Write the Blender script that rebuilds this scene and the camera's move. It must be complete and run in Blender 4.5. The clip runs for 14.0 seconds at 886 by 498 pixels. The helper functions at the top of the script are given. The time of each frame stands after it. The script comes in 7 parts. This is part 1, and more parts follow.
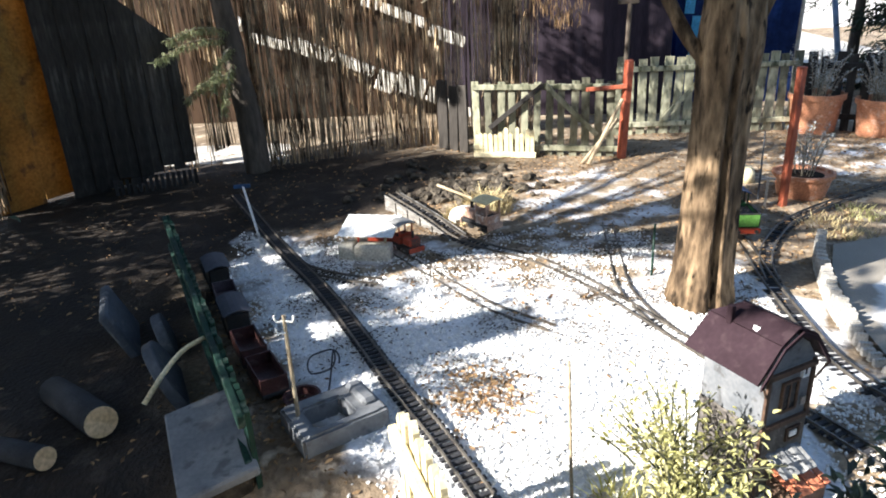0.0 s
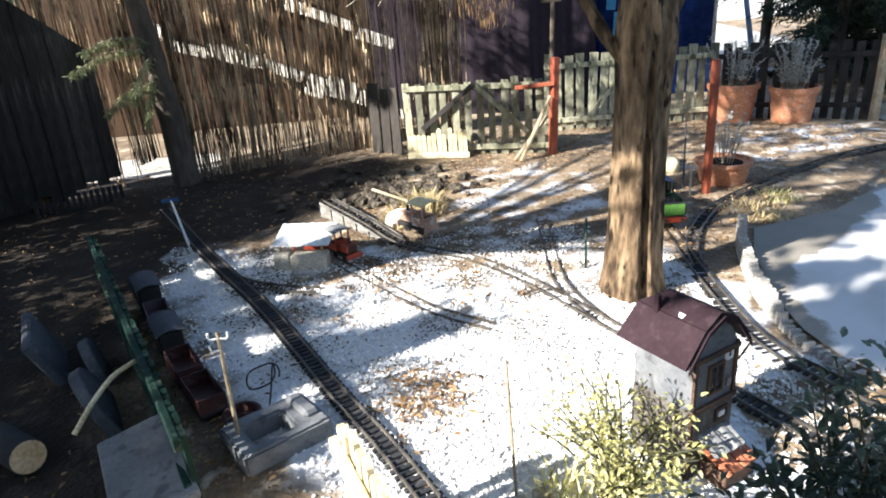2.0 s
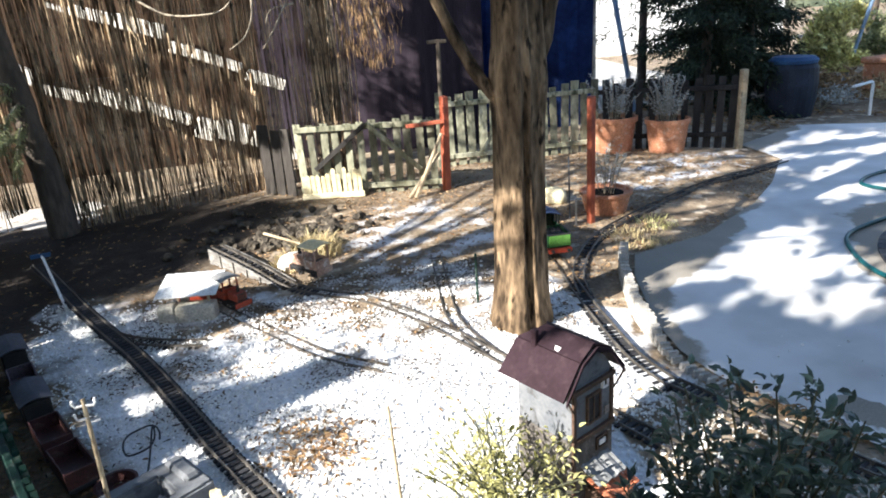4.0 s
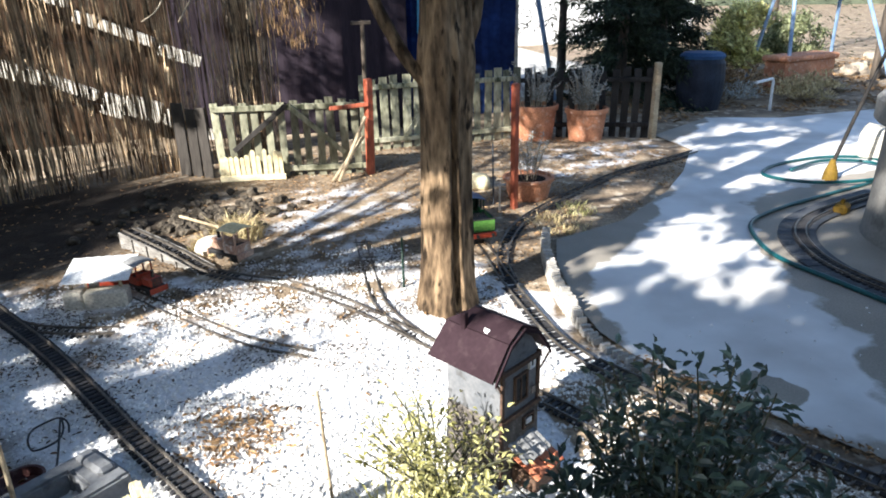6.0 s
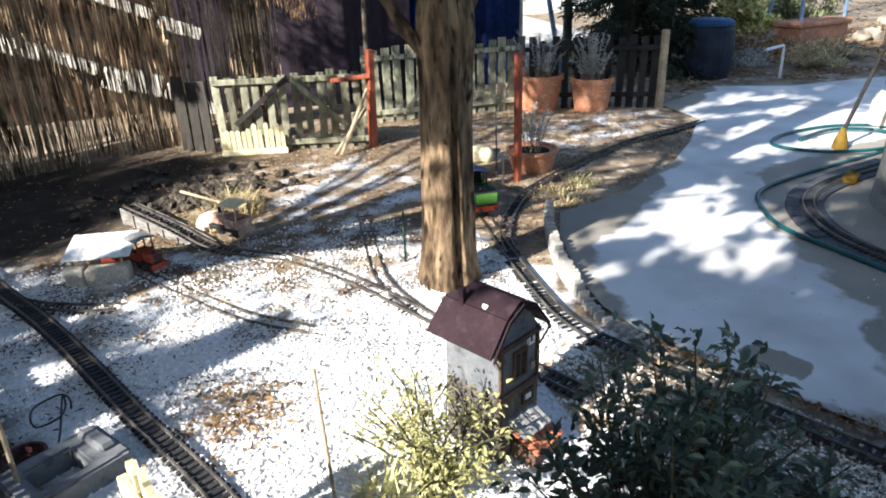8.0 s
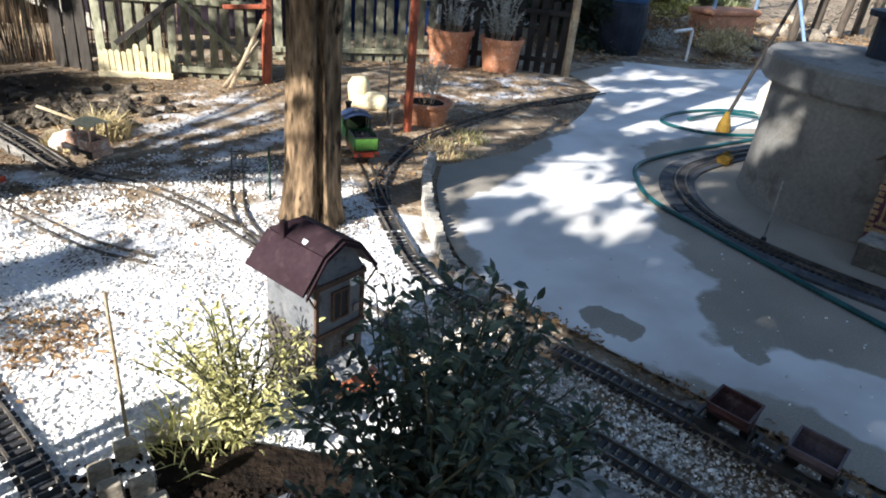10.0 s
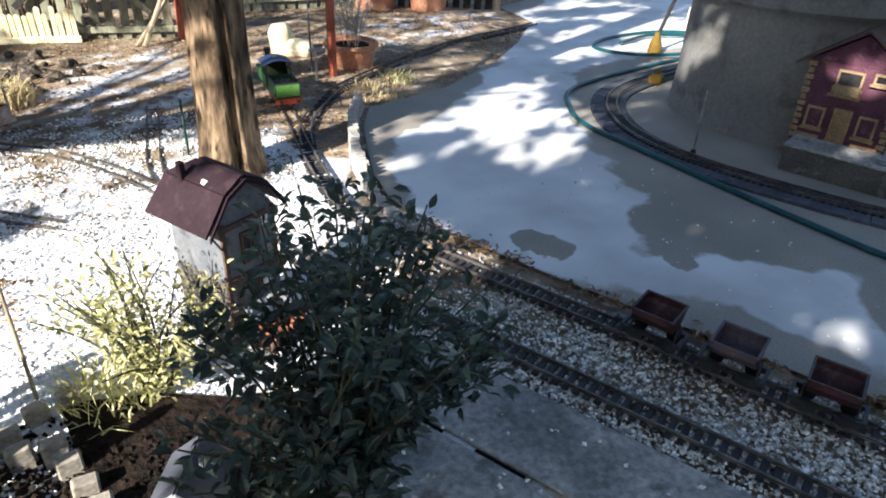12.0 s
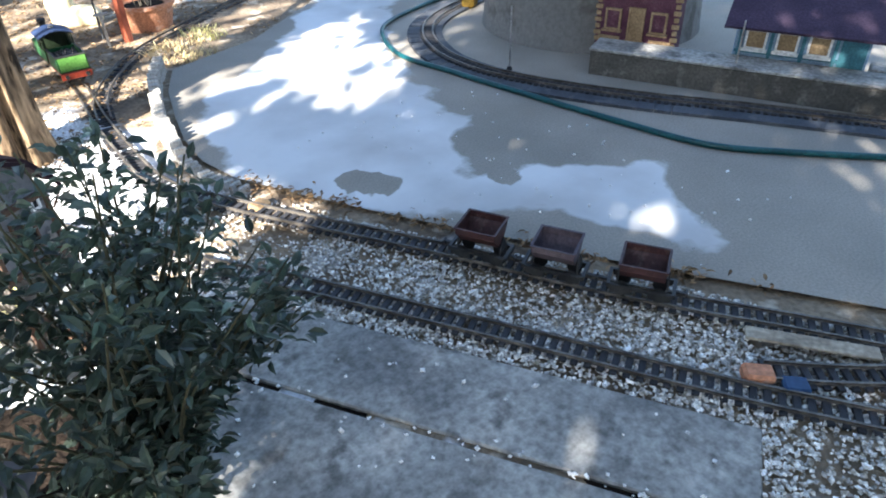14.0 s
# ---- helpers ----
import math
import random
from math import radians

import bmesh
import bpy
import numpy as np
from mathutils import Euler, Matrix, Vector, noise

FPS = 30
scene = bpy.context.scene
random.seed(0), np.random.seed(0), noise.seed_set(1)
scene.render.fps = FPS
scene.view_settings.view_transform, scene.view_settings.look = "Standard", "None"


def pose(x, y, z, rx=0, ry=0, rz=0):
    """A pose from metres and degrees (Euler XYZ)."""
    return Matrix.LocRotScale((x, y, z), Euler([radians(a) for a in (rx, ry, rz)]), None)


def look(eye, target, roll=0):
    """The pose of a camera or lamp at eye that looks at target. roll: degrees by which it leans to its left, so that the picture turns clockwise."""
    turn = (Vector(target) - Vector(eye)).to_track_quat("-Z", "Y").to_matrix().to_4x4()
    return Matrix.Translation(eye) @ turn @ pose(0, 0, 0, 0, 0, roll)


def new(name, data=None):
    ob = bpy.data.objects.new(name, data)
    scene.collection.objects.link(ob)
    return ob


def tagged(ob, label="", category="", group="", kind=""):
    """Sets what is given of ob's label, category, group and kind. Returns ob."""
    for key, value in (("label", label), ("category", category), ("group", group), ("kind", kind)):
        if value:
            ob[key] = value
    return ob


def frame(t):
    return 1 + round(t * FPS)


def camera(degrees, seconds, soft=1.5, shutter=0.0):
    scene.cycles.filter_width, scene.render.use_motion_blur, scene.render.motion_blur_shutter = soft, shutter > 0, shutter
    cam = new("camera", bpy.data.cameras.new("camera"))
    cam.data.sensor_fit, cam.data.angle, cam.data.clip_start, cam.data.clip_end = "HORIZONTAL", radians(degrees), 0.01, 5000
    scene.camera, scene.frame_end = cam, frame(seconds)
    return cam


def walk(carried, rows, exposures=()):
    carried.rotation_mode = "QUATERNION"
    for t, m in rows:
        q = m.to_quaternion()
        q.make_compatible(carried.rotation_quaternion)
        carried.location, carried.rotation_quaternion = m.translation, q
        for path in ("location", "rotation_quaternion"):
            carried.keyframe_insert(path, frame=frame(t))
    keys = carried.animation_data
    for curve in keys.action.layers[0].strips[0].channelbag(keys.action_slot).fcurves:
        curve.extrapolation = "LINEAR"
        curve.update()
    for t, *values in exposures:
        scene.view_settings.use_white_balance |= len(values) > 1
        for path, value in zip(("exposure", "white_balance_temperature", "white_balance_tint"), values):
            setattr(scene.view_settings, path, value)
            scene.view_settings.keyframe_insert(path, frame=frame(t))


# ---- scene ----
cam = camera(67.4, 14.0, soft=1.85)
EXPO, SUN, SKY = 1.45, 5.0, 0.10

PATH = [
    (0, (0.088, 0.033, 1.145), (-0.039, 1.887, 0.405), -2.9),
    (0.5, (0.079, 0.028, 1.147), (-0.078, 1.902, 0.466), -0.8),
    (1, (0.097, 0.032, 1.145), (0.015, 1.916, 0.48), -3.0),
    (1.5, (0.108, 0.032, 1.155), (0.15, 1.891, 0.418), -5.4),
    (2, (0.115, 0.034, 1.156), (0.158, 1.888, 0.407), -4.2),
    (2.5, (0.118, 0.031, 1.152), (0.188, 1.897, 0.436), -3.5),
    (3, (0.162, 0.044, 1.135), (0.281, 1.893, 0.382), -3.3),
    (3.5, (0.237, 0.062, 1.144), (0.436, 1.912, 0.411), -3.0),
    (4, (0.197, 0.036, 1.172), (0.516, 1.892, 0.5), -4.2),
    (6.3, (0.175, 0.046, 1.161), (0.724, 1.827, 0.435), -1.3),
    (6.5, (0.203, 0.045, 1.157), (0.73, 1.832, 0.429), -2.0),
    (7, (0.204, 0.043, 1.156), (0.726, 1.819, 0.399), -3.7),
    (7.2, (0.202, 0.046, 1.163), (0.7, 1.813, 0.369), -3.3),
    (9.3, (0.257, 0.075, 1.139), (0.921, 1.791, 0.355), 3.0),
    (9.5, (0.29, 0.059, 1.119), (0.992, 1.751, 0.317), 4.1),
    (10, (0.428, 0.02, 1.095), (1.148, 1.654, 0.194), 5.7),
    (10.5, (0.51, 0.004, 1.073), (1.215, 1.628, 0.142), 4.6),
    (11, (0.516, -0.015, 1.069), (1.264, 1.59, 0.139), 4.0),
    (11.5, (0.523, -0.019, 1.046), (1.307, 1.546, 0.078), 3.7),
    (12, (0.536, -0.02, 1.023), (1.34, 1.506, 0.01), 2.3),
    (12.5, (0.552, -0.025, 1.017), (1.39, 1.465, -0.022), 1.3),
    (13, (0.571, -0.04, 1.01), (1.49, 1.382, -0.055), -2.7),
    (13.5, (0.61, -0.056, 0.989), (1.617, 1.272, -0.118), -2.1),
    (14, (0.66, -0.076, 0.979), (1.727, 1.177, -0.157), -1.3),
]
walk(cam, [(t, look(eye, target, roll)) for t, eye, target, roll in PATH], exposures=[(0.0, EXPO + 0.25), (4.0, EXPO + 0.22), (6.5, EXPO + 0.10), (9.0, EXPO - 0.10), (10.5, EXPO - 0.17), (11.5, EXPO - 0.10), (12.5, EXPO + 0.22), (13.2, EXPO + 0.62), (14.0, EXPO + 1.15)])

# ---- light ----
SUN_TO = Vector((0.90, 0.45, -0.60)).normalized()   # the way the sunlight travels
elev = math.asin(-SUN_TO.z)
azim = math.atan2(-SUN_TO.x, -SUN_TO.y)             # clockwise from +y
world = bpy.data.worlds.new("sky")
scene.world = world
world.use_nodes = True
wn = world.node_tree.nodes
sky = wn.new("ShaderNodeTexSky")
sky.sky_type = "NISHITA"
sky.sun_disc = False
sky.sun_elevation, sky.sun_rotation = elev, azim
sky.air_density, sky.dust_density, sky.ozone_density = 1.0, 0.5, 1.6
wn["Background"].inputs[1].default_value = SKY
world.node_tree.links.new(sky.outputs[0], wn["Background"].inputs[0])
sun = new("sun", bpy.data.lights.new("sun", "SUN"))
sun.data.energy, sun.data.angle, sun.data.color = SUN, radians(0.6), (1.0, 0.965, 0.92)
sun.rotation_euler = SUN_TO.to_track_quat("-Z", "Y").to_euler()


# ---- materials ----
def mat(name, c1, c2, scale=8.0, rough=0.8, bump=0.3, fine=90.0, metal=0.0, dist=0.004, c3=None, island=0.0, obj=0.0, trans=0.0, fine_amt=0.5, stretch=(1, 1, 1), spec=0.4):
    """Two tones by coarse noise, a fine grain in value, optional third tone in spots, per-piece variation, and relief."""
    m = bpy.data.materials.new(name)
    m.use_nodes = True
    n, lk = m.node_tree.nodes, m.node_tree.links.new
    bs = n["Principled BSDF"]
    bs.inputs["Roughness"].default_value, bs.inputs["Metallic"].default_value = rough, metal
    bs.inputs["Specular IOR Level"].default_value = spec
    tc, mp = n.new("ShaderNodeTexCoord"), n.new("ShaderNodeMapping")
    mp.inputs["Scale"].default_value = stretch
    lk(tc.outputs["Object"], mp.inputs["Vector"])
    big, small = n.new("ShaderNodeTexNoise"), n.new("ShaderNodeTexNoise")
    big.inputs["Scale"].default_value, big.inputs["Detail"].default_value = scale, 5
    small.inputs["Scale"].default_value, small.inputs["Detail"].default_value = fine, 4
    for t in (big, small):
        lk(mp.outputs[0], t.inputs["Vector"])
    ramp = n.new("ShaderNodeMapRange")
    ramp.inputs["From Min"].default_value, ramp.inputs["From Max"].default_value = 0.36, 0.64
    lk(big.outputs["Fac"], ramp.inputs["Value"])
    mix = n.new("ShaderNodeMix")
    mix.data_type = "RGBA"
    mix.inputs["A"].default_value, mix.inputs["B"].default_value = (*c1, 1), (*c2, 1)
    lk(ramp.outputs[0], mix.inputs["Factor"])
    colour = mix.outputs["Result"]
    if c3:
        spots, sr, mx = n.new("ShaderNodeTexNoise"), n.new("ShaderNodeMapRange"), n.new("ShaderNodeMix")
        spots.inputs["Scale"].default_value, spots.inputs["Detail"].default_value = scale * 3.3, 6
        sr.inputs["From Min"].default_value, sr.inputs["From Max"].default_value = 0.56, 0.66
        lk(mp.outputs[0], spots.inputs["Vector"])
        lk(spots.outputs["Fac"], sr.inputs["Value"])
        mx.data_type = "RGBA"
        lk(sr.outputs[0], mx.inputs["Factor"])
        lk(colour, mx.inputs["A"])
        mx.inputs["B"].default_value = (*c3, 1)
        colour = mx.outputs["Result"]
    hs = n.new("ShaderNodeHueSaturation")
    gr = n.new("ShaderNodeMapRange")
    gr.inputs["From Min"].default_value, gr.inputs["From Max"].default_value = 0.3, 0.7
    gr.inputs["To Min"].default_value, gr.inputs["To Max"].default_value = 1 - fine_amt * 0.6, 1 + fine_amt * 0.5
    lk(small.outputs["Fac"], gr.inputs["Value"])
    value = gr.outputs[0]
    for kind, amount in (("g", island), ("o", obj)):
        if amount:
            src = n.new("ShaderNodeNewGeometry") if kind == "g" else n.new("ShaderNodeObjectInfo")
            rr, mul = n.new("ShaderNodeMapRange"), n.new("ShaderNodeMath")
            rr.inputs["To Min"].default_value, rr.inputs["To Max"].default_value = 1 - amount, 1 + amount
            lk(src.outputs["Random Per Island" if kind == "g" else "Random"], rr.inputs["Value"])
            mul.operation = "MULTIPLY"
            lk(value, mul.inputs[0])
            lk(rr.outputs[0], mul.inputs[1])
            value = mul.outputs[0]
    lk(value, hs.inputs["Value"])
    lk(colour, hs.inputs["Color"])
    lk(hs.outputs[0], bs.inputs["Base Color"])
    rm = n.new("ShaderNodeMapRange")
    rm.inputs["To Min"].default_value, rm.inputs["To Max"].default_value = max(0.05, rough - 0.18), min(1, rough + 0.15)
    lk(big.outputs["Fac"], rm.inputs["Value"])
    lk(rm.outputs[0], bs.inputs["Roughness"])
    if bump:
        bp = n.new("ShaderNodeBump")
        bp.inputs["Strength"].default_value, bp.inputs["Distance"].default_value = bump, dist
        lk(small.outputs["Fac"], bp.inputs["Height"])
        lk(bp.outputs[0], bs.inputs["Normal"])
    if trans:
        out = n["Material Output"]
        tr, add = n.new("ShaderNodeBsdfTranslucent"), n.new("ShaderNodeMixShader")
        lk(hs.outputs[0], tr.inputs["Color"])
        add.inputs[0].default_value = trans
        lk(bs.outputs[0], add.inputs[1])
        lk(tr.outputs[0], add.inputs[2])
        lk(add.outputs[0], out.inputs["Surface"])
    return m


M = {}
M["pebble"] = mat("white_pebble", (0.77, 0.75, 0.71), (0.88, 0.87, 0.84), 30, 0.75, 0.3, 200, island=0.12, dist=0.001)
M["pebble_mixed"] = mat("mixed_gravel", (0.30, 0.26, 0.20), (0.90, 0.88, 0.83), 60, 0.8, 0.3, 200, island=0.5, dist=0.001)
M["rock"] = mat("dark_rock", (0.040, 0.033, 0.026), (0.14, 0.118, 0.09), 12, 0.95, 1.0, 60, obj=0.45, dist=0.012, spec=0.1)
M["litter"] = mat("leaf_litter", (0.20, 0.115, 0.055), (0.38, 0.25, 0.13), 12, 0.85, 0.2, 120, island=0.5, trans=0.15)
M["concrete"] = None
# dark grey; on the left slabs it puts deep shade into the concrete colour
M["shade_grey"] = mat("shade_grey_stone", (0.05, 0.057, 0.068), (0.095, 0.103, 0.115), 6, 0.8, 0.3, 80, dist=0.002, c3=(0.12, 0.12, 0.12), fine_amt=0.25, spec=0.25)
M["slab"] = mat("slab_concrete", (0.20, 0.197, 0.185), (0.40, 0.388, 0.352), 4.5, 0.85, 0.5, 70, dist=0.003, c3=(0.17, 0.163, 0.148), fine_amt=0.6, spec=0.25)
M["cement"] = mat("cement_render", (0.165, 0.162, 0.152), (0.245, 0.238, 0.22), 2.2, 0.9, 0.25, 60, dist=0.002, fine_amt=0.25, c3=(0.135, 0.128, 0.116), spec=0.2)
M["trough"] = mat("trough_concrete", (0.14, 0.148, 0.158), (0.22, 0.226, 0.23), 7, 0.85, 0.3, 90, dist=0.002, fine_amt=0.2, c3=(0.11, 0.115, 0.12), spec=0.25)
M["grey_roof"] = mat("faded_grey_roof", (0.05, 0.055, 0.07), (0.10, 0.105, 0.12), 12, 0.7, 0.2, 80, dist=0.001, fine_amt=0.2, spec=0.25)
M["kerb"] = mat("kerb_stone", (0.36, 0.34, 0.30), (0.54, 0.51, 0.46), 12, 0.85, 0.5, 120, obj=0.15, dist=0.003)
M["bark"] = mat("tree_bark", (0.058, 0.039, 0.024), (0.27, 0.185, 0.11), 11, 0.95, 0.9, 46, dist=0.018, stretch=(1, 1, 0.30), c3=(0.024, 0.017, 0.011), fine_amt=1.0, spec=0.12)
M["conifer_bark"] = mat("conifer_bark", (0.05, 0.04, 0.03), (0.11, 0.085, 0.065), 9, 0.95, 0.9, 40, dist=0.01, stretch=(1, 1, 0.3))
M["twig"] = mat("dry_twig", (0.26, 0.21, 0.15), (0.42, 0.36, 0.27), 20, 0.9, 0.4, 90, obj=0.2)
M["green_twig"] = mat("green_twig", (0.04, 0.045, 0.025), (0.08, 0.08, 0.045), 20, 0.8, 0.3, 90, obj=0.2)
M["rock_and_sun"] = mat("pale_rock_and_sun", (0.62, 0.58, 0.50), (0.76, 0.72, 0.64), 2, 0.9, 0.3, 60)
M["leaf"] = mat("evergreen_leaf", (0.050, 0.085, 0.062), (0.115, 0.165, 0.120), 6, 0.36, 0.15, 80, island=0.5, obj=0.5, trans=0.34, spec=0.6)
M["leaf_light"] = mat("yellow_green_leaf", (0.24, 0.235, 0.07), (0.80, 0.74, 0.38), 16, 0.6, 0.15, 80, island=0.5, obj=0.5, trans=0.25)
M["needles"] = mat("conifer_needles", (0.16, 0.19, 0.09), (0.40, 0.42, 0.24), 8, 0.7, 0.2, 80, island=0.4, trans=0.4)
M["dark_needles"] = mat("dark_conifer_needles", (0.012, 0.022, 0.012), (0.03, 0.045, 0.022), 6, 0.8, 0.2, 60, island=0.5)
M["dry_grass"] = mat("dry_grass", (0.42, 0.33, 0.17), (0.60, 0.50, 0.28), 15, 0.9, 0.2, 90, island=0.35, trans=0.2)
M["grey_leaf"] = mat("grey_shrub_leaf", (0.34, 0.36, 0.34), (0.56, 0.58, 0.55), 12, 0.8, 0.2, 80, island=0.35, trans=0.2)
M["reed"] = mat("reed_cane", (0.12, 0.072, 0.040), (0.58, 0.43, 0.27), 9, 0.9, 0.3, 60, island=0.8, stretch=(1, 1, 0.5), c3=(0.05, 0.036, 0.026), spec=0.15)
M["yellow_board"] = mat("ochre_mat", (0.24, 0.13, 0.03), (0.36, 0.20, 0.055), 3, 0.85, 0.3, 60, c3=(0.15, 0.085, 0.035), spec=0.2, trans=0.35)
M["picket"] = mat("weathered_picket", (0.15, 0.15, 0.095), (0.44, 0.425, 0.31), 7, 0.9, 0.5, 60, obj=0.45, stretch=(1, 1, 0.3), c3=(0.055, 0.060, 0.035), spec=0.2)
M["dark_board"] = mat("dark_brown_boards", (0.045, 0.027, 0.017), (0.085, 0.052, 0.032), 6, 0.9, 0.3, 40, stretch=(4, 4, 0.3), spec=0.15)
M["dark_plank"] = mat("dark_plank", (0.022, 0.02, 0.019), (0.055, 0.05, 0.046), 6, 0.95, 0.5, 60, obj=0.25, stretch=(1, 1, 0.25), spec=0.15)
M["old_wood"] = mat("grey_brown_wood", (0.28, 0.21, 0.13), (0.45, 0.37, 0.25), 8, 0.85, 0.4, 70, obj=0.15)
M["red_post"] = mat("red_painted_wood", (0.30, 0.065, 0.03), (0.42, 0.11, 0.055), 9, 0.65, 0.4, 70, c3=(0.20, 0.055, 0.035), stretch=(1, 1, 0.3))
M["terracotta"] = mat("terracotta", (0.46, 0.19, 0.10), (0.58, 0.27, 0.15), 8, 0.85, 0.35, 100, c3=(0.62, 0.38, 0.27), obj=0.08)
M["soil"] = mat("dark_soil", (0.009, 0.0065, 0.005), (0.026, 0.018, 0.013), 18, 0.95, 1.0, 60, dist=0.012, spec=0.1)
M["rail"] = mat("weathered_rail", (0.065, 0.056, 0.047), (0.17, 0.15, 0.125), 16, 0.45, 0.2, 120, metal=0.4)
M["sleeper"] = mat("blue_black_sleeper", (0.024, 0.024, 0.027), (0.056, 0.055, 0.058), 14, 0.8, 0.5, 140, obj=0.3, dist=0.001)
M["wagon_red"] = mat("oxide_red_wagon", (0.045, 0.017, 0.017), (0.080, 0.030, 0.027), 12, 0.6, 0.3, 120, c3=(0.11, 0.065, 0.058), dist=0.001)
M["wagon_grey"] = mat("faded_grey_wagon", (0.085, 0.062, 0.072), (0.13, 0.10, 0.11), 12, 0.65, 0.3, 120, dist=0.001, spec=0.3)
M["black"] = mat("matt_black", (0.012, 0.012, 0.013), (0.03, 0.029, 0.028), 12, 0.55, 0.2, 120, dist=0.001)
M["steel"] = mat("worn_steel", (0.30, 0.29, 0.28), (0.45, 0.44, 0.42), 20, 0.45, 0.2, 150, metal=0.8, dist=0.001)
M["loco_green"] = mat("loco_green", (0.006, 0.045, 0.015), (0.014, 0.085, 0.025), 10, 0.45, 0.1, 140, dist=0.001)
M["lime"] = mat("lime_green", (0.06, 0.19, 0.03), (0.10, 0.25, 0.05), 10, 0.5, 0.1, 140, dist=0.001)
M["loco_red"] = mat("signal_red", (0.24, 0.03, 0.014), (0.34, 0.05, 0.022), 10, 0.5, 0.1, 140, dist=0.001, c3=(0.16, 0.05, 0.03))
M["cab_roof"] = mat("blue_black_roof", (0.018, 0.032, 0.075), (0.032, 0.055, 0.12), 8, 0.6, 0.1, 120, dist=0.001, spec=0.3)
M["olive_black"] = mat("olive_black_paint", (0.012, 0.022, 0.010), (0.028, 0.042, 0.018), 12, 0.6, 0.1, 120, dist=0.001, spec=0.3)
M["brass"] = mat("brass", (0.55, 0.38, 0.12), (0.65, 0.48, 0.2), 20, 0.3, 0.1, 100, metal=0.9)
M["maroon_roof"] = mat("maroon_roof", (0.026, 0.0145, 0.018), (0.036, 0.021, 0.026), 9, 0.9, 0.15, 90, c3=(0.045, 0.028, 0.032), dist=0.001, fine_amt=0.2, spec=0.12)
M["tower_wall"] = mat("pale_model_wall", (0.13, 0.138, 0.148), (0.21, 0.212, 0.215), 9, 0.85, 0.2, 90, dist=0.001, c3=(0.095, 0.095, 0.095), fine_amt=0.25, spec=0.2)
M["tower_stone"] = mat("tower_masonry", (0.085, 0.075, 0.066), (0.15, 0.135, 0.12), 26, 0.9, 0.5, 120, dist=0.002, c3=(0.20, 0.18, 0.16), fine_amt=0.35, spec=0.2)
M["tin_dull"] = mat("dull_grey_tin", (0.16, 0.165, 0.165), (0.28, 0.28, 0.275), 18, 0.7, 0.2, 120, dist=0.001, spec=0.2)
M["ramp_wood"] = mat("grey_ramp_wood", (0.15, 0.14, 0.125), (0.30, 0.285, 0.26), 12, 0.9, 0.5, 90, stretch=(1, 1, 4), c3=(0.08, 0.075, 0.068), dist=0.002, spec=0.2)
M["charcoal"] = mat("charcoal_reed_mat", (0.030, 0.026, 0.023), (0.065, 0.058, 0.050), 5, 0.95, 0.5, 60, obj=0.35, stretch=(1, 1, 0.2), c3=(0.10, 0.09, 0.08), spec=0.15)
M["salmon"] = mat("faded_salmon_paint", (0.34, 0.19, 0.13), (0.52, 0.36, 0.27), 14, 0.8, 0.3, 120, dist=0.001, c3=(0.62, 0.54, 0.46))
M["dark_litter"] = mat("dark_litter", (0.045, 0.032, 0.020), (0.12, 0.085, 0.05), 12, 0.9, 0.2, 120, island=0.5)
M["platform_face"] = mat("platform_face", (0.075, 0.070, 0.062), (0.125, 0.115, 0.10), 7, 0.9, 0.3, 90, dist=0.002, c3=(0.16, 0.15, 0.13), spec=0.2)
M["brown_trim"] = mat("brown_timber", (0.065, 0.038, 0.026), (0.12, 0.072, 0.048), 10, 0.75, 0.3, 120, dist=0.001, spec=0.25)
M["dark_glass"] = mat("dark_window", (0.02, 0.02, 0.022), (0.035, 0.034, 0.034), 8, 0.2, 0.0, 60)
M["white"] = mat("white_paint", (0.72, 0.72, 0.70), (0.82, 0.82, 0.80), 10, 0.6, 0.2, 120, dist=0.001)
M["roof_tile"] = mat("red_roof_tile", (0.42, 0.12, 0.06), (0.56, 0.20, 0.10), 14, 0.8, 0.3, 150, island=0.25, dist=0.001)
M["purple"] = mat("plum_house_wall", (0.085, 0.03, 0.05), (0.13, 0.055, 0.075), 9, 0.8, 0.3, 150, c3=(0.16, 0.08, 0.095), dist=0.001, spec=0.2)
M["tan"] = mat("tan_stone_trim", (0.25, 0.165, 0.09), (0.37, 0.26, 0.15), 10, 0.85, 0.3, 130, dist=0.001, spec=0.2)
M["station_blue"] = mat("station_blue", (0.19, 0.28, 0.38), (0.26, 0.37, 0.47), 9, 0.75, 0.2, 140, dist=0.001, spec=0.3)
M["teal"] = mat("teal_trim", (0.03, 0.13, 0.17), (0.05, 0.19, 0.23), 9, 0.6, 0.2, 140, dist=0.001)
M["plum_roof"] = mat("plum_roof", (0.045, 0.03, 0.05), (0.068, 0.046, 0.072), 9, 0.85, 0.2, 140, dist=0.001, spec=0.15)
M["hose"] = mat("green_hose", (0.0, 0.048, 0.056), (0.008, 0.085, 0.092), 9, 0.4, 0.15, 120, dist=0.001)
M["yellow"] = mat("yellow_plastic", (0.14, 0.085, 0.014), (0.20, 0.125, 0.022), 9, 0.75, 0.1, 120, spec=0.15)
M["green_paint"] = mat("dark_green_paint", (0.004, 0.022, 0.016), (0.010, 0.045, 0.030), 11, 0.7, 0.3, 120, obj=0.3, c3=(0.05, 0.075, 0.06), dist=0.001, spec=0.25)
M["cream"] = mat("cream_wood", (0.60, 0.50, 0.28), (0.74, 0.66, 0.44), 9, 0.75, 0.3, 110, obj=0.12)
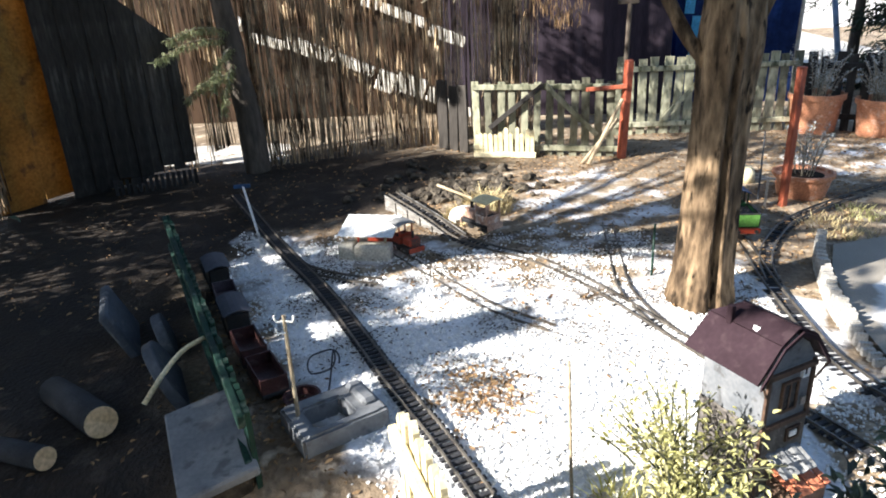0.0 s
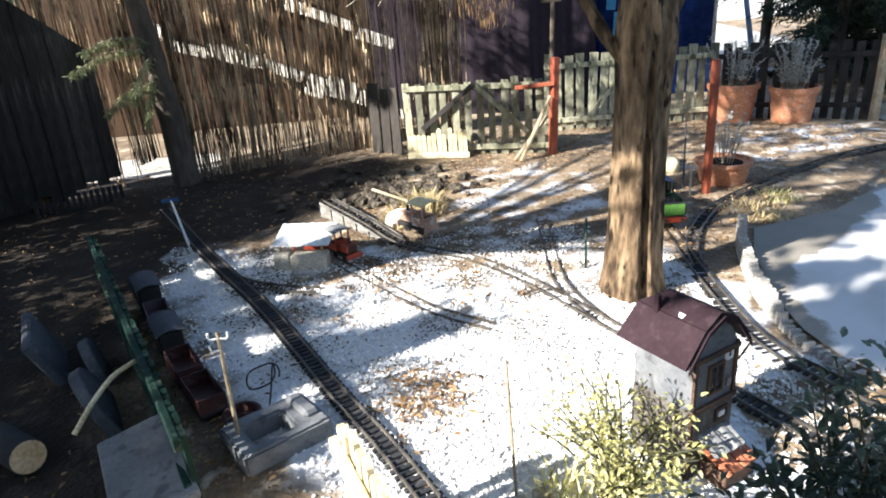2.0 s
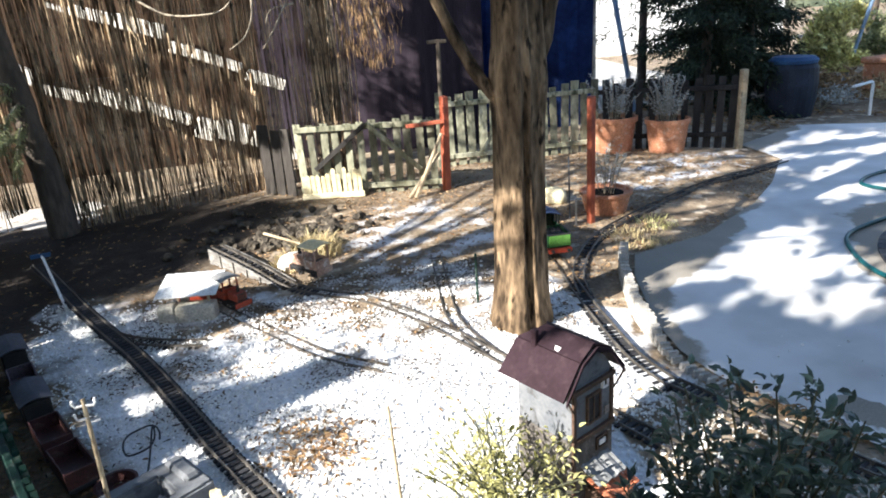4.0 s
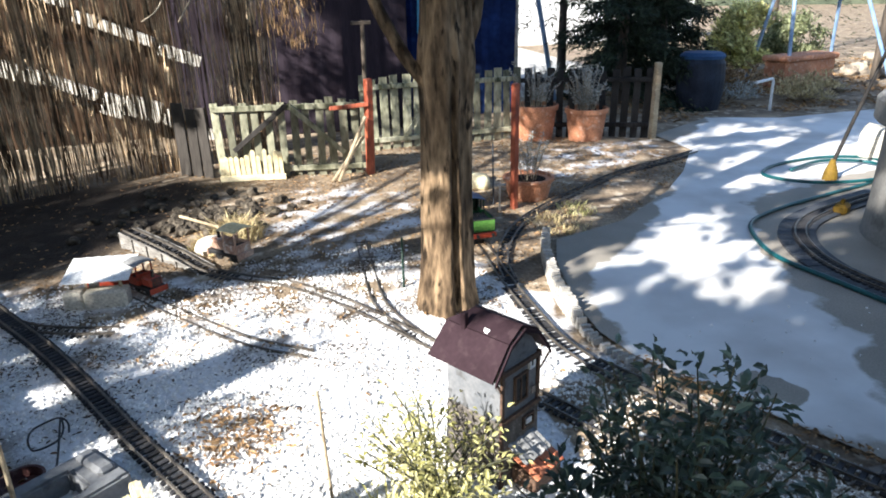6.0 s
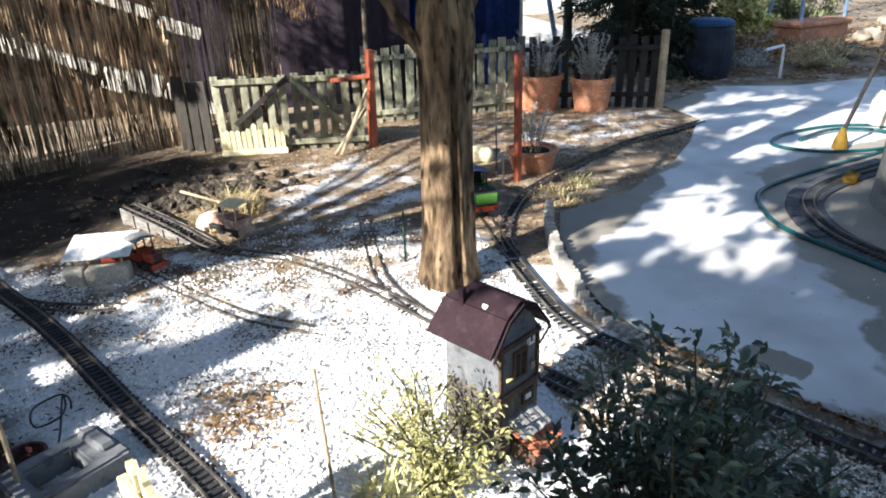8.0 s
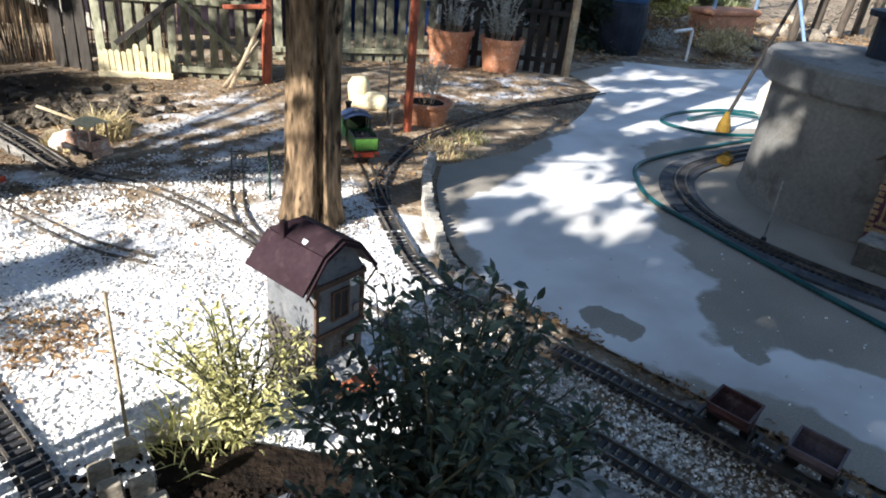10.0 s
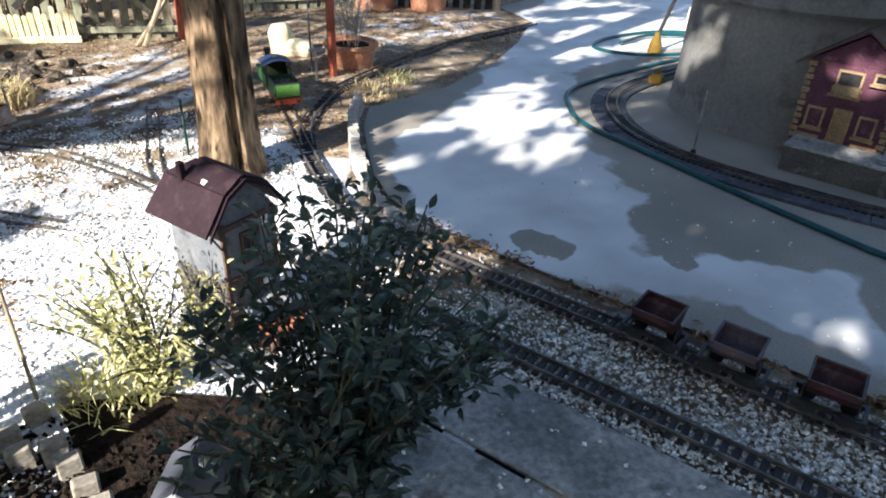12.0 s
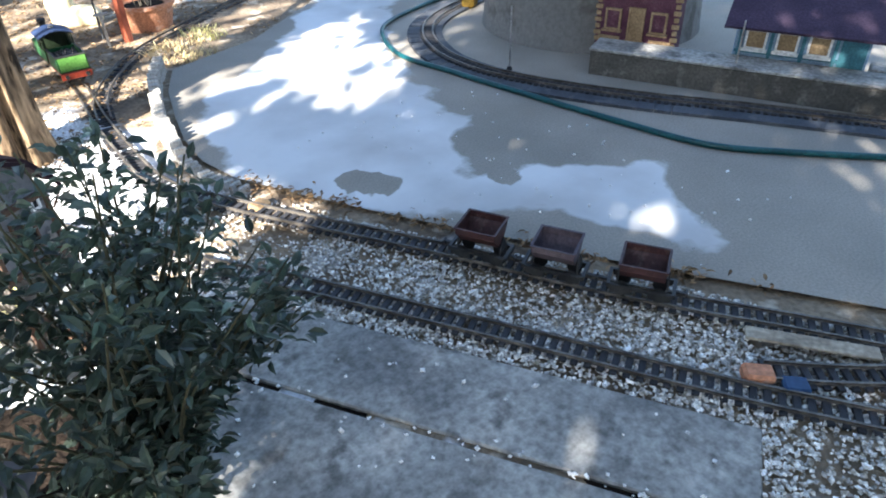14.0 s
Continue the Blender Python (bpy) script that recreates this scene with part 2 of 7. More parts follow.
M["tin"] = mat("pale_tin_roof", (0.66, 0.67, 0.66), (0.78, 0.79, 0.78), 9, 0.5, 0.2, 120, dist=0.001)
M["boulder"] = mat("sandy_boulder", (0.16, 0.13, 0.10), (0.36, 0.31, 0.24), 9, 0.95, 0.8, 60, obj=0.4, dist=0.01)
M["block"] = mat("stone_block", (0.44, 0.40, 0.32), (0.58, 0.54, 0.45), 10, 0.9, 0.5, 100, dist=0.002)
M["brick_cap"] = mat("pale_brick", (0.30, 0.26, 0.20), (0.48, 0.43, 0.35), 14, 0.9, 0.5, 90, obj=0.25, dist=0.003, c3=(0.22, 0.18, 0.14), spec=0.2)
M["tarp"] = mat("blue_tarpaulin", (0.010, 0.026, 0.10), (0.02, 0.05, 0.17), 3, 0.6, 0.3, 20, dist=0.02, spec=0.2)
M["cyan"] = mat("cyan_sheet", (0.05, 0.30, 0.50), (0.10, 0.42, 0.62), 6, 0.5, 0.1, 60)
M["shed_wall"] = mat("plum_grey_boards", (0.024, 0.017, 0.024), (0.042, 0.032, 0.042), 4, 0.95, 0.3, 40, stretch=(4, 4, 0.3), spec=0.15)
M["barrel"] = mat("blue_black_plastic", (0.010, 0.014, 0.024), (0.022, 0.030, 0.048), 6, 0.6, 0.1, 80, spec=0.25)
M["barrel_lid"] = mat("blue_lid", (0.016, 0.050, 0.12), (0.030, 0.080, 0.17), 6, 0.6, 0.1, 80, spec=0.25)
M["swing_blue"] = mat("pale_blue_tube", (0.16, 0.26, 0.42), (0.26, 0.38, 0.54), 9, 0.45, 0.1, 100)
M["log_end"] = mat("cut_log_face", (0.50, 0.36, 0.20), (0.62, 0.48, 0.30), 14, 0.8, 0.3, 80)
M["plain_wall"] = mat("plain_wall_render", (0.62, 0.60, 0.56), (0.72, 0.70, 0.66), 3, 0.9, 0.3, 60)
M["hill"] = mat("far_woods", (0.05, 0.065, 0.04), (0.09, 0.10, 0.065), 0.3, 0.95, 0.4, 3, dist=0.3)


def ground_material():
    """Brown earth with needles and litter; white marble chips where the mesh says gravel."""
    m = mat("garden_earth", (0.135, 0.096, 0.062), (0.31, 0.235, 0.155), 3.2, 0.95, 0.9, 60, c3=(0.48, 0.40, 0.30), dist=0.012)
    n, lk = m.node_tree.nodes, m.node_tree.links.new
    bs = n["Principled BSDF"]
    earth = bs.inputs["Base Color"].links[0].from_socket
    at, mix = n.new("ShaderNodeAttribute"), n.new("ShaderNodeMix")
    at.attribute_name = "gravel"
    vor, vr, no, add, rr = (n.new("ShaderNode" + k) for k in ("TexVoronoi", "MapRange", "TexNoise", "Math", "MapRange"))
    tc = n.new("ShaderNodeTexCoord")
    for tx, s in ((vor, 85), (no, 5.5)):
        lk(tc.outputs["Object"], tx.inputs["Vector"])
        tx.inputs["Scale"].default_value = s
    no.inputs["Detail"].default_value = 7
    vr.inputs["From Max"].default_value, vr.inputs["To Min"].default_value, vr.inputs["To Max"].default_value = 1.0, 0.60, 0.84
    lk(vor.outputs["Color"], vr.inputs["Value"])
    add.operation = "ADD"
    lk(at.outputs["Fac"], add.inputs[0])
    lk(no.outputs["Fac"], add.inputs[1])
    rr.inputs["From Min"].default_value, rr.inputs["From Max"].default_value = 0.92, 1.10
    lk(add.outputs[0], rr.inputs["Value"])
    mix.data_type = "RGBA"
    lk(rr.outputs[0], mix.inputs["Factor"])
    # multiplies the earth darker: painted shade on the left, bed soil too
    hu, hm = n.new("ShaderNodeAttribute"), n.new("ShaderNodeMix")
    hu.attribute_name = "shade_and_soil"
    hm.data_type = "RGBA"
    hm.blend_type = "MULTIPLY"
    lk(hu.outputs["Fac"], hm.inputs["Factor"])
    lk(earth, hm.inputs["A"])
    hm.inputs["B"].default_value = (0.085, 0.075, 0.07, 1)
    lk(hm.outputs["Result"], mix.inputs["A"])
    lk(vr.outputs[0], mix.inputs["B"])
    lk(mix.outputs["Result"], bs.inputs["Base Color"])
    return m


def patio_material():
    """Grey cement with a pale dried film in large irregular areas, carried on at the far end as painted sunlight, and
    darker damp patches with a sharp rim.
    """
    m = mat("patio_cement", (0.25, 0.225, 0.185), (0.33, 0.295, 0.245), 2.5, 0.75, 0.3, 150, dist=0.0015, fine_amt=0.3)
    n, lk = m.node_tree.nodes, m.node_tree.links.new
    bs = n["Principled BSDF"]
    base = bs.inputs["Base Color"].links[0].from_socket
    tc = n.new("ShaderNodeTexCoord")
    at, no, add, rr, mix = (n.new("ShaderNode" + k) for k in ("Attribute", "TexNoise", "Math", "MapRange", "Mix"))
    at.attribute_name = "film"
    no.inputs["Scale"].default_value, no.inputs["Detail"].default_value = 4.0, 5
    lk(tc.outputs["Object"], no.inputs["Vector"])
    add.operation = "ADD"
    lk(at.outputs["Fac"], add.inputs[0])
    lk(no.outputs["Fac"], add.inputs[1])
    rr.inputs["From Min"].default_value, rr.inputs["From Max"].default_value = 0.94, 1.03
    lk(add.outputs[0], rr.inputs["Value"])
    mix.data_type = "RGBA"
    lk(rr.outputs[0], mix.inputs["Factor"])
    lk(base, mix.inputs["A"])
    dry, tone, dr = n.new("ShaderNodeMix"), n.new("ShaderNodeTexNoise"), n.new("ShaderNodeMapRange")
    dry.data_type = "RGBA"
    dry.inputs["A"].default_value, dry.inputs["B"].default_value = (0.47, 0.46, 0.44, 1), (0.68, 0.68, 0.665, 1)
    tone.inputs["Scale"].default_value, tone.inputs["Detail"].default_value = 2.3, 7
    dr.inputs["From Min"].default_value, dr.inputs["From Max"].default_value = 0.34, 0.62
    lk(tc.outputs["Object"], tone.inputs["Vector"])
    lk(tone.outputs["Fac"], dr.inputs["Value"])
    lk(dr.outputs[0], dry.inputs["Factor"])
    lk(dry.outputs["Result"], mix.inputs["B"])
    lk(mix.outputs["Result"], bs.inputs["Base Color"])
    return m


M["ground"] = ground_material()
M["concrete"] = patio_material()


# ---- builders ----
def box(bm, size, at=(0, 0, 0), rot=(0, 0, 0), bevel=0.0):
    r = bmesh.ops.create_cube(bm, size=1.0)["verts"]
    m = pose(*at, *rot) @ Matrix.Diagonal((*size, 1))
    bmesh.ops.transform(bm, matrix=m, verts=r)
    if bevel:
        es = list({e for v in r for e in v.link_edges})
        bmesh.ops.bevel(bm, geom=es, offset=bevel, segments=1, affect="EDGES")
    return r


def rod(bm, p0, p1, r0, r1=None, seg=10, caps=True):
    p0, p1 = Vector(p0), Vector(p1)
    d = p1 - p0
    m = Matrix.Translation((p0 + p1) / 2) @ d.to_track_quat("Z", "Y").to_matrix().to_4x4()
    bmesh.ops.create_cone(bm, cap_ends=caps, segments=seg, radius1=r0, radius2=r0 if r1 is None else r1, depth=d.length, matrix=m)


def tube(bm, pts, radii, seg=8, wobble=0.0, rnd=None, closed=False):
    """A swept tube along pts; radii one number or one a point."""
    pts = [Vector(p) for p in pts]
    if not hasattr(radii, "__len__"):
        radii = [radii] * len(pts)
    rings, n = [], len(pts)
    ref = Vector((0.13, 0.31, 0.94))
    for i, p in enumerate(pts):
        a = pts[(i - 1) % n if closed else max(0, i - 1)]
        b = pts[(i + 1) % n if closed else min(n - 1, i + 1)]
        t = (b - a).normalized()
        u = t.cross(ref)
        u = (u if u.length > 0.05 else t.cross(Vector((1, 0, 0)))).normalized()
        w = t.cross(u)
        ring = []
        for k in range(seg):
            g = 2 * math.pi * k / seg
            rr = radii[i] * (1 + (rnd.uniform(-wobble, wobble) if rnd else 0))
            ring.append(bm.verts.new(p + rr * (math.cos(g) * u + math.sin(g) * w)))
        rings.append(ring)
    pairs = list(zip(rings, rings[1:])) + ([(rings[-1], rings[0])] if closed else [])
    for a, b in pairs:
        for k in range(seg):
            bm.faces.new((a[k], a[(k + 1) % seg], b[(k + 1) % seg], b[k]))
    if not closed:
        bm.faces.new(rings[0][::-1])
        bm.faces.new(rings[-1])


def lathe(bm, profile, at=(0, 0, 0), seg=28):
    """Turns (radius, height) pairs round z."""
    rings = []
    for r, z in profile:
        rings.append([bm.verts.new((at[0] + r * math.cos(2 * math.pi * k / seg), at[1] + r * math.sin(2 * math.pi * k / seg), at[2] + z)) for k in range(seg)])
    for a, b in zip(rings, rings[1:]):
        for k in range(seg):
            bm.faces.new((a[k], a[(k + 1) % seg], b[(k + 1) % seg], b[k]))
    if profile[0][0] > 0.001:
        bm.faces.new(rings[0][::-1])
    if profile[-1][0] > 0.001:
        bm.faces.new(rings[-1])


def prism(bm, poly, z0, z1):
    lo, hi = [bm.verts.new((x, y, z0)) for x, y in poly], [bm.verts.new((x, y, z1)) for x, y in poly]
    n = len(poly)
    bm.faces.new(lo[::-1])
    bm.faces.new(hi)
    for k in range(n):
        bm.faces.new((lo[k], lo[(k + 1) % n], hi[(k + 1) % n], hi[k]))


def panel(bm, corners, thick):
    """A flat plate: four or more corners, thickened against its normal."""
    vs = [Vector(c) for c in corners]
    nrm = (vs[1] - vs[0]).cross(vs[2] - vs[0]).normalized() * thick
    a, b = [bm.verts.new(v) for v in vs], [bm.verts.new(v - nrm) for v in vs]
    n = len(vs)
    bm.faces.new(a)
    bm.faces.new(b[::-1])
    for k in range(n):
        bm.faces.new((a[k], b[k], b[(k + 1) % n], a[(k + 1) % n]))


def vault(bm, arc, y0, y1, thick):
    """A curved sheet: an (x, z) profile swept from y0 to y1."""
    rows = [[bm.verts.new((x, y, z - d)) for x, z in arc] for y, d in ((y0, 0), (y1, 0), (y1, thick), (y0, thick))]
    n = len(arc)
    for a, b in zip(rows, rows[1:] + rows[:1]):
        for i in range(n - 1):
            bm.faces.new((a[i], a[i + 1], b[i + 1], b[i]))
    for i in (0, n - 1):
        bm.faces.new([r[i] for r in rows])


def mesh_of(bm, name, material, smooth=False):
    bmesh.ops.recalc_face_normals(bm, faces=bm.faces)
    me = bpy.data.meshes.new(name)
    bm.to_mesh(me)
    bm.free()
    me.materials.append(material)
    if smooth:
        me.polygons.foreach_set("use_smooth", [True] * len(me.polygons))
    return me


def part(name, bm, material, parent=None, label="", smooth=False):
    ob = new(name, mesh_of(bm, name, material, smooth))
    if parent:
        ob.parent = parent
    return tagged(ob, label)


def thing(name, at, label, category, group="", rz=0.0, kind=""):
    ob = new(name)
    ob.empty_display_size = 0.05
    ob.matrix_basis = pose(*at, 0, 0, rz)
    return tagged(ob, label, category, group, kind)


def raw(name, verts, faces, material, parent=None, smooth=False):
    me = bpy.data.meshes.new(name)
    me.from_pydata(verts, [], faces)
    me.update()
    me.materials.append(material)
    if smooth:
        me.polygons.foreach_set("use_smooth", [True] * len(me.polygons))
    ob = new(name, me)
    if parent:
        ob.parent = parent
    return ob


def pebbles(name, points, size, material, rnd, parent=None):
    """Many small chipped stones as one mesh."""
    vs, fs = [], []
    base = [(1, 0, 0), (0, 1, 0), (-1, 0, 0), (0, -1, 0), (0, 0, 1), (0, 0, -1)]
    tri = [(0, 1, 4), (1, 2, 4), (2, 3, 4), (3, 0, 4), (1, 0, 5), (2, 1, 5), (3, 2, 5), (0, 3, 5)]
    for x, y, z in points:
        s = size * rnd.uniform(0.55, 1.35)
        m = Euler((rnd.uniform(0, 6), rnd.uniform(0, 6), rnd.uniform(0, 6))).to_matrix()
        k = len(vs)
        sx, sy, sz = s * rnd.uniform(0.7, 1.2), s * rnd.uniform(0.6, 1.0), s * rnd.uniform(0.45, 0.8)
        for b in base:
            p = m @ Vector((b[0] * sx * rnd.uniform(0.7, 1.2), b[1] * sy * rnd.uniform(0.7, 1.2), b[2] * sz))
            vs.append((x + p.x, y + p.y, z + p.z * 0.75))
        fs += [(a + k, b + k, c + k) for a, b, c in tri]
    return raw(name, vs, fs, material, parent)


def leaf_shape(length, width, fold=0.25, curl=0.2):
    """Eight corners and six faces of a pointed leaf, base at the origin, along +y."""
    v = [(0, 0, 0), (-width * 0.42, length * 0.32, fold * width), (width * 0.42, length * 0.32, fold * width), (0, length * 0.36, 0),
         (-width * 0.36, length * 0.66, fold * width - curl * length * 0.25), (width * 0.36, length * 0.66, fold * width - curl * length * 0.25),
         (0, length * 0.68, -curl * length * 0.25), (0, length, -curl * length)]
    f = [(0, 3, 1), (0, 2, 3), (1, 3, 6, 4), (3, 2, 5, 6), (4, 6, 7), (6, 5, 7)]
    return v, f


def leaves(name, spots, length, width, material, rnd, parent=None, curl=0.2):
    """spots: (place, way); one joined mesh of leaves that grow along their ways."""
    vs, fs = [], []
    for p, way in spots:
        s = rnd.uniform(0.65, 1.2)
        v, f = leaf_shape(length * s, width * s, rnd.uniform(0.1, 0.35), curl * rnd.uniform(0.2, 1.6))
        m = Vector(way).to_track_quat("Y", "Z").to_matrix() @ Euler((0, rnd.uniform(-0.9, 0.9), 0)).to_matrix()
        k = len(vs)
        vs += [tuple(Vector(p) + m @ Vector(c)) for c in v]
        fs += [tuple(i + k for i in q) for q in f]
    return raw(name, vs, fs, material, parent)


def inside(x, y, poly):
    c, n = False, len(poly)
    for i in range(n):
        (x0, y0), (x1, y1) = poly[i], poly[i - 1]
        if (y0 > y) != (y1 > y) and x < (x1 - x0) * (y - y0) / (y1 - y0) + x0:
            c = not c
    return c


def edge_distance(x, y, poly):
    """Signed distance to a polygon's edge: positive inside."""
    p, best = Vector((x, y)), 1e9
    for i in range(len(poly)):
        a, b = Vector(poly[i - 1]), Vector(poly[i])
        d = b - a
        u = max(0, min(1, (p - a).dot(d) / max(d.length_squared, 1e-9)))
        best = min(best, (p - a - u * d).length)
    return best if inside(x, y, poly) else -best


def curve(points, step):
    """Even points along a Catmull-Rom line through the given plan points, with headings."""
    p = [Vector((*q, 0)) if len(q) == 2 else Vector(q) for q in points]
    p = [2 * p[0] - p[1]] + p + [2 * p[-1] - p[-2]]
    dense = []
    for i in range(1, len(p) - 2):
        for k in range(40):
            t = k / 40
            dense.append(0.5 * (2 * p[i] + (p[i + 1] - p[i - 1]) * t + (2 * p[i - 1] - 5 * p[i] + 4 * p[i + 1] - p[i + 2]) * t * t
                                + (3 * p[i] - p[i - 1] - 3 * p[i + 1] + p[i + 2]) * t ** 3))
    dense.append(p[-2])
    out, run, want = [dense[0]], 0.0, step
    for a, b in zip(dense, dense[1:]):
        d = (b - a).length
        while run + d >= want and d > 0:
            out.append(a.lerp(b, (want - run) / d))
            want += step
        run += d
    return out


# ---- the ground, patio and slab ----
GRAVEL = [(-1.15, 3.25), (-0.75, 3.05), (-0.35, 3.0), (0.0, 2.95), (0.45, 3.15), (0.85, 3.0), (1.15, 2.7), (1.28, 2.3), (1.26, 1.8), (1.45, 1.4), (1.62, 1.02), (1.9, 0.5),
          (2.2, -0.2), (1.9, -0.6), (1.3, -0.2), (0.9, 0.9), (0.35, 1.05), (0.2, 0.98), (-0.08, 1.22), (-0.36, 1.62), (-0.58, 1.93), (-0.84, 2.42), (-1.08, 2.82)]
PALE_A = [(2.1, 3.75), (3.3, 4.2), (3.5, 4.75), (2.9, 4.8), (2.0, 4.5), (1.75, 3.95)]
PALE_B = [(0.1, 3.15), (0.9, 3.05), (1.3, 3.5), (1.1, 4.2), (0.5, 4.45), (0.15, 3.9)]
PATIO = [(1.62, 2.84), (1.50, 2.60), (1.42, 2.34), (1.36, 2.12), (1.335, 1.92), (1.36, 1.74), (1.46, 1.50), (1.60, 1.20), (1.74, 0.93), (1.87, 0.66), (2.04, 0.36), (2.24, 0.0), (2.5, -0.6),
         (7.5, -0.6), (7.5, 5.0), (5.0, 5.0), (4.4, 5.3), (3.5, 4.8), (3.45, 4.25), (3.0, 3.72), (2.62, 3.36), (2.08, 2.98)]
# dried film, stretched over the far patio as painted sunlight too
FILM_AND_SUN = [(1.42, 2.17), (1.71, 2.5), (2.27, 2.92), (2.9, 3.7), (3.5, 4.5), (4.4, 5.25), (6.6, 5.0), (6.6, 3.6), (3.6, 3.2), (2.9, 3.0), (2.38, 2.24), (2.21, 1.85), (2.23, 1.57), (1.98, 1.42), (1.92, 1.24), (2.18, 1.1), (2.38, 0.86),
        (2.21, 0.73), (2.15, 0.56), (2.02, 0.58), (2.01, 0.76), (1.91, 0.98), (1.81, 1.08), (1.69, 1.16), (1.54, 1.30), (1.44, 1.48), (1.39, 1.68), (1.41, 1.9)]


def height(x, y):
    """The lie of the land: nearly level, dipping a little behind the trough and towards the reed fence."""
    left = min(1.0, max(0.0, (-x - 0.45) / 1.2))
    near = min(1.0, max(0.0, (1.42 - y) / 0.2)) * min(1.0, max(0.0, (-x - 0.02) / 0.15))
    rough = 0.010 * noise.noise((x * 2.1, y * 2.1, 0.3)) + 0.006 * noise.noise((x * 7.0, y * 7.0, 4.0))
    flat = 0.25 if edge_distance(x, y, PATIO) > -0.25 else 1.0
    return -0.05 * left - 0.11 * near + rough * flat - (0.012 if flat < 1 else 0.004)


def lie(x, y):
    return height(x, y)


xs = [-60, -30, -14, -7, -4.5] + [-3.4 + 0.05 * i for i in range(141)] + [4.2, 5.2, 6.5, 9, 14, 30, 60]
ys = [-60, -25, -10, -4, -2] + [-1.0 + 0.05 * i for i in range(131)] + [5.9, 6.6, 7.5, 9, 12, 18, 30, 70]
vs, fs, gr = [], [], []
for y in ys:
    for x in xs:
        near = -3.5 < x < 4.0 and -1.1 < y < 5.6
        vs.append((x, y, height(x, y) if near else -0.02))
        gr.append(max(0.0, min(1.0, 0.5 + edge_distance(x, y, GRAVEL) * 2.2)) if near else 0.12)
        if near and gr[-1] < 0.62:
            pale = max(edge_distance(x, y, PALE_A), edge_distance(x, y, PALE_B))
            gr[-1] = max(gr[-1], min(0.56 if y < 3.7 or x < 1.5 else 0.64, 0.32 + 0.9 * pale))
        if near and y < 1.7 and x > 0.95 + max(0.0, 1.3 - y) * 0.25:
            gr[-1] = min(gr[-1], 0.30)
        if 0.1 < x < 0.78 and 0.4 < y < 1.12:
            gr[-1] = 0.0
        if near and x > -0.5 and y > 2.1:
            gr[-1] = min(gr[-1], 0.68 - 0.22 * min(1.0, (y - 2.1) / 0.6))
for j in range(len(ys) - 1):
    for i in range(len(xs) - 1):
        k = j * len(xs) + i
        fs.append((k, k + 1, k + 1 + len(xs), k + len(xs)))
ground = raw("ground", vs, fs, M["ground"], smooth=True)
attr = ground.data.attributes.new("gravel", "FLOAT", "POINT")
attr.data.foreach_set("value", gr)
# shade between the sidings and the reed screens, painted in as darker earth
SHADED_EARTH = [(-0.62, 1.2), (-0.78, 1.7), (-1.0, 2.3), (-1.2, 2.9), (-1.0, 3.2), (-0.55, 3.35), (-0.2, 3.75), (-0.15, 4.3), (-0.02, 4.8), (-1.2, 5.2), (-3.3, 5.0), (-3.3, 0.0), (-0.5, 0.0), (-0.3, 1.1)]
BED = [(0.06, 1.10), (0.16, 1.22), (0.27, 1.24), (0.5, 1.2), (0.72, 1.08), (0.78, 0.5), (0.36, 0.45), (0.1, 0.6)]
attr = ground.data.attributes.new("shade_and_soil", "FLOAT", "POINT")
attr.data.foreach_set("value", [max(0.0, min(1.0, 0.5 + 3.5 * edge_distance(v[0], v[1], SHADED_EARTH) + 0.7 * noise.noise((v[0] * 3, v[1] * 3, 1.0)))) if -3.5 < v[0] < 0.25 and -0.5 < v[1] < 5.6 else (1.0 if inside(v[0], v[1], BED) else 0.0) for v in vs])
tagged(ground, "brown garden earth with needle litter and white marble chips", "ground", kind="structure")

# the patio: a cement sheet 12 mm over the earth, cut into small squares for its film of dried water and painted sun
vs, fs, fi, ix = [], [], [], {}
step = 0.034
for j in range(int(5.95 / step)):
    for i in range(int(6.3 / step)):
        x, y = 1.25 + i * step, -0.6 + j * step
        if edge_distance(x + step / 2, y + step / 2, PATIO) > -0.6 * step:
            q = []
            for a, b in ((0, 0), (1, 0), (1, 1), (0, 1)):
                key = (i + a, j + b)
                if key not in ix:
                    p = Vector((1.25 + key[0] * step, -0.6 + key[1] * step))
                    if not inside(p.x, p.y, PATIO):
                        near = []
                        for n in range(len(PATIO)):
                            e0, e1 = Vector(PATIO[n - 1]), Vector(PATIO[n])
                            u = max(0.0, min(1.0, (p - e0).dot(e1 - e0) / (e1 - e0).length_squared))
                            near.append(e0.lerp(e1, u))
                        p = min(near, key=lambda v: (v - p).length)
                    px, py = p
                    ix[key] = len(vs)
                    vs.append((px, py, 0.0))
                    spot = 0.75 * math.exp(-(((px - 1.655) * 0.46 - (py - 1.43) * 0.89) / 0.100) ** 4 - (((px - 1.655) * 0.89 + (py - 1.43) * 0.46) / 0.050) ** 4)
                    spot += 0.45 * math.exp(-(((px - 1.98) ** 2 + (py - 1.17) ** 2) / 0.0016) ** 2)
                    fi.append(max(0.0, min(1.0, 0.5 + edge_distance(px, py, FILM_AND_SUN) * 3.0)) - 2 * spot)
                q.append(ix[key])
            fs.append(q)
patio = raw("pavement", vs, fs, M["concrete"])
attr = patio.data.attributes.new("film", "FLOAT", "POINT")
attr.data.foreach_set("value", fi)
tagged(patio, "grey cement patio with a pale dried film and damp patches", "pavement", kind="structure")

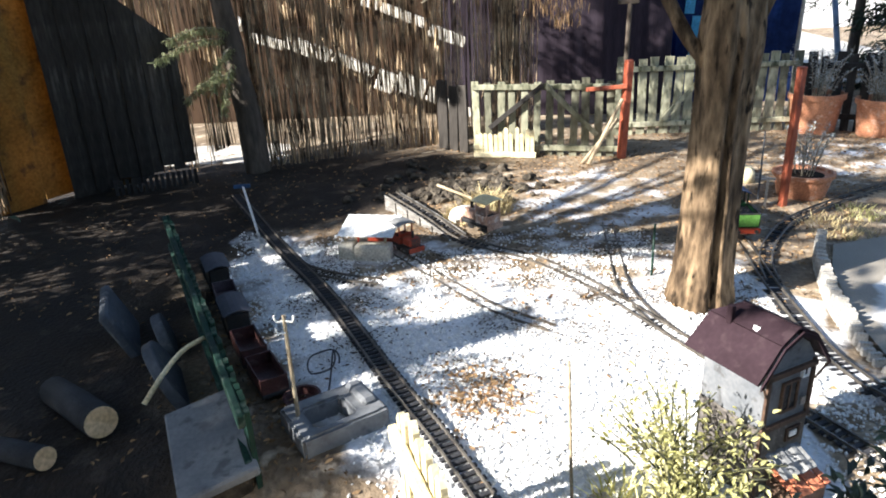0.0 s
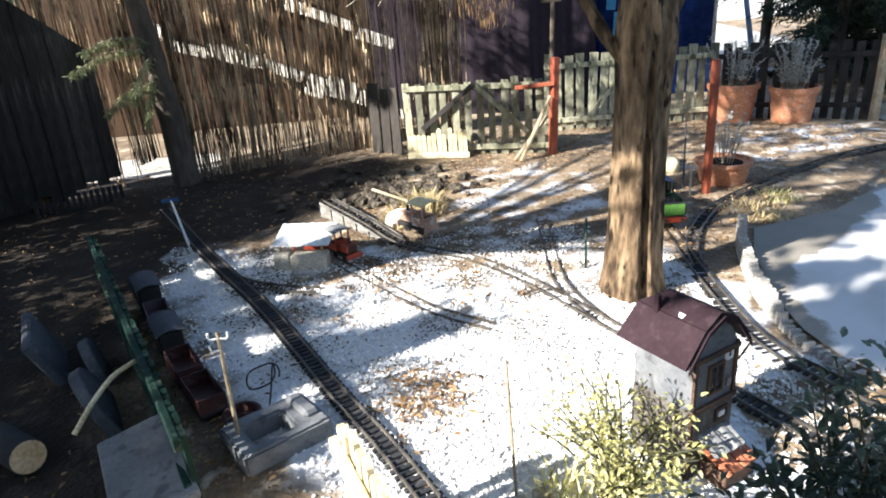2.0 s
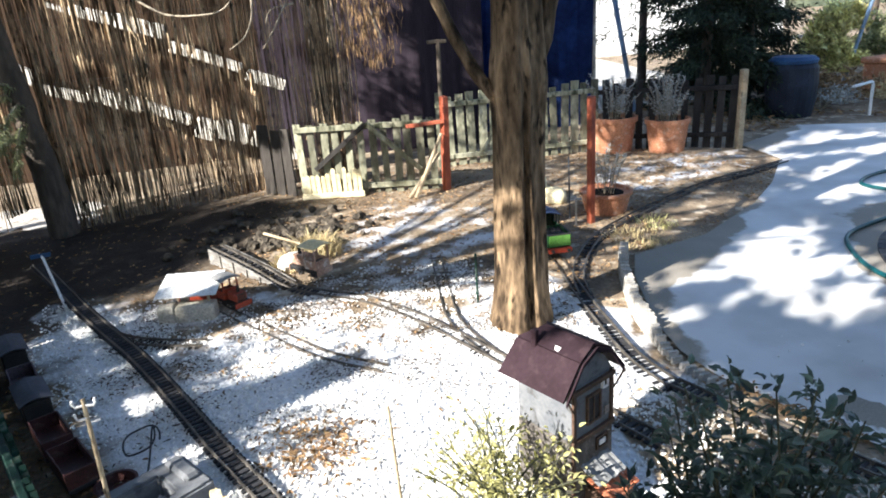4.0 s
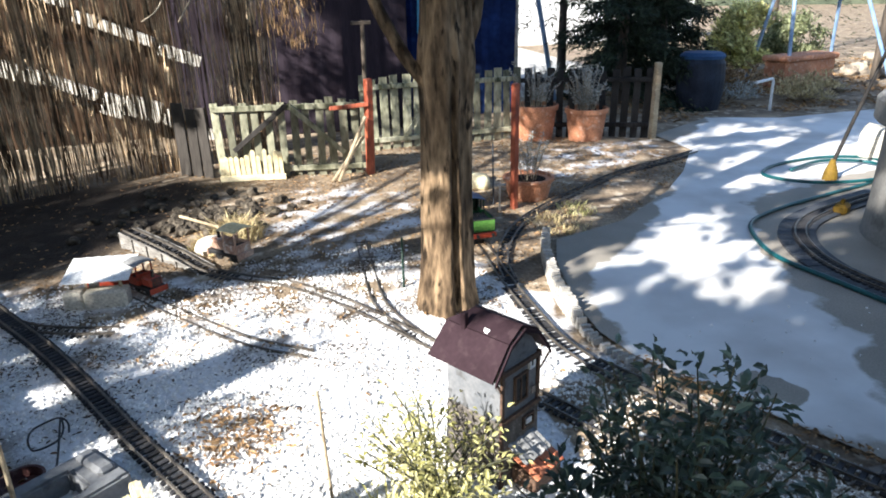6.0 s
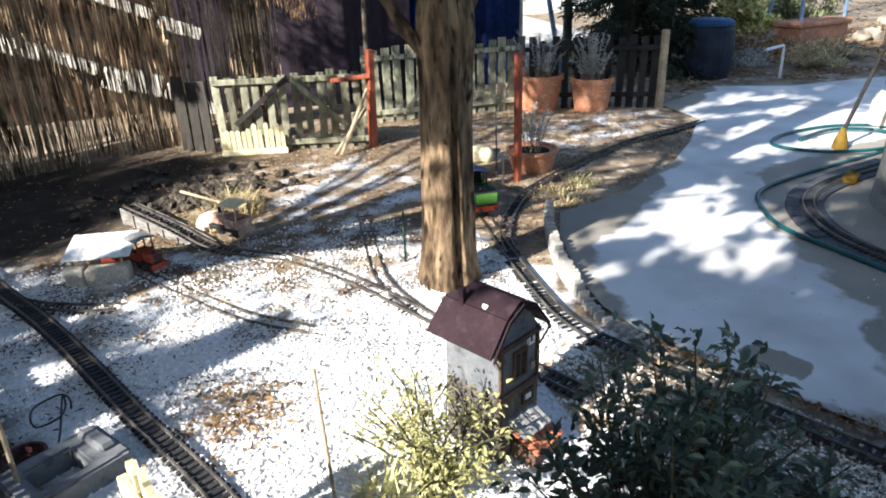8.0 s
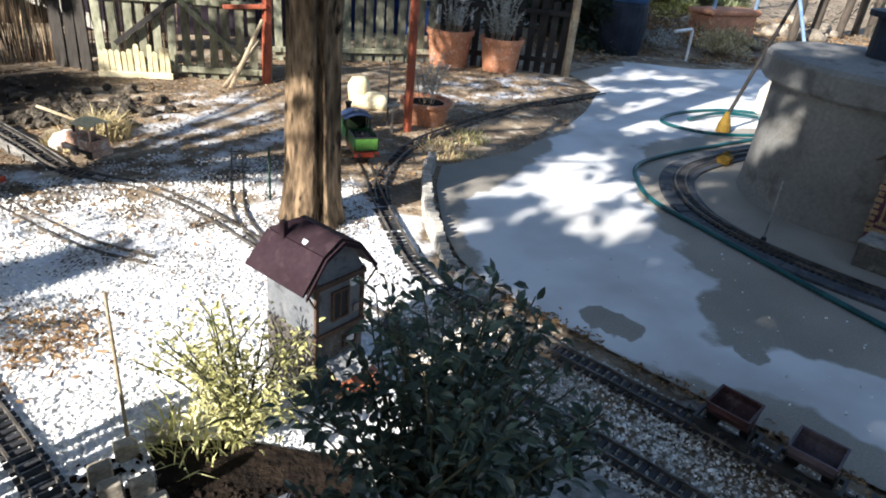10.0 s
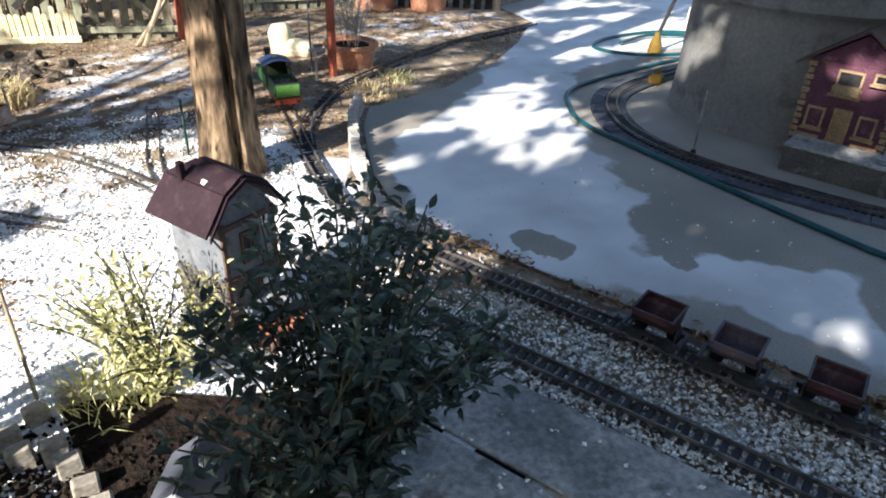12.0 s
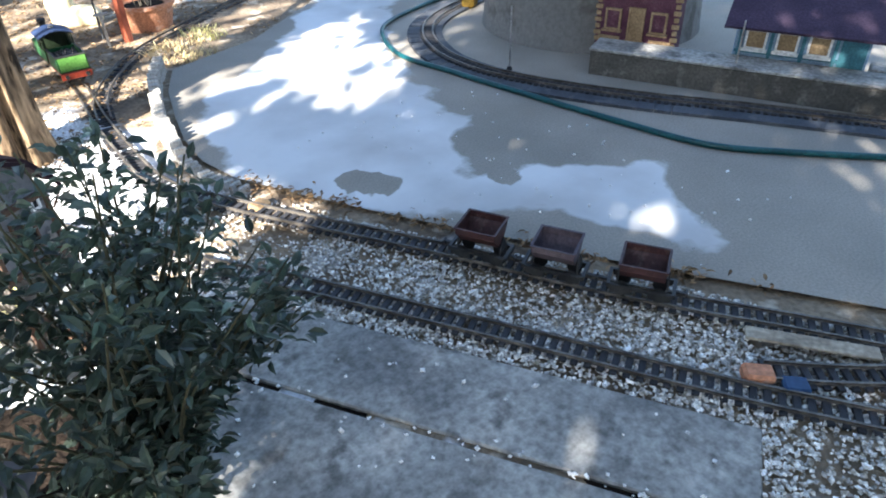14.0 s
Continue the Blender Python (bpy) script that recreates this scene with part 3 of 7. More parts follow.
# two long slabs with an open joint beside the near track
SA, SB = Vector((1.06, 1.24)), Vector((1.625, 0.165))
along = (SB - SA).normalized()
side = Vector((along.y, -along.x))
slabs = thing("slab_paving", (0, 0, 0), "two long grey concrete slabs with a dark open joint", "pavement", kind="structure")
for a0, a1 in ((0.0, 0.214), (0.229, 0.62)):
    bm = bmesh.new()
    p = [SA + side * a0, SB + side * a0 * 1.0, SB + side * a1, SA + side * a1]
    prism(bm, [tuple(v) for v in p], -0.05, 0.006)
    bmesh.ops.bevel(bm, geom=bm.edges[:], offset=0.003, segments=1, affect="EDGES")
    part("slab", bm, M["slab"], slabs)


bm = bmesh.new()
prism(bm, [tuple(SA + side * 0.210), tuple(SB + side * 0.210), tuple(SB + side * 0.233), tuple(SA + side * 0.233)], -0.03, -0.004)
part("joint", bm, M["soil"], slabs, "dark earth in the joint")

# ---- railway ----
def rail_mesh(bm, pts, off, z):
    """A flat-bottomed rail swept along the line at a sideways offset."""
    sec = [(-0.0040, 0), (0.0040, 0), (0.0012, 0.0022), (0.0012, 0.006), (0.0027, 0.0066), (0.0027, 0.0090), (-0.0027, 0.0090), (-0.0027, 0.0066), (-0.0012, 0.006), (-0.0012, 0.0022)]
    rings = []
    for i, p in enumerate(pts):
        t = (pts[min(i + 1, len(pts) - 1)] - pts[max(i - 1, 0)]).normalized()
        n = Vector((t.y, -t.x, 0))
        rings.append([bm.verts.new(p + n * (off + a) + Vector((0, 0, z + b))) for a, b in sec])
    k = len(sec)
    for a, b in zip(rings, rings[1:]):
        for i in range(k):
            bm.faces.new((a[i], a[(i + 1) % k], b[(i + 1) % k], b[i]))
    bm.faces.new(rings[0][::-1])
    bm.faces.new(rings[-1])


bm = bmesh.new()
box(bm, (0.076, 0.0150, 0.008), (0, 0, 0.004), bevel=0.0015)
SLEEPER = mesh_of(bm, "sleeper", M["sleeper"])


def track(points, label, z=0.004, pitch=0.0262, sunk=0.0, seed=1):
    rnd = random.Random(seed)
    th = thing("railway_track", (0, 0, 0), label, "railway track", "garden railway tracks")
    line = [p + Vector((0, 0, z)) for p in curve(points, pitch)]
    for off in (-0.0242, 0.0242):
        bm = bmesh.new()
        rail_mesh(bm, line, off, 0.007)
        part("rail", bm, M["rail"], th)
    for i, p in enumerate(line):
        a, b = line[max(i - 1, 0)], line[min(i + 1, len(line) - 1)]
        d = b - a
        s = new("sleeper", SLEEPER)
        s.parent = th
        s.matrix_basis = pose(p.x + rnd.uniform(-0.001, 0.001), p.y, p.z - sunk * rnd.uniform(0.3, 1.0), 0, 0, math.degrees(math.atan2(d.y, d.x)) - 90 + rnd.uniform(-2, 2))
    return th


LINE_MAIN = [(1.27, 3.55), (1.25, 2.93), (1.20, 2.50), (1.172, 2.12), (1.168, 1.91), (1.20, 1.72), (1.28, 1.55), (1.38, 1.35), (1.50, 1.12), (1.60, 0.92), (1.70, 0.70), (1.82, 0.47), (1.95, 0.25), (2.09, 0.0), (2.3, -0.4)]
LINE_CURVE = [(3.42, 4.16), (3.11, 4.03), (2.58, 3.83), (1.97, 3.46), (1.59, 3.17), (1.39, 2.92), (1.265, 2.68), (1.205, 2.45)]
LINE_LEFT = [(-1.42, 3.85), (-1.2, 3.48), (-0.99, 3.12), (-0.78, 2.78), (-0.62, 2.53), (-0.48, 2.29), (-0.35, 2.05), (-0.20, 1.77), (-0.05, 1.51), (0.06, 1.30), (0.18, 1.06)]
LINE_CROSS = [(-0.42, 3.56, 0.075), (-0.30, 3.40, 0.058), (-0.17, 3.23, 0.034), (-0.03, 3.03, 0.006), (0.13, 2.88), (0.26, 2.79), (0.37, 2.67), (0.49, 2.5), (0.59, 2.32), (0.71, 2.08), (0.84, 1.82), (0.96, 1.58), (1.06, 1.38), (1.17, 1.20), (1.27, 1.02), (1.40, 0.77),
              (1.52, 0.54), (1.60, 0.38), (1.69, 0.21), (1.80, 0.02), (1.98, -0.3)]
LINE_STUB = [(0.70, 3.2), (0.665, 2.84), (0.635, 2.52), (0.65, 2.31), (0.71, 2.10), (0.79, 1.93)]
LINE_SHED = [(-0.42, 3.0), (-0.28, 2.81), (-0.12, 2.59), (0.07, 2.34), (0.18, 2.23), (0.32, 2.12)]
LINE_BRANCH = [(-0.80, 2.80), (-0.70, 2.70), (-0.60, 2.635), (-0.46, 2.575), (-0.33, 2.54)]
LINE_RING = [(3.7, 2.83), (3.28, 2.73), (2.93, 2.60), (2.72, 2.42), (2.585, 2.16), (2.555, 1.92), (2.59, 1.70), (2.68, 1.45), (2.81, 1.18), (2.95, 0.94), (3.17, 0.53), (3.42, 0.1)]
LINE_TURNOUT = [(2.34, -0.34), (2.14, -0.14), (1.99, 0.0), (1.86, 0.12), (1.755, 0.235)]
track(LINE_MAIN[:6], "weathered rails with buried sleepers past the tree trunk", z=-0.004, sunk=0.016, seed=2)
track(LINE_MAIN[5:], "weathered rails on dark brown sleepers beside the patio", seed=12)
track(LINE_CURVE, "curved weathered rails half buried beside the patio", z=-0.003, sunk=0.013, seed=3)
track(LINE_LEFT, "dark garden track on black-brown sleepers in white gravel", seed=4)
track(LINE_CROSS[:12], "long sunlit garden track half buried in white gravel", z=-0.005, sunk=0.014, seed=5)
track(LINE_CROSS[11:], "dark garden track on black-brown sleepers beside the slab", z=0.002, seed=15)
track(LINE_STUB, "short dead-end siding in white gravel", z=-0.009, sunk=0.016, seed=6)
track(LINE_SHED, "siding leading out of the engine shed, half buried", z=-0.010, sunk=0.012, seed=7)
track(LINE_BRANCH, "short branch leaving the dark track", z=-0.006, sunk=0.010, seed=8)
track(LINE_RING, "dark track curving round the round stone well", z=0.012, seed=9)
track(LINE_TURNOUT, "turnout rails joining the near track", seed=10)

# cement-and-stone bed that carries the ring track
bm = bmesh.new()
pts = [p + Vector((0, 0, 0)) for p in curve(LINE_RING, 0.06)]
for i, (a, b) in enumerate(zip(pts, pts[1:])):
    t = (b - a).normalized()
    n = Vector((t.y, -t.x, 0))
    q = [a - n * 0.07, b - n * 0.07, b + n * 0.10, a + n * 0.10]
    prism(bm, [(v.x, v.y) for v in q], -0.01, 0.0115 + 0.0006 * (i % 2))
tagged(part("track_bed", bm, M["shade_grey"]), "dark earth bed under the ring track", "track bed", kind="structure")

# ---- gravel ----
rnd = random.Random(11)
ALL_LINES = [curve(l, 0.04) for l in (LINE_MAIN, LINE_LEFT, LINE_CROSS, LINE_STUB)]


def scatter(n, x0, x1, y0, y1, keep, lift=0.003):
    out = []
    while len(out) < n:
        x, y = rnd.uniform(x0, x1), rnd.uniform(y0, y1)
        if rnd.random() < keep(x, y):
            out.append((x, y, lie(x, y) + lift))
    return out


def keep_main(x, y):
    d = edge_distance(x, y, GRAVEL)
    w = max(0.0, min(1.0, 0.35 + d * 3.5)) * (0.25 + 1.0 * max(0, noise.noise((x * 3.1, y * 3.1, 9.0)) + 0.35))
    if y > 2.15 and x > -0.5:
        w *= max(0.12, min(1.0, 0.55 + 2.2 * noise.noise((x * 5.0, y * 9.0, 3.0))))
    return w if (x < 1.15 and y > 1.0) else 0


tagged(pebbles("gravel", scatter(16000, -1.2, 1.15, 1.0, 3.3, keep_main), 0.0085, M["pebble"], rnd), "white marble chips scattered over the railway garden", "gravel", kind="stuff")


def near_strip(x, y):
    """Between the near track and the main line, and beyond the slab's end."""
    if not inside(x, y, GRAVEL) or y > 1.75 or x < 1.0:
        return 0
    s = (Vector((x, y)) - SA).dot(side)
    if s > -0.003 and (Vector((x, y)) - SB).dot(along) < 0:
        return 0
    return (0.45 + 0.9 * max(0, noise.noise((x * 4, y * 4, 2.0)) + 0.3)) * (0.3 if y > 1.25 else 1.0)


tagged(pebbles("gravel", scatter(17000, 1.0, 2.2, -0.5, 1.75, near_strip, 0.008), 0.0070, M["pebble_mixed"], rnd), "mixed white and grey ballast chips between the two tracks", "gravel", kind="stuff")
loose = [(SA.x + along.x * a + side.x * b, SA.y + along.y * a + side.y * b, 0.010) for a, b in ((rnd.uniform(0.1, 1.15), rnd.uniform(0.01, 0.5)) for _ in range(60))]
loose += [(SA.x + along.x * a + side.x * b, SA.y + along.y * a + side.y * b, 0.006) for a, b in ((rnd.uniform(0.05, 1.2), 0.2215 + rnd.gauss(0, 0.012)) for _ in range(46))]
loose += [(x, y, 0.003) for x, y in ((rnd.uniform(1.6, 2.5), rnd.uniform(0.5, 1.9)) for _ in range(90)) if inside(x - 0.03, y, PATIO)]
tagged(pebbles("gravel", loose, 0.0065, M["pebble"], rnd), "loose white chips on slab and patio", "gravel", kind="stuff")

# leaf litter on the brown earth
spots = []
for _ in range(24000):
    x, y = rnd.uniform(-2.3, 3.2), rnd.uniform(1.3, 5.2)
    d = edge_distance(x, y, GRAVEL)
    patch = math.exp(-((x - 0.06) ** 2 + (y - 1.72) ** 2) / 0.012)
    if inside(x, y, SHADED_EARTH) and rnd.random() < 0.85:
        continue
    if (d < -0.05 or rnd.random() < (0.42 if y > 2.2 and x > -0.35 else 0.04) + 0.9 * patch) and edge_distance(x, y, PATIO) < -0.02 and noise.noise((x * 2.2, y * 2.2, 5)) > -0.25:
        g = rnd.uniform(0, 6.28)
        spots.append(((x, y, lie(x, y) + 0.006), (math.cos(g), math.sin(g), rnd.uniform(-0.2, 0.5))))
for _ in range(420):
    x, y = rnd.gauss(0.06, 0.085), rnd.gauss(1.73, 0.085)
    g = rnd.uniform(0, 6.28)
    spots.append(((x, y, lie(x, y) + 0.008), (math.cos(g), math.sin(g), rnd.uniform(-0.1, 0.5))))
rim = curve([(1.36, 1.74), (1.46, 1.50), (1.60, 1.20), (1.74, 0.93), (1.87, 0.66), (2.04, 0.36)], 0.01)
for _ in range(520):
    p = rnd.choice(rim)
    x, y = p.x + rnd.gauss(-0.02, 0.022), p.y + rnd.gauss(0, 0.02)
    if noise.noise((x * 6, y * 6, 2.0)) > -0.15:
        g = rnd.uniform(0, 6.28)
        spots.append(((x, y, 0.006 + rnd.uniform(0, 0.004)), (math.cos(g), math.sin(g), rnd.uniform(-0.1, 0.4))))
tagged(leaves("leaf_litter", spots, 0.024, 0.010, M["litter"], rnd), "dry brown leaves and needles strewn on the earth", "leaf litter", kind="stuff")

spots = []
while len(spots) < 5200:
    x, y = rnd.uniform(-0.75, 1.1), rnd.uniform(1.75, 3.1)
    streak = noise.noise((x * 2.6 + y * 1.2, y * 5.5 - x * 1.5, 8.0)) + 0.5 * noise.noise((x * 9, y * 13, 2.0))
    if rnd.random() < max(0.02, min(1.0, 0.15 + 1.6 * streak)) * min(1.0, (y - 1.6) / 0.7):
        g = rnd.uniform(0, 6.28)
        spots.append(((x, y, lie(x, y) + 0.009), (math.cos(g), math.sin(g), rnd.uniform(-0.1, 0.6))))
tagged(leaves("leaf_litter", spots, 0.016, 0.0055, M["dark_litter"], rnd), "dark needles and twig bits lying on the gravel", "leaf litter", kind="stuff")

# ---- the main tree ----
tree = thing("tree", (0.89, 2.33, 0), "tall tree with a fluted grey-brown trunk and a forked limb", "tree")
bm = bmesh.new()
rnd = random.Random(5)
rings = []
SEG = 72
for i in range(86):
    z = -0.06 + i * 0.04
    r = 0.097 - 0.012 * min(1, z / 1.2) + 0.030 * math.exp(-max(z, 0) / 0.10) + (0.012 * math.exp(-((z - 0.93) / 0.12) ** 2))
    ring = []
    for k in range(SEG):
        g = 2 * math.pi * k / SEG
        turn = g - (4.80 - 0.12 * z)
        groove = -0.055 * math.exp(-(turn / 0.15) ** 2) * min(1, max(0.15, 1.35 - z)) - 0.020 * max(0.0, min(1.0, turn / 0.5)) * max(0.0, 1 - max(0.0, turn - 0.5) / 0.7)
        flute = 0.006 * math.sin(3 * g + 1.2 * z) + 0.006 * noise.noise((math.cos(g) * 3, math.sin(g) * 3, z * 1.4)) + 0.005 * noise.noise((math.cos(g) * 9, math.sin(g) * 9, z * 2.2)) + 0.0045 * abs(noise.noise((math.cos(g) * 17, math.sin(g) * 17, z * 3.5)))
        rr = r + groove + flute
        ring.append(bm.verts.new((rr * math.cos(g) + 0.010 * math.sin(z * 1.3) - 0.02 * z * (z > 1.3), rr * math.sin(g) + 0.004 * z, z)))
    rings.append(ring)
for a, b in zip(rings, rings[1:]):
    for k in range(SEG):
        bm.faces.new((a[k], a[(k + 1) % SEG], b[(k + 1) % SEG], b[k]))
bm.faces.new(rings[0][::-1])
bm.faces.new(rings[-1])
part("trunk", bm, M["bark"], tree, smooth=True)


def limb(parent, pts, radii, name="limb", material="bark", seed=3):
    bm = bmesh.new()
    line = curve(pts, 0.05)
    n = len(line)
    rad = [radii[0] + (radii[1] - radii[0]) * i / (n - 1) for i in range(n)]
    tube(bm, line, rad, 9, 0.10, random.Random(seed))
    return part(name, bm, M[material], parent, smooth=True)


limb(tree, [(-0.06, -0.01, 0.86), (-0.13, 0.03, 0.96), (-0.20, 0.07, 1.10), (-0.27, 0.11, 1.28), (-0.40, 0.2, 1.6), (-0.7, 0.4, 2.1)], (0.024, 0.012))
limb(tree, [(0.06, 0.02, 0.92), (0.12, 0.04, 1.06), (0.16, 0.06, 1.22), (0.30, 0.1, 1.6), (0.6, 0.2, 2.2)], (0.034, 0.018))
for k in range(7):
    g = k * 0.9
    limb(tree, [(0, 0, 2.2 + 0.15 * k), (0.5 * math.cos(g), 0.5 * math.sin(g), 2.6 + 0.15 * k), (1.1 * math.cos(g), 1.1 * math.sin(g), 2.9 + 0.12 * k)], (0.03, 0.008), seed=k)


def crown(parent, blobs, n, length, width, material, seed, name="crown", density=1.0):
    """Leaves in uneven clumps round the given blobs (x, y, z, rx, ry, rz)."""
    rnd = random.Random(seed)
    spots = []
    for x, y, z, rx, ry, rz in blobs:
        clumps = [(rnd.gauss(0, 0.45), rnd.gauss(0, 0.45), rnd.gauss(0, 0.45)) for _ in range(14)]
        for _ in range(n):
            c = rnd.choice(clumps)
            p = (x + rx * (c[0] + rnd.gauss(0, 0.16)), y + ry * (c[1] + rnd.gauss(0, 0.16)), z + rz * (c[2] + rnd.gauss(0, 0.16)))
            spots.append((p, (rnd.uniform(-1, 1), rnd.uniform(-1, 1), rnd.uniform(-0.9, 0.5))))
    return leaves(name, spots, length, width, material, rnd, parent)


crown(tree, [(math.cos(k * 0.9) * 0.8, math.sin(k * 0.9) * 0.8, 2.7 + 0.13 * k, 0.55, 0.55, 0.35) for k in range(7)], 420, 0.075, 0.04, M["leaf"], 31)

# ---- kerb of upright stones ----
kerb = thing("kerb", (0, 0, 0), "low curved edging of pale weathered stones", "kerb", kind="structure")
bm = bmesh.new()
box(bm, (0.046, 0.031, 0.066), (0, 0, 0.012), bevel=0.003)
for v in bm.verts:
    if v.co.z > 0.03:
        v.co.y *= 0.45
        v.co.x *= 0.86
        v.co.z += 0.012
STONE = mesh_of(bm, "stone", M["kerb"])
rnd = random.Random(21)
line = curve([(1.60, 2.87), (1.505, 2.68), (1.43, 2.47), (1.37, 2.28), (1.335, 2.1), (1.315, 1.92), (1.33, 1.76), (1.37, 1.62)], 0.033)
for i, p in enumerate(line):
    d = line[min(i + 1, len(line) - 1)] - line[max(i - 1, 0)]
    s = new("stone", STONE)
    s.parent = kerb
    drop = 0.046 * max(0.0, min(1.0, (i - 25) / 5))
    s.matrix_basis = pose(p.x - 0.022, p.y, rnd.uniform(-0.004, 0.005) - drop, rnd.uniform(-4, 4), rnd.uniform(-4, 4), math.degrees(math.atan2(d.y, d.x)) - 90 + rnd.uniform(-6, 6)) @ Matrix.Diagonal((1.0, rnd.uniform(0.85, 1.0), rnd.uniform(0.95, 1.12), 1))

# ---- the tower-like model house ----
def model_tower():
    W, D, E, R, B = 0.152, 0.172, 0.338, 0.427, 0.192
    th = thing("model_house", (0.684, 1.282, 0.0), "tall narrow model house with maroon gambrel roof", "model house", rz=29)
    bm = bmesh.new()
    box(bm, (W, D, E - B), (W / 2, D / 2, (E + B) / 2), bevel=0.002)
    g = [bm.verts.new(v) for v in ((0, 0.001, E), (W, 0.001, E), (W * 0.80, 0.001, R - 0.045), (W * 0.5, 0.001, R - 0.012), (W * 0.20, 0.001, R - 0.045),
                                   (0, D, E), (W, D, E), (W * 0.80, D, R - 0.045), (W * 0.5, D, R - 0.030), (W * 0.20, D, R - 0.045))]
    for f in ((0, 1, 2, 3, 4), (5, 9, 8, 7, 6), (0, 4, 9, 5), (1, 6, 7, 2), (4, 3, 8, 9), (3, 2, 7, 8)):
        bm.faces.new([g[i] for i in f])
    part("wall", bm, M["tower_wall"], th)
    bm = bmesh.new()
    box(bm, (W + 0.004, D + 0.004, B + 0.02), (W / 2, D / 2, (B - 0.02) / 2), bevel=0.003)
    part("ground_floor", bm, M["tower_stone"], th, "grey-brown masonry ground floor")
    # gambrel roof: steep skirts, shallower top, clipped at the back
    x0, x1, ym, yb, zl, zk, kx = -0.036, W + 0.036, -0.008, D + 0.026, E - 0.014, R - 0.026, 0.052
    mx = W / 2
    roof = None
    for corners in (
        [(x0, ym, zl), (mx - kx, ym, zk), (mx - kx, yb - 0.01, zk), (x0, yb, zl)][::-1],
        [(mx - kx, ym, zk), (mx, ym + 0.004, R), (mx, yb - 0.055, R), (mx - kx, yb - 0.01, zk)][::-1],
        [(x1, yb, zl), (mx + kx, yb - 0.01, zk), (mx + kx, ym, zk), (x1, ym, zl)][::-1],
        [(mx + kx, yb - 0.01, zk), (mx, yb - 0.055, R), (mx, ym + 0.004, R), (mx + kx, ym, zk)][::-1],
        [(mx + kx, yb - 0.01, zk), (mx - kx, yb - 0.01, zk), (mx, yb - 0.055, R)],
    ):
        bm = bmesh.new()
        panel(bm, corners, 0.006)
        sheet = part("roof_sheet" if roof else "roof", bm, M["maroon_roof"], roof or th, "" if roof else "faded maroon sheet roof with pale scuffs")
        roof = roof or sheet
    bm = bmesh.new()
    box(bm, (0.015, 0.015, 0.050), (0.022, 0.130, R - 0.008), bevel=0.002)
    part("chimney", bm, M["maroon_roof"], roof)
    bm = bmesh.new()
    panel(bm, [(mx - 0.052, 0.060, R - 0.0205), (mx - 0.040, 0.060, R - 0.0145), (mx - 0.040, 0.078, R - 0.0145), (mx - 0.050, 0.072, R - 0.0195)][::-1], 0.0016)
    part("scuff", bm, M["white"], roof, "pale scuff in the roof paint")
    bm = bmesh.new()
    panel(bm, [(x0 + 0.003, ym - 0.003, zl - 0.010), (x0 + 0.003, ym - 0.003, zl), (mx - kx, ym - 0.003, zk), (mx - kx, ym - 0.003, zk - 0.010)], 0.004)
    panel(bm, [(mx - kx, ym - 0.003, zk - 0.010), (mx - kx, ym - 0.003, zk), (mx, ym - 0.003, R), (mx, ym - 0.003, R - 0.010)], 0.004)
    panel(bm, [(mx, ym - 0.003, R - 0.010), (mx, ym - 0.003, R), (mx + kx, ym - 0.003, zk), (mx + kx, ym - 0.003, zk - 0.010)], 0.004)
    panel(bm, [(mx + kx, ym - 0.003, zk - 0.010), (mx + kx, ym - 0.003, zk), (x1 - 0.003, ym - 0.003, zl), (x1 - 0.003, ym - 0.003, zl - 0.010)], 0.004)
    part("bargeboard", bm, M["maroon_roof"], roof)
    for x, h, z in ((0.006, E - B, (E + B) / 2), (W - 0.005, E - B, (E + B) / 2), (0.004, B, B / 2)):
        bm = bmesh.new()
        box(bm, (0.011, 0.007, h), (x, -0.002, z), bevel=0.001)
        part("corner_post", bm, M["brown_trim"], th)
    for z in (B, E - 0.012):
        bm = bmesh.new()
        box(bm, (W + 0.006, 0.010, 0.013), (W / 2, -0.003, z), bevel=0.001)
        part("beam", bm, M["brown_trim"], th)
    for s in (0.0, W):
        bm = bmesh.new()
        rod(bm, (s + (0.002 if s else -0.002), -0.004, E - 0.055), (s + (0.030 if s else -0.026), -0.012, E - 0.016), 0.0026, seg=6)
        part("bracket", bm, M["brown_trim"], th)

    def window(x, z, w, h, frame_m, pane_m, name="window"):
        bm = bmesh.new()
        box(bm, (w, 0.006, h), (x, -0.001, z))
        win = part(name, bm, pane_m, th)
        bm = bmesh.new()
        t = 0.005
        for s in (-1, 1):
            box(bm, (t, 0.009, h + 2 * t), (x + s * (w + t) / 2, -0.003, z))
            box(bm, (w, 0.009, t), (x, -0.003, z + s * (h + t) / 2))
        part("frame", bm, frame_m, win)
        return win

    win = window(0.076, 0.262, 0.042, 0.068, M["brown_trim"], M["dark_glass"])
    bm = bmesh.new()
    box(bm, (0.003, 0.006, 0.068), (0.076, -0.003, 0.262))
    part("mullion", bm, M["brown_trim"], win)
    window(0.118, 0.313, 0.011, 0.018, M["white"], M["dark_glass"])
    window(0.108, 0.152, 0.034, 0.026, M["brown_trim"], M["dark_glass"])
    bm = bmesh.new()
    box(bm, (0.022, 0.003, 0.014), (0.108, -0.006, 0.152))
    part("notice", bm, M["white"], th, "small white notice")
    bm = bmesh.new()
    box(bm, (0.016, 0.003, 0.020), (0.128, -0.003, 0.232))
    part("notice", bm, M["steel"], th, "small pale grey plate")
    # rippled grey canopy over a red tiled porch
    bm = bmesh.new()
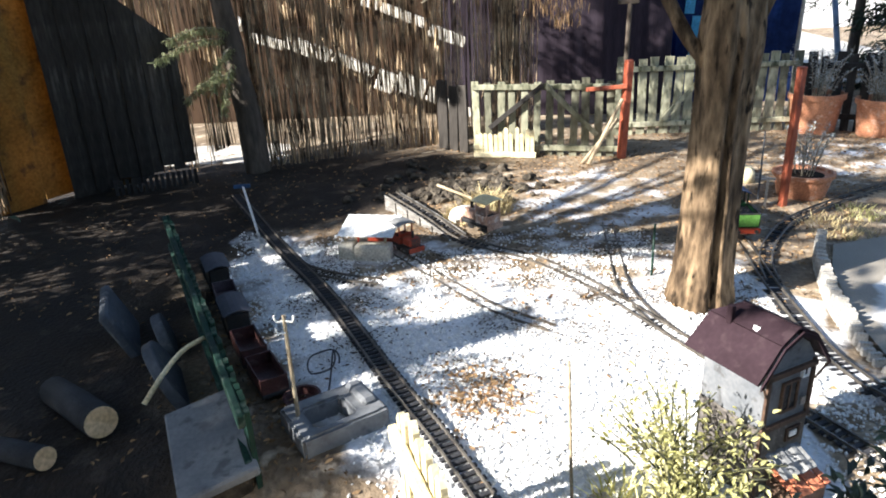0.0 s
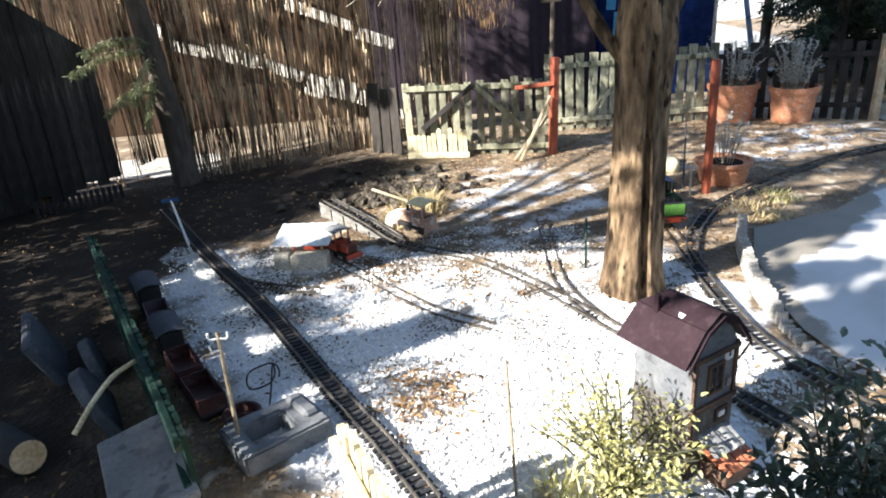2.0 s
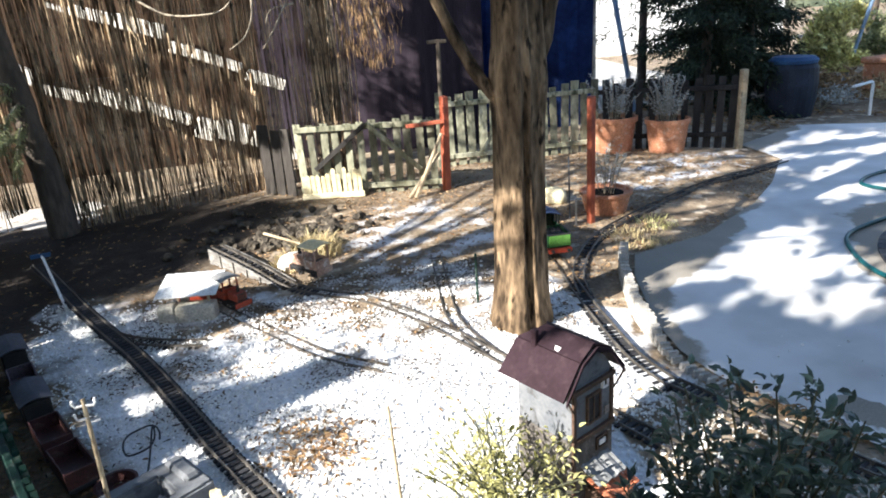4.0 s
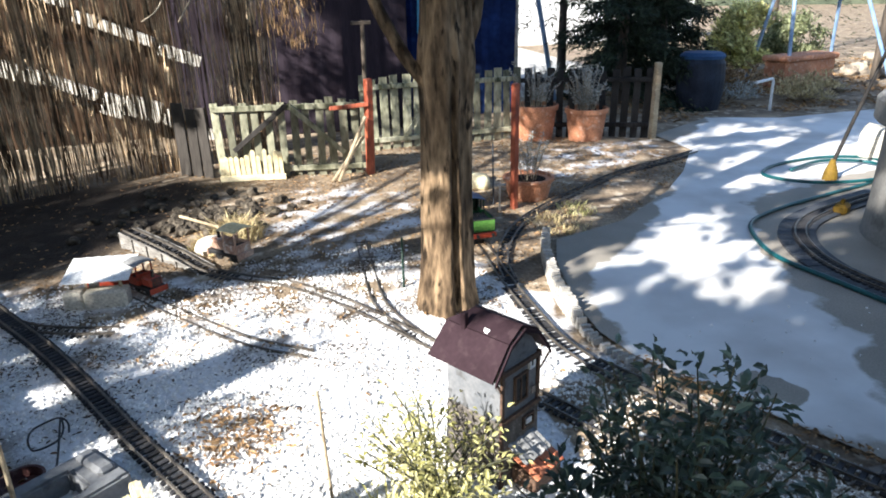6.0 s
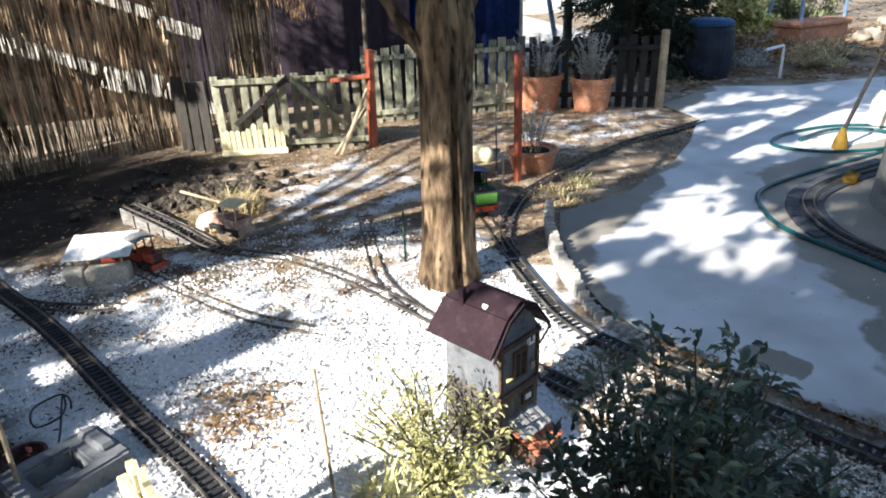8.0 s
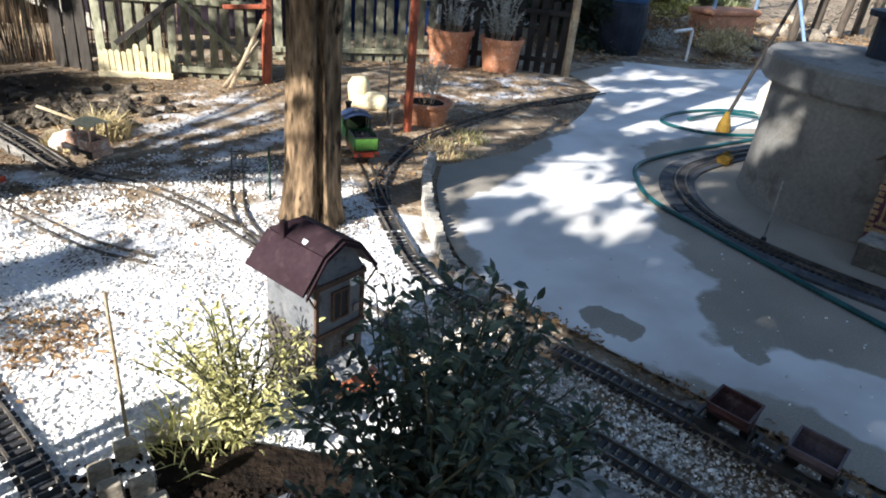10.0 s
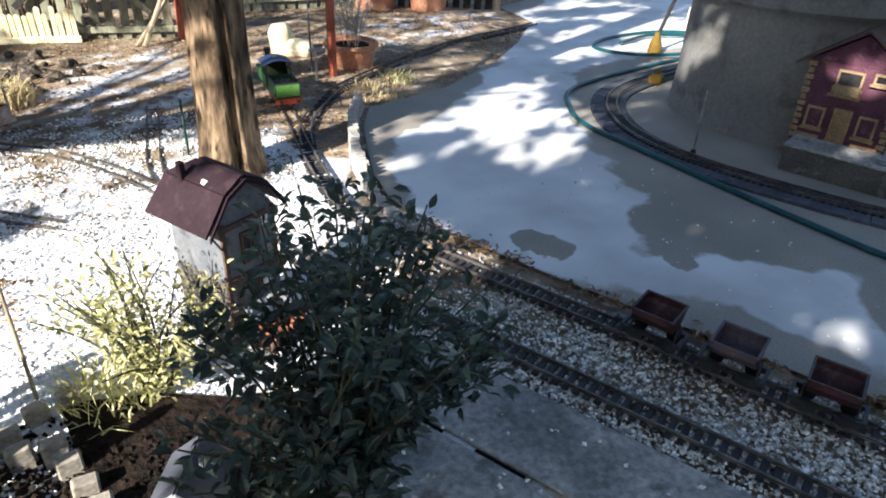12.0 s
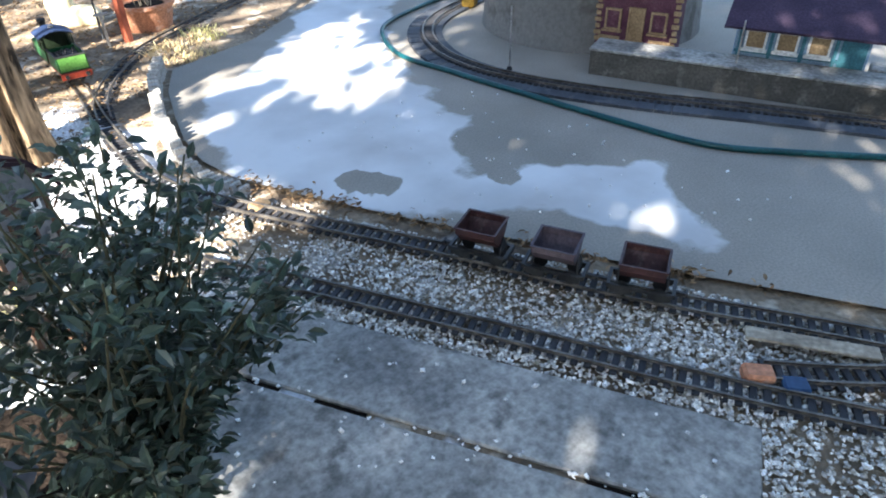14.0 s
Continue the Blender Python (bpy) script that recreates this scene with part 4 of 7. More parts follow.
    rows = [[bm.verts.new((0.030 + k * 0.0095, y, z + 0.003 * math.sin(k * 1.7) - d)) for k in range(12)] for y, z, d in ((-0.060, 0.088, 0), (-0.002, 0.116, 0), (-0.002, 0.116, 0.003), (-0.060, 0.088, 0.003))]
    for a, b in zip(rows, rows[1:] + rows[:1]):
        for k in range(11):
            bm.faces.new((a[k], a[k + 1], b[k + 1], b[k]))
    for k in (0, 11):
        bm.faces.new([r[k] for r in rows])
    part("canopy", bm, M["tin_dull"], th, "rippled grey tin canopy")
    bm = bmesh.new()
    box(bm, (0.112, 0.074, 0.050), (0.100, -0.040, 0.022), bevel=0.003)
    porch = part("porch", bm, M["brown_trim"], th)
    for r in range(3):
        for c in range(6):
            bm = bmesh.new()
            box(bm, (0.018, 0.031, 0.004), (0.053 + c * 0.0192, -0.070 + r * 0.024, 0.050 + r * 0.009 + 0.003 * (c % 2)), (22, 4 * (c % 3) - 4, 0), bevel=0.001)
            part("roof_tile", bm, M["roof_tile"], porch)


model_tower()


# ---- bushes ----
def bush(name, at, label, stems, leaf_mat, length, width, per_stem, seed, singles=300, reach=0.3, tall=0.55, density_low=0.1):
    """Woody stems that fan out from one root, with leaves set along their upper parts."""
    rnd = random.Random(seed)
    th = thing(name, at, label, "bush")
    spots = []
    for s in range(stems):
        g = rnd.uniform(0, 6.28)
        r = reach * math.sqrt(rnd.random())
        top = Vector((r * math.cos(g), r * math.sin(g), tall * (1.0 - 0.45 * (r / reach) ** 2) * rnd.uniform(0.72, 1.06)))
        mid = Vector((top.x * 0.35 + rnd.uniform(-0.03, 0.03), top.y * 0.35 + rnd.uniform(-0.03, 0.03), top.z * 0.55))
        pts = curve([(rnd.uniform(-0.03, 0.03), rnd.uniform(-0.03, 0.03), -0.02), tuple(mid), tuple(top)], 0.03)
        bm = bmesh.new()
        n = len(pts)
        tube(bm, pts, [0.0045 - 0.0034 * i / n for i in range(n)], 5)
        part("stem", bm, M["green_twig"], th)
        for _ in range(per_stem):
            u = density_low + (1 - density_low) * rnd.random() ** 0.75
            i = min(n - 2, int(u * (n - 1)))
            p = pts[i].lerp(pts[i + 1], rnd.random())
            away = Vector((rnd.uniform(-1, 1), rnd.uniform(-1, 1), rnd.uniform(-0.35, 0.9))).normalized()
            p = p + away * rnd.uniform(0.0, 0.045)
            spots.append((p, away))
    rnd.shuffle(spots)
    spots.sort(key=lambda q: -(q[0].z + 0.3 * q[0].x))
    lead, rest = spots[:singles * 2:2], spots[1:singles * 2:2] + spots[singles * 2:]
    shapes = []
    for k in range(6):
        v, f = leaf_shape(length, width, 0.12 + 0.05 * k, 0.08 + 0.07 * k)
        me = bpy.data.meshes.new("leaf")
        me.from_pydata(v, [], f)
        me.materials.append(leaf_mat)
        shapes.append(me)
    for p, way in lead:
        ob = new("leaf", rnd.choice(shapes))
        ob.parent = th
        sc = rnd.uniform(0.65, 1.2)
        ob.matrix_basis = Matrix.Translation(p) @ way.to_track_quat("Y", "Z").to_matrix().to_4x4() @ pose(0, 0, 0, 0, rnd.uniform(-50, 50), 0) @ Matrix.Diagonal((sc, sc, sc, 1))
    tagged(leaves("foliage", rest, length, width, leaf_mat, rnd, th), kind="stuff")
    return th


bush("bush", (0.765, 0.745, 0.0), "dense dark evergreen bush with glossy pointed leaves", 64, M["leaf"], 0.0275, 0.0145, 66, 41, reach=0.285, tall=0.675)
bush("bush", (0.505, 1.225, 0.0), "sparse sunlit bush with small yellow-green leaves", 34, M["leaf_light"], 0.0185, 0.0095, 46, 42, reach=0.23, tall=0.36)

# ---- wagons and engines ----
def wheel_set(th, y, gauge=0.045, r=0.016):
    for s in (-1, 1):
        bm = bmesh.new()
        x = s * gauge / 2
        rod(bm, (x - s * 0.001, y, r + 0.014), (x + s * 0.005, y, r + 0.014), r, seg=14)
        rod(bm, (x - s * 0.003, y, r + 0.014), (x - s * 0.001, y, r + 0.014), r + 0.002, seg=14)
        rod(bm, (x + s * 0.005, y, r + 0.014), (x + s * 0.008, y, r + 0.014), r * 0.35, seg=8)
        part("wheel", bm, M["black"], th)


def tipper(at, rz, body, label):
    th = thing("tipper_wagon", at, label, "model wagon", "train of tipper wagons", rz)
    wheel_set(th, -0.042)
    wheel_set(th, 0.042)
    bm = bmesh.new()
    for s in (-1, 1):
        box(bm, (0.007, 0.150, 0.010), (s * 0.030, 0, 0.040))
        box(bm, (0.004, 0.05, 0.018), (s * 0.034, 0.042, 0.034))
        box(bm, (0.004, 0.05, 0.018), (s * 0.034, -0.042, 0.034))
    for s in (-1, 1):
        box(bm, (0.066, 0.008, 0.010), (0, s * 0.072, 0.041))
    part("frame", bm, M["black"], th)
    for s in (-1, 1):
        bm = bmesh.new()
        box(bm, (0.008, 0.026, 0.006), (0, s * 0.087, 0.034))
        box(bm, (0.020, 0.004, 0.010), (0, s * 0.100, 0.034))
        part("coupling", bm, M["black"], th)
        bm = bmesh.new()
        panel(bm, [(-0.030, s * 0.055, 0.045), (0.030, s * 0.055, 0.045), (0, s * 0.055, 0.085)], 0.003)
        part("cradle", bm, M["black"], th)
    bm = bmesh.new()
    # an open V-shaped skip with a rim
    L, t = 0.050, 0.0025
    prof = [(-0.046, 0.112), (-0.046, 0.095), (-0.014, 0.060), (0.014, 0.060), (0.046, 0.095), (0.046, 0.112)]
    for (xa, za), (xb, zb) in zip(prof, prof[1:]):
        panel(bm, [(xa, -L, za), (xa, L, za), (xb, L, zb), (xb, -L, zb)], t)
    for s in (-1, 1):
        c = [(x, s * L, z) for x, z in prof]
        panel(bm, c if s < 0 else c[::-1], t)
    bmesh.ops.remove_doubles(bm, verts=bm.verts, dist=0.0006)
    skip = part("skip", bm, body, th)
    for s in (-1, 1):
        bm = bmesh.new()
        box(bm, (0.004, 2 * L + 0.006, 0.004), (s * 0.0475, 0, 0.111))
        part("side_rim", bm, body, skip)
        bm = bmesh.new()
        box(bm, (0.091, 0.004, 0.004), (0, s * (L + 0.0015), 0.111))
        part("end_rim", bm, body, skip)
    return th


WL = [p for p in curve(LINE_MAIN, 0.01)]


def on_line(line, x):
    """Place and heading (degrees, from +y) where a plan line first passes the given y."""
    for a, b in zip(line, line[1:]):
        if (a.y - x) * (b.y - x) <= 0:
            d = b - a
            return a, math.degrees(math.atan2(d.y, d.x)) - 90
    return line[0], 0


for y, body, label in ((0.893, M["wagon_red"], "oxide-red tipper wagon with an empty skip"), (0.716, M["wagon_grey"], "faded grey-red tipper wagon with an empty skip"), (0.540, M["wagon_red"], "rusty red tipper wagon with an empty skip")):
    p, a = on_line(WL, y)
    tipper((p.x, p.y, 0.006), a, body, label)


def steam_engine():
    p, a = on_line(WL, 3.10)
    th = thing("steam_locomotive", (p.x, p.y, 0.006), "green and black model steam engine with red frames", "model locomotive", rz=a)
    th.scale = (1.28, 1.28, 1.28)
    # local +y points towards the tender end
    for y in (-0.115, -0.065, -0.015, 0.085, 0.135):
        wheel_set(th, y, r=0.018)
    bm = bmesh.new()
    box(bm, (0.074, 0.24, 0.014), (0, -0.055, 0.046), bevel=0.002)
    part("frame", bm, M["loco_red"], th)
    bm = bmesh.new()
    rod(bm, (0, -0.160, 0.085), (0, -0.045, 0.085), 0.028, seg=20)
    rod(bm, (0, -0.166, 0.085), (0, -0.160, 0.085), 0.024, seg=20)
    part("boiler", bm, M["black"], th, smooth=False)
    for s in (-1, 1):
        bm = bmesh.new()
        box(bm, (0.018, 0.105, 0.042), (s * 0.038, -0.098, 0.074), bevel=0.003)
        part("side_tank", bm, M["loco_green"], th)
    bm = bmesh.new()
    lathe(bm, [(0.011, 0), (0.010, 0.03), (0.014, 0.036), (0.013, 0.044), (0.009, 0.044)], (0, -0.145, 0.108), 16)
    part("chimney", bm, M["black"], th)
    bm = bmesh.new()
    lathe(bm, [(0.015, 0), (0.015, 0.018), (0.011, 0.026), (0.001, 0.029)], (0, -0.085, 0.108), 16)
    part("steam_dome", bm, M["black"], th, smooth=True)
    bm = bmesh.new()
    lathe(bm, [(0.006, 0), (0.006, 0.016), (0.008, 0.018), (0.004, 0.022)], (0, -0.166, 0.110), 12)
    part("lantern", bm, M["brass"], th)
    bm = bmesh.new()
    box(bm, (0.090, 0.003, 0.084), (0, -0.043, 0.094))
    cab = part("cab", bm, M["olive_black"], th)
    for s in (-1, 1):
        bm = bmesh.new()
        box(bm, (0.003, 0.078, 0.040), (s * 0.045, -0.004, 0.072))
        part("side_sheet", bm, M["loco_green"], cab)
        for y in (-0.036, -0.004, 0.032):
            bm = bmesh.new()
            box(bm, (0.004, 0.007, 0.044), (s * 0.045, y, 0.114))
            part("pillar", bm, M["olive_black"], cab)
    bm = bmesh.new()
    n = 8
    arc = [(-0.054 + 0.108 * i / n, 0.136 + 0.016 * math.sin(math.pi * i / n)) for i in range(n + 1)]
    vault(bm, arc, -0.054, 0.044, 0.003)
    part("cab_roof", bm, M["cab_roof"], cab)
    bm = bmesh.new()
    rod(bm, (0, -0.005, 0.150), (0, -0.005, 0.158), 0.008, seg=12)
    part("roof_hatch", bm, M["steel"], cab)
    bm = bmesh.new()
    for s in (-1, 1):
        box(bm, (0.003, 0.120, 0.048), (s * 0.043, 0.112, 0.078))
    for y in (0.052, 0.172):
        box(bm, (0.088, 0.003, 0.048), (0, y, 0.078))
    box(bm, (0.084, 0.118, 0.004), (0, 0.112, 0.057))
    tender = part("tender", bm, M["loco_green"], th, "green tender filled with coal")
    bm = bmesh.new()
    box(bm, (0.082, 0.138, 0.014), (0, 0.112, 0.046), bevel=0.002)
    box(bm, (0.092, 0.008, 0.020), (0, 0.182, 0.044), bevel=0.002)
    part("tender_frame", bm, M["loco_red"], th, "bright red tender frame and buffer beam")
    bm = bmesh.new()
    for s in (-1, 1):
        box(bm, (0.005, 0.124, 0.005), (s * 0.043, 0.112, 0.103))
    box(bm, (0.091, 0.005, 0.005), (0, 0.173, 0.103))
    part("rail", bm, M["black"], tender)
    r2 = random.Random(8)
    coal = pebbles("coal", [(r2.uniform(-0.036, 0.036), r2.uniform(0.058, 0.166), 0.088 + r2.uniform(-0.006, 0.008)) for _ in range(260)], 0.008, M["black"], r2, tender)
    tagged(coal, kind="stuff")
    bm = bmesh.new()
    box(bm, (0.080, 0.004, 0.042), (0, 0.1755, 0.079))
    part("end_plate", bm, M["lime"], tender, "lime green end plate")
    for s in (-1, 1):
        bm = bmesh.new()
        rod(bm, (s * 0.03, 0.186, 0.044), (s * 0.03, 0.196, 0.044), 0.006, seg=10)
        part("buffer", bm, M["black"], th)


steam_engine()


def small_engine(at, rz, label, body, canopy, scale):
    """A little open-cab engine: bonnet ahead (+y), canopy on posts behind."""
    th = thing("small_locomotive", at, label, "model locomotive", "small engines", rz)
    th.scale = (scale, scale, scale)
    wheel_set(th, -0.038)
    wheel_set(th, 0.038)
    bm = bmesh.new()
    box(bm, (0.078, 0.150, 0.016), (0, 0.004, 0.044), bevel=0.003)
    part("frame", bm, M["black"], th)
    for y in (0.083, -0.074):
        bm = bmesh.new()
        box(bm, (0.080, 0.007, 0.024), (0, y, 0.042), bevel=0.002)
        part("buffer_beam", bm, body, th)
    bm = bmesh.new()
    box(bm, (0.056, 0.068, 0.040), (0, 0.040, 0.072), bevel=0.006)
    bonnet = part("bonnet", bm, body, th)
    bm = bmesh.new()
    for k in range(5):
        box(bm, (0.040, 0.003, 0.004), (0, 0.075, 0.060 + k * 0.007))
    part("grille", bm, M["black"], bonnet)
    for s in (-1, 1):
        bm = bmesh.new()
        box(bm, (0.004, 0.062, 0.034), (s * 0.035, -0.034, 0.068))
        part("cab_side", bm, body, th)
        for y in (-0.064, -0.004):
            bm = bmesh.new()
            box(bm, (0.005, 0.006, 0.060), (s * 0.034, y, 0.112))
            part("pillar", bm, body, th)
    for y, h in ((-0.066, 0.034), (-0.002, 0.048)):
        bm = bmesh.new()
        box(bm, (0.070, 0.004, h), (0, y, 0.051 + h / 2))
        part("cab_end", bm, body, th)
    bm = bmesh.new()
    box(bm, (0.046, 0.022, 0.030), (0, -0.048, 0.066), bevel=0.003)
    part("seat", bm, M["black"], th)
    bm = bmesh.new()
    arc = [(-0.046 + 0.092 * i / 8, 0.141 + 0.009 * math.sin(math.pi * i / 8)) for i in range(9)]
    vault(bm, arc, -0.080, 0.012, 0.004)
    part("canopy", bm, canopy, th)
    bm = bmesh.new()
    lathe(bm, [(0.007, 0), (0.006, 0.024), (0.009, 0.028)], (0, 0.055, 0.092), 12)
    part("chimney", bm, M["black"], bonnet)


small_engine((0.075, 3.115, 0.0), 43, "faded salmon open-cab engine with a cream roof", M["salmon"], M["cream"], 1.25)
small_engine((-0.27, 2.86, 0.0), 218, "small red open-cab engine with a grey-white roof", M["loco_red"], M["tin_dull"], 1.02)
bm = bmesh.new()
bmesh.ops.create_icosphere(bm, subdivisions=3, radius=0.075)
for v in bm.verts:
    v.co.x *= 1.2
    v.co *= 1 + 0.28 * noise.noise(v.co * 17)
    v.co.z = max(-0.03, v.co.z * 0.8)
ob = part("pale_rock", bm, M["rock_and_sun"])
ob.matrix_basis = pose(-0.005, 3.30, 0.02, 0, 0, 30)
tagged(ob, "pale rounded rock behind the salmon engine", "rock")


# ramp of weathered boards that carries the end of the long track
ramp = thing("track_ramp", (0, 0, 0), "grey weathered plank ramp under the end of the track", "ramp")
rl = curve(LINE_CROSS[:4], 0.04)
for s in (-1, 1):
    bm = bmesh.new()
    rows = []
    for p, q in zip(rl, rl[1:] + [2 * rl[-1] - rl[-2]]):
        d = (q - p).normalized()
        n = Vector((d.y, -d.x, 0)).normalized() * (0.044 * s)
        rows.append([bm.verts.new(v) for v in (p + n + Vector((0, 0, 0.002)), p + n * 1.14 + Vector((0, 0, 0.002)), Vector((p.x + n.x * 1.14, p.y + n.y * 1.14, -0.02)), Vector((p.x + n.x, p.y + n.y, -0.02)))])
    for a, b in zip(rows, rows[1:]):
        for k in range(4):
            bm.faces.new((a[k], a[(k + 1) % 4], b[(k + 1) % 4], b[k]))
    bm.faces.new(rows[0])
    bm.faces.new(rows[-1][::-1])
    part("side_board", bm, M["ramp_wood"], ramp)
bm = bmesh.new()
d = (rl[1] - rl[0]).normalized()
box(bm, (0.094, 0.008, 0.095), (rl[0].x, rl[0].y, 0.028), (0, 0, math.degrees(math.atan2(d.y, d.x)) - 90), bevel=0.002)
part("end_board", bm, M["black"], ramp, "black end board")
for k in range(3, len(rl) - 3, 3):
    for s in (-1, 1):
        bm = bmesh.new()
        d = (rl[k + 1] - rl[k]).normalized()
        n = Vector((d.y, -d.x, 0)).normalized() * (0.054 * s)
        box(bm, (0.008, 0.010, rl[k].z + 0.02), (rl[k].x + n.x, rl[k].y + n.y, rl[k].z / 2 - 0.012), (0, 0, math.degrees(math.atan2(d.y, d.x)) - 90))
        part("batten", bm, M["ramp_wood"], ramp)
for p0, p1 in (((-0.17, 3.62, 0.10), (0.02, 3.44, 0.075)), ((0.02, 3.44, 0.078), (0.05, 3.36, -0.01))):
    bm = bmesh.new()
    rod(bm, p0, p1, 0.008, 0.007, 7)
    tagged(part("stick", bm, M["old_wood"]), "weathered grey stick lying on the rubble", "stick", "rubble sticks")

# ---- engine shed on a stone block ----
shed = thing("engine_shed", (-0.445, 2.885, 0.0), "small open engine shed with pale tin roof on stone blocks", "model shed", rz=-8)
bm = bmesh.new()
box(bm, (0.075, 0.075, 0.082), (-0.085, -0.065, 0.031), bevel=0.006)
part("block", bm, M["block"], shed)
bm = bmesh.new()
box(bm, (0.165, 0.075, 0.078), (0.037, -0.065, 0.029), bevel=0.006)
box(bm, (0.150, 0.020, 0.012), (0.037, -0.085, 0.066), bevel=0.003)
part("block", bm, M["block"], shed)
for x, y in ((-0.10, -0.05), (0.09, -0.05), (-0.10, 0.10), (0.09, 0.10)):
    bm = bmesh.new()
    box(bm, (0.010, 0.010, 0.15 if y > 0 else 0.12), (x, y, 0.07 if y > 0 else 0.055))
    part("post", bm, M["old_wood"], shed)
bm = bmesh.new()
rows = [[bm.verts.new((-0.125 + k * 0.0145, y, z + 0.0014 * math.sin(k * 2.1) - d)) for k in range(19)] for y, z, d in ((-0.09, 0.112, 0), (0.10, 0.150, 0), (0.10, 0.150, 0.003), (-0.09, 0.112, 0.003))]
for a, b in zip(rows, rows[1:] + rows[:1]):
    for k in range(18):
        bm.faces.new((a[k], a[k + 1], b[k + 1], b[k]))
for k in (0, 18):
    bm.faces.new([r[k] for r in rows])
part("roof", bm, M["tin"], shed)
bm = bmesh.new()
box(bm, (0.18, 0.006, 0.09), (0, 0.09, 0.05))
part("back_wall", bm, M["loco_red"], shed, "red back wall")
bm = bmesh.new()
rod(bm, (-0.02, -0.02, 0.075), (-0.02, -0.032, 0.075), 0.020, seg=16)
part("wheel", bm, M["steel"], shed)


# ---- fences ----
def plank_mesh(w, h, t, material, pointed=0.0):
    bm = bmesh.new()
    if pointed:
        prof = [(-w / 2, 0), (w / 2, 0), (w / 2, h - pointed), (0, h), (-w / 2, h - pointed)]
    else:
        prof = [(-w / 2, 0), (w / 2, 0), (w / 2, h), (-w / 2, h)]
    a, b = [bm.verts.new((x, -t / 2, z)) for x, z in prof], [bm.verts.new((x, t / 2, z)) for x, z in prof]
    bm.faces.new(a)
    bm.faces.new(b[::-1])
    for i in range(len(prof)):
        j = (i + 1) % len(prof)
        bm.faces.new((a[i], b[i], b[j], a[j]))
    return mesh_of(bm, "plank", material)


def picket_fence(p0, p1, h, w, gap, label, material, rails=(0.25, 0.85), seed=1, braces=(), pointed=0.0, z=-0.01, skip=0.0, group="", brace_m=(), uneven=0.006):
    rnd = random.Random(seed)
    a, b = Vector((*p0, z)), Vector((*p1, z))
    d = b - a
    rz = math.degrees(math.atan2(d.y, d.x))
    th = thing("picket_fence", tuple(a), label, "fence", group, rz=rz)
    kinds = [plank_mesh(w * s, h * q, 0.014, material, pointed) for s, q in ((1.0, 1.0), (0.92, 0.97), (1.06, 1.02))]
    x = w / 2
    while x < d.length:
        if rnd.random() >= skip:
            ob = new("plank", rnd.choice(kinds))
            ob.parent = th
            ob.matrix_basis = pose(x, rnd.uniform(-0.003, 0.003), rnd.uniform(-2 * uneven, uneven), 0, rnd.uniform(-1.4, 1.4) * (1 + 80 * (uneven - 0.006)), rnd.uniform(-2, 2))
        x += w + gap
    for q in rails:
        bm = bmesh.new()
        box(bm, (d.length, 0.020, 0.038), (d.length / 2, -0.018, h * q), bevel=0.003)
        part("rail", bm, material, th)
    for k, ((xa, za), (xb, zb)) in enumerate(braces):
        bm = bmesh.new()
        v = Vector((xb - xa, 0, zb - za))
        box(bm, (v.length, 0.018, 0.034), ((xa + xb) / 2, -0.036, (za + zb) / 2), (0, -math.degrees(math.atan2(v.z, v.x)), 0), bevel=0.002)
        part("brace", bm, brace_m[k] if brace_m else material, th)
    return th


picket_fence((-0.23, 4.95), (0.0, 4.77), 0.50, 0.085, 0.012, "two dark weathered upright boards", M["charcoal"], rails=(), seed=3)
picket_fence((0.03, 4.76), (1.05, 4.53), 0.52, 0.050, 0.034, "grey-green weathered picket gate with crossed braces", M["picket"], rails=(0.12, 0.92), seed=4,
             braces=(((0.12, 0.20), (0.50, 0.50)), ((0.50, 0.50), (0.86, 0.16))), brace_m=(M["dark_plank"], M["picket"]))
picket_fence((1.10, 5.20), (2.42, 5.20), 0.58, 0.060, 0.026, "mossy grey-green picket fence", M["picket"], rails=(0.15, 0.86), seed=5, braces=(((0.35, 0.12), (0.62, 0.42)),))
# carries the picket fence on; its shade is put into the darker plank colour
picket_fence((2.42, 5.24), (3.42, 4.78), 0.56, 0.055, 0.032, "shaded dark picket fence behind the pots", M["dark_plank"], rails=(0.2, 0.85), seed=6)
picket_fence((0.03, 4.68), (0.46, 4.59), 0.21, 0.028, 0.008, "low row of pale bleached pickets", M["cream"], rails=(0.12,), seed=7, pointed=0.01, uneven=0.022)
picket_fence((-1.40, 2.93), (-0.50, 1.36), 0.235, 0.021, 0.012, "long dark green miniature picket fence", M["green_paint"], rails=(0.3, 0.88), seed=8, pointed=0.012, z=-0.03)
picket_fence((-0.10, 1.19), (0.02, 0.90), 0.37, 0.030, 0.012, "cream and white miniature picket fence beside the track", M["cream"], rails=(0.8,), seed=9, pointed=0.02, z=-0.02)

# fence post at the end of the dark fence
bm = bmesh.new()
box(bm, (0.05, 0.05, 0.62), (3.44, 4.74, 0.29), bevel=0.006)
tagged(part("fence_post", bm, M["old_wood"]), "weathered square fence post", "post")


def post(name, p, top, w, material, label, lean=(0, 0)):
    bm = bmesh.new()
    h = top + 0.04
    r = box(bm, (w, w, h), (0, 0, h / 2 - 0.04), bevel=w * 0.12)
    ob = part(name, bm, material)
    ob.matrix_basis = pose(p[0], p[1], 0, lean[0], lean[1], 20)
    return tagged(ob, label, "post", "red posts")


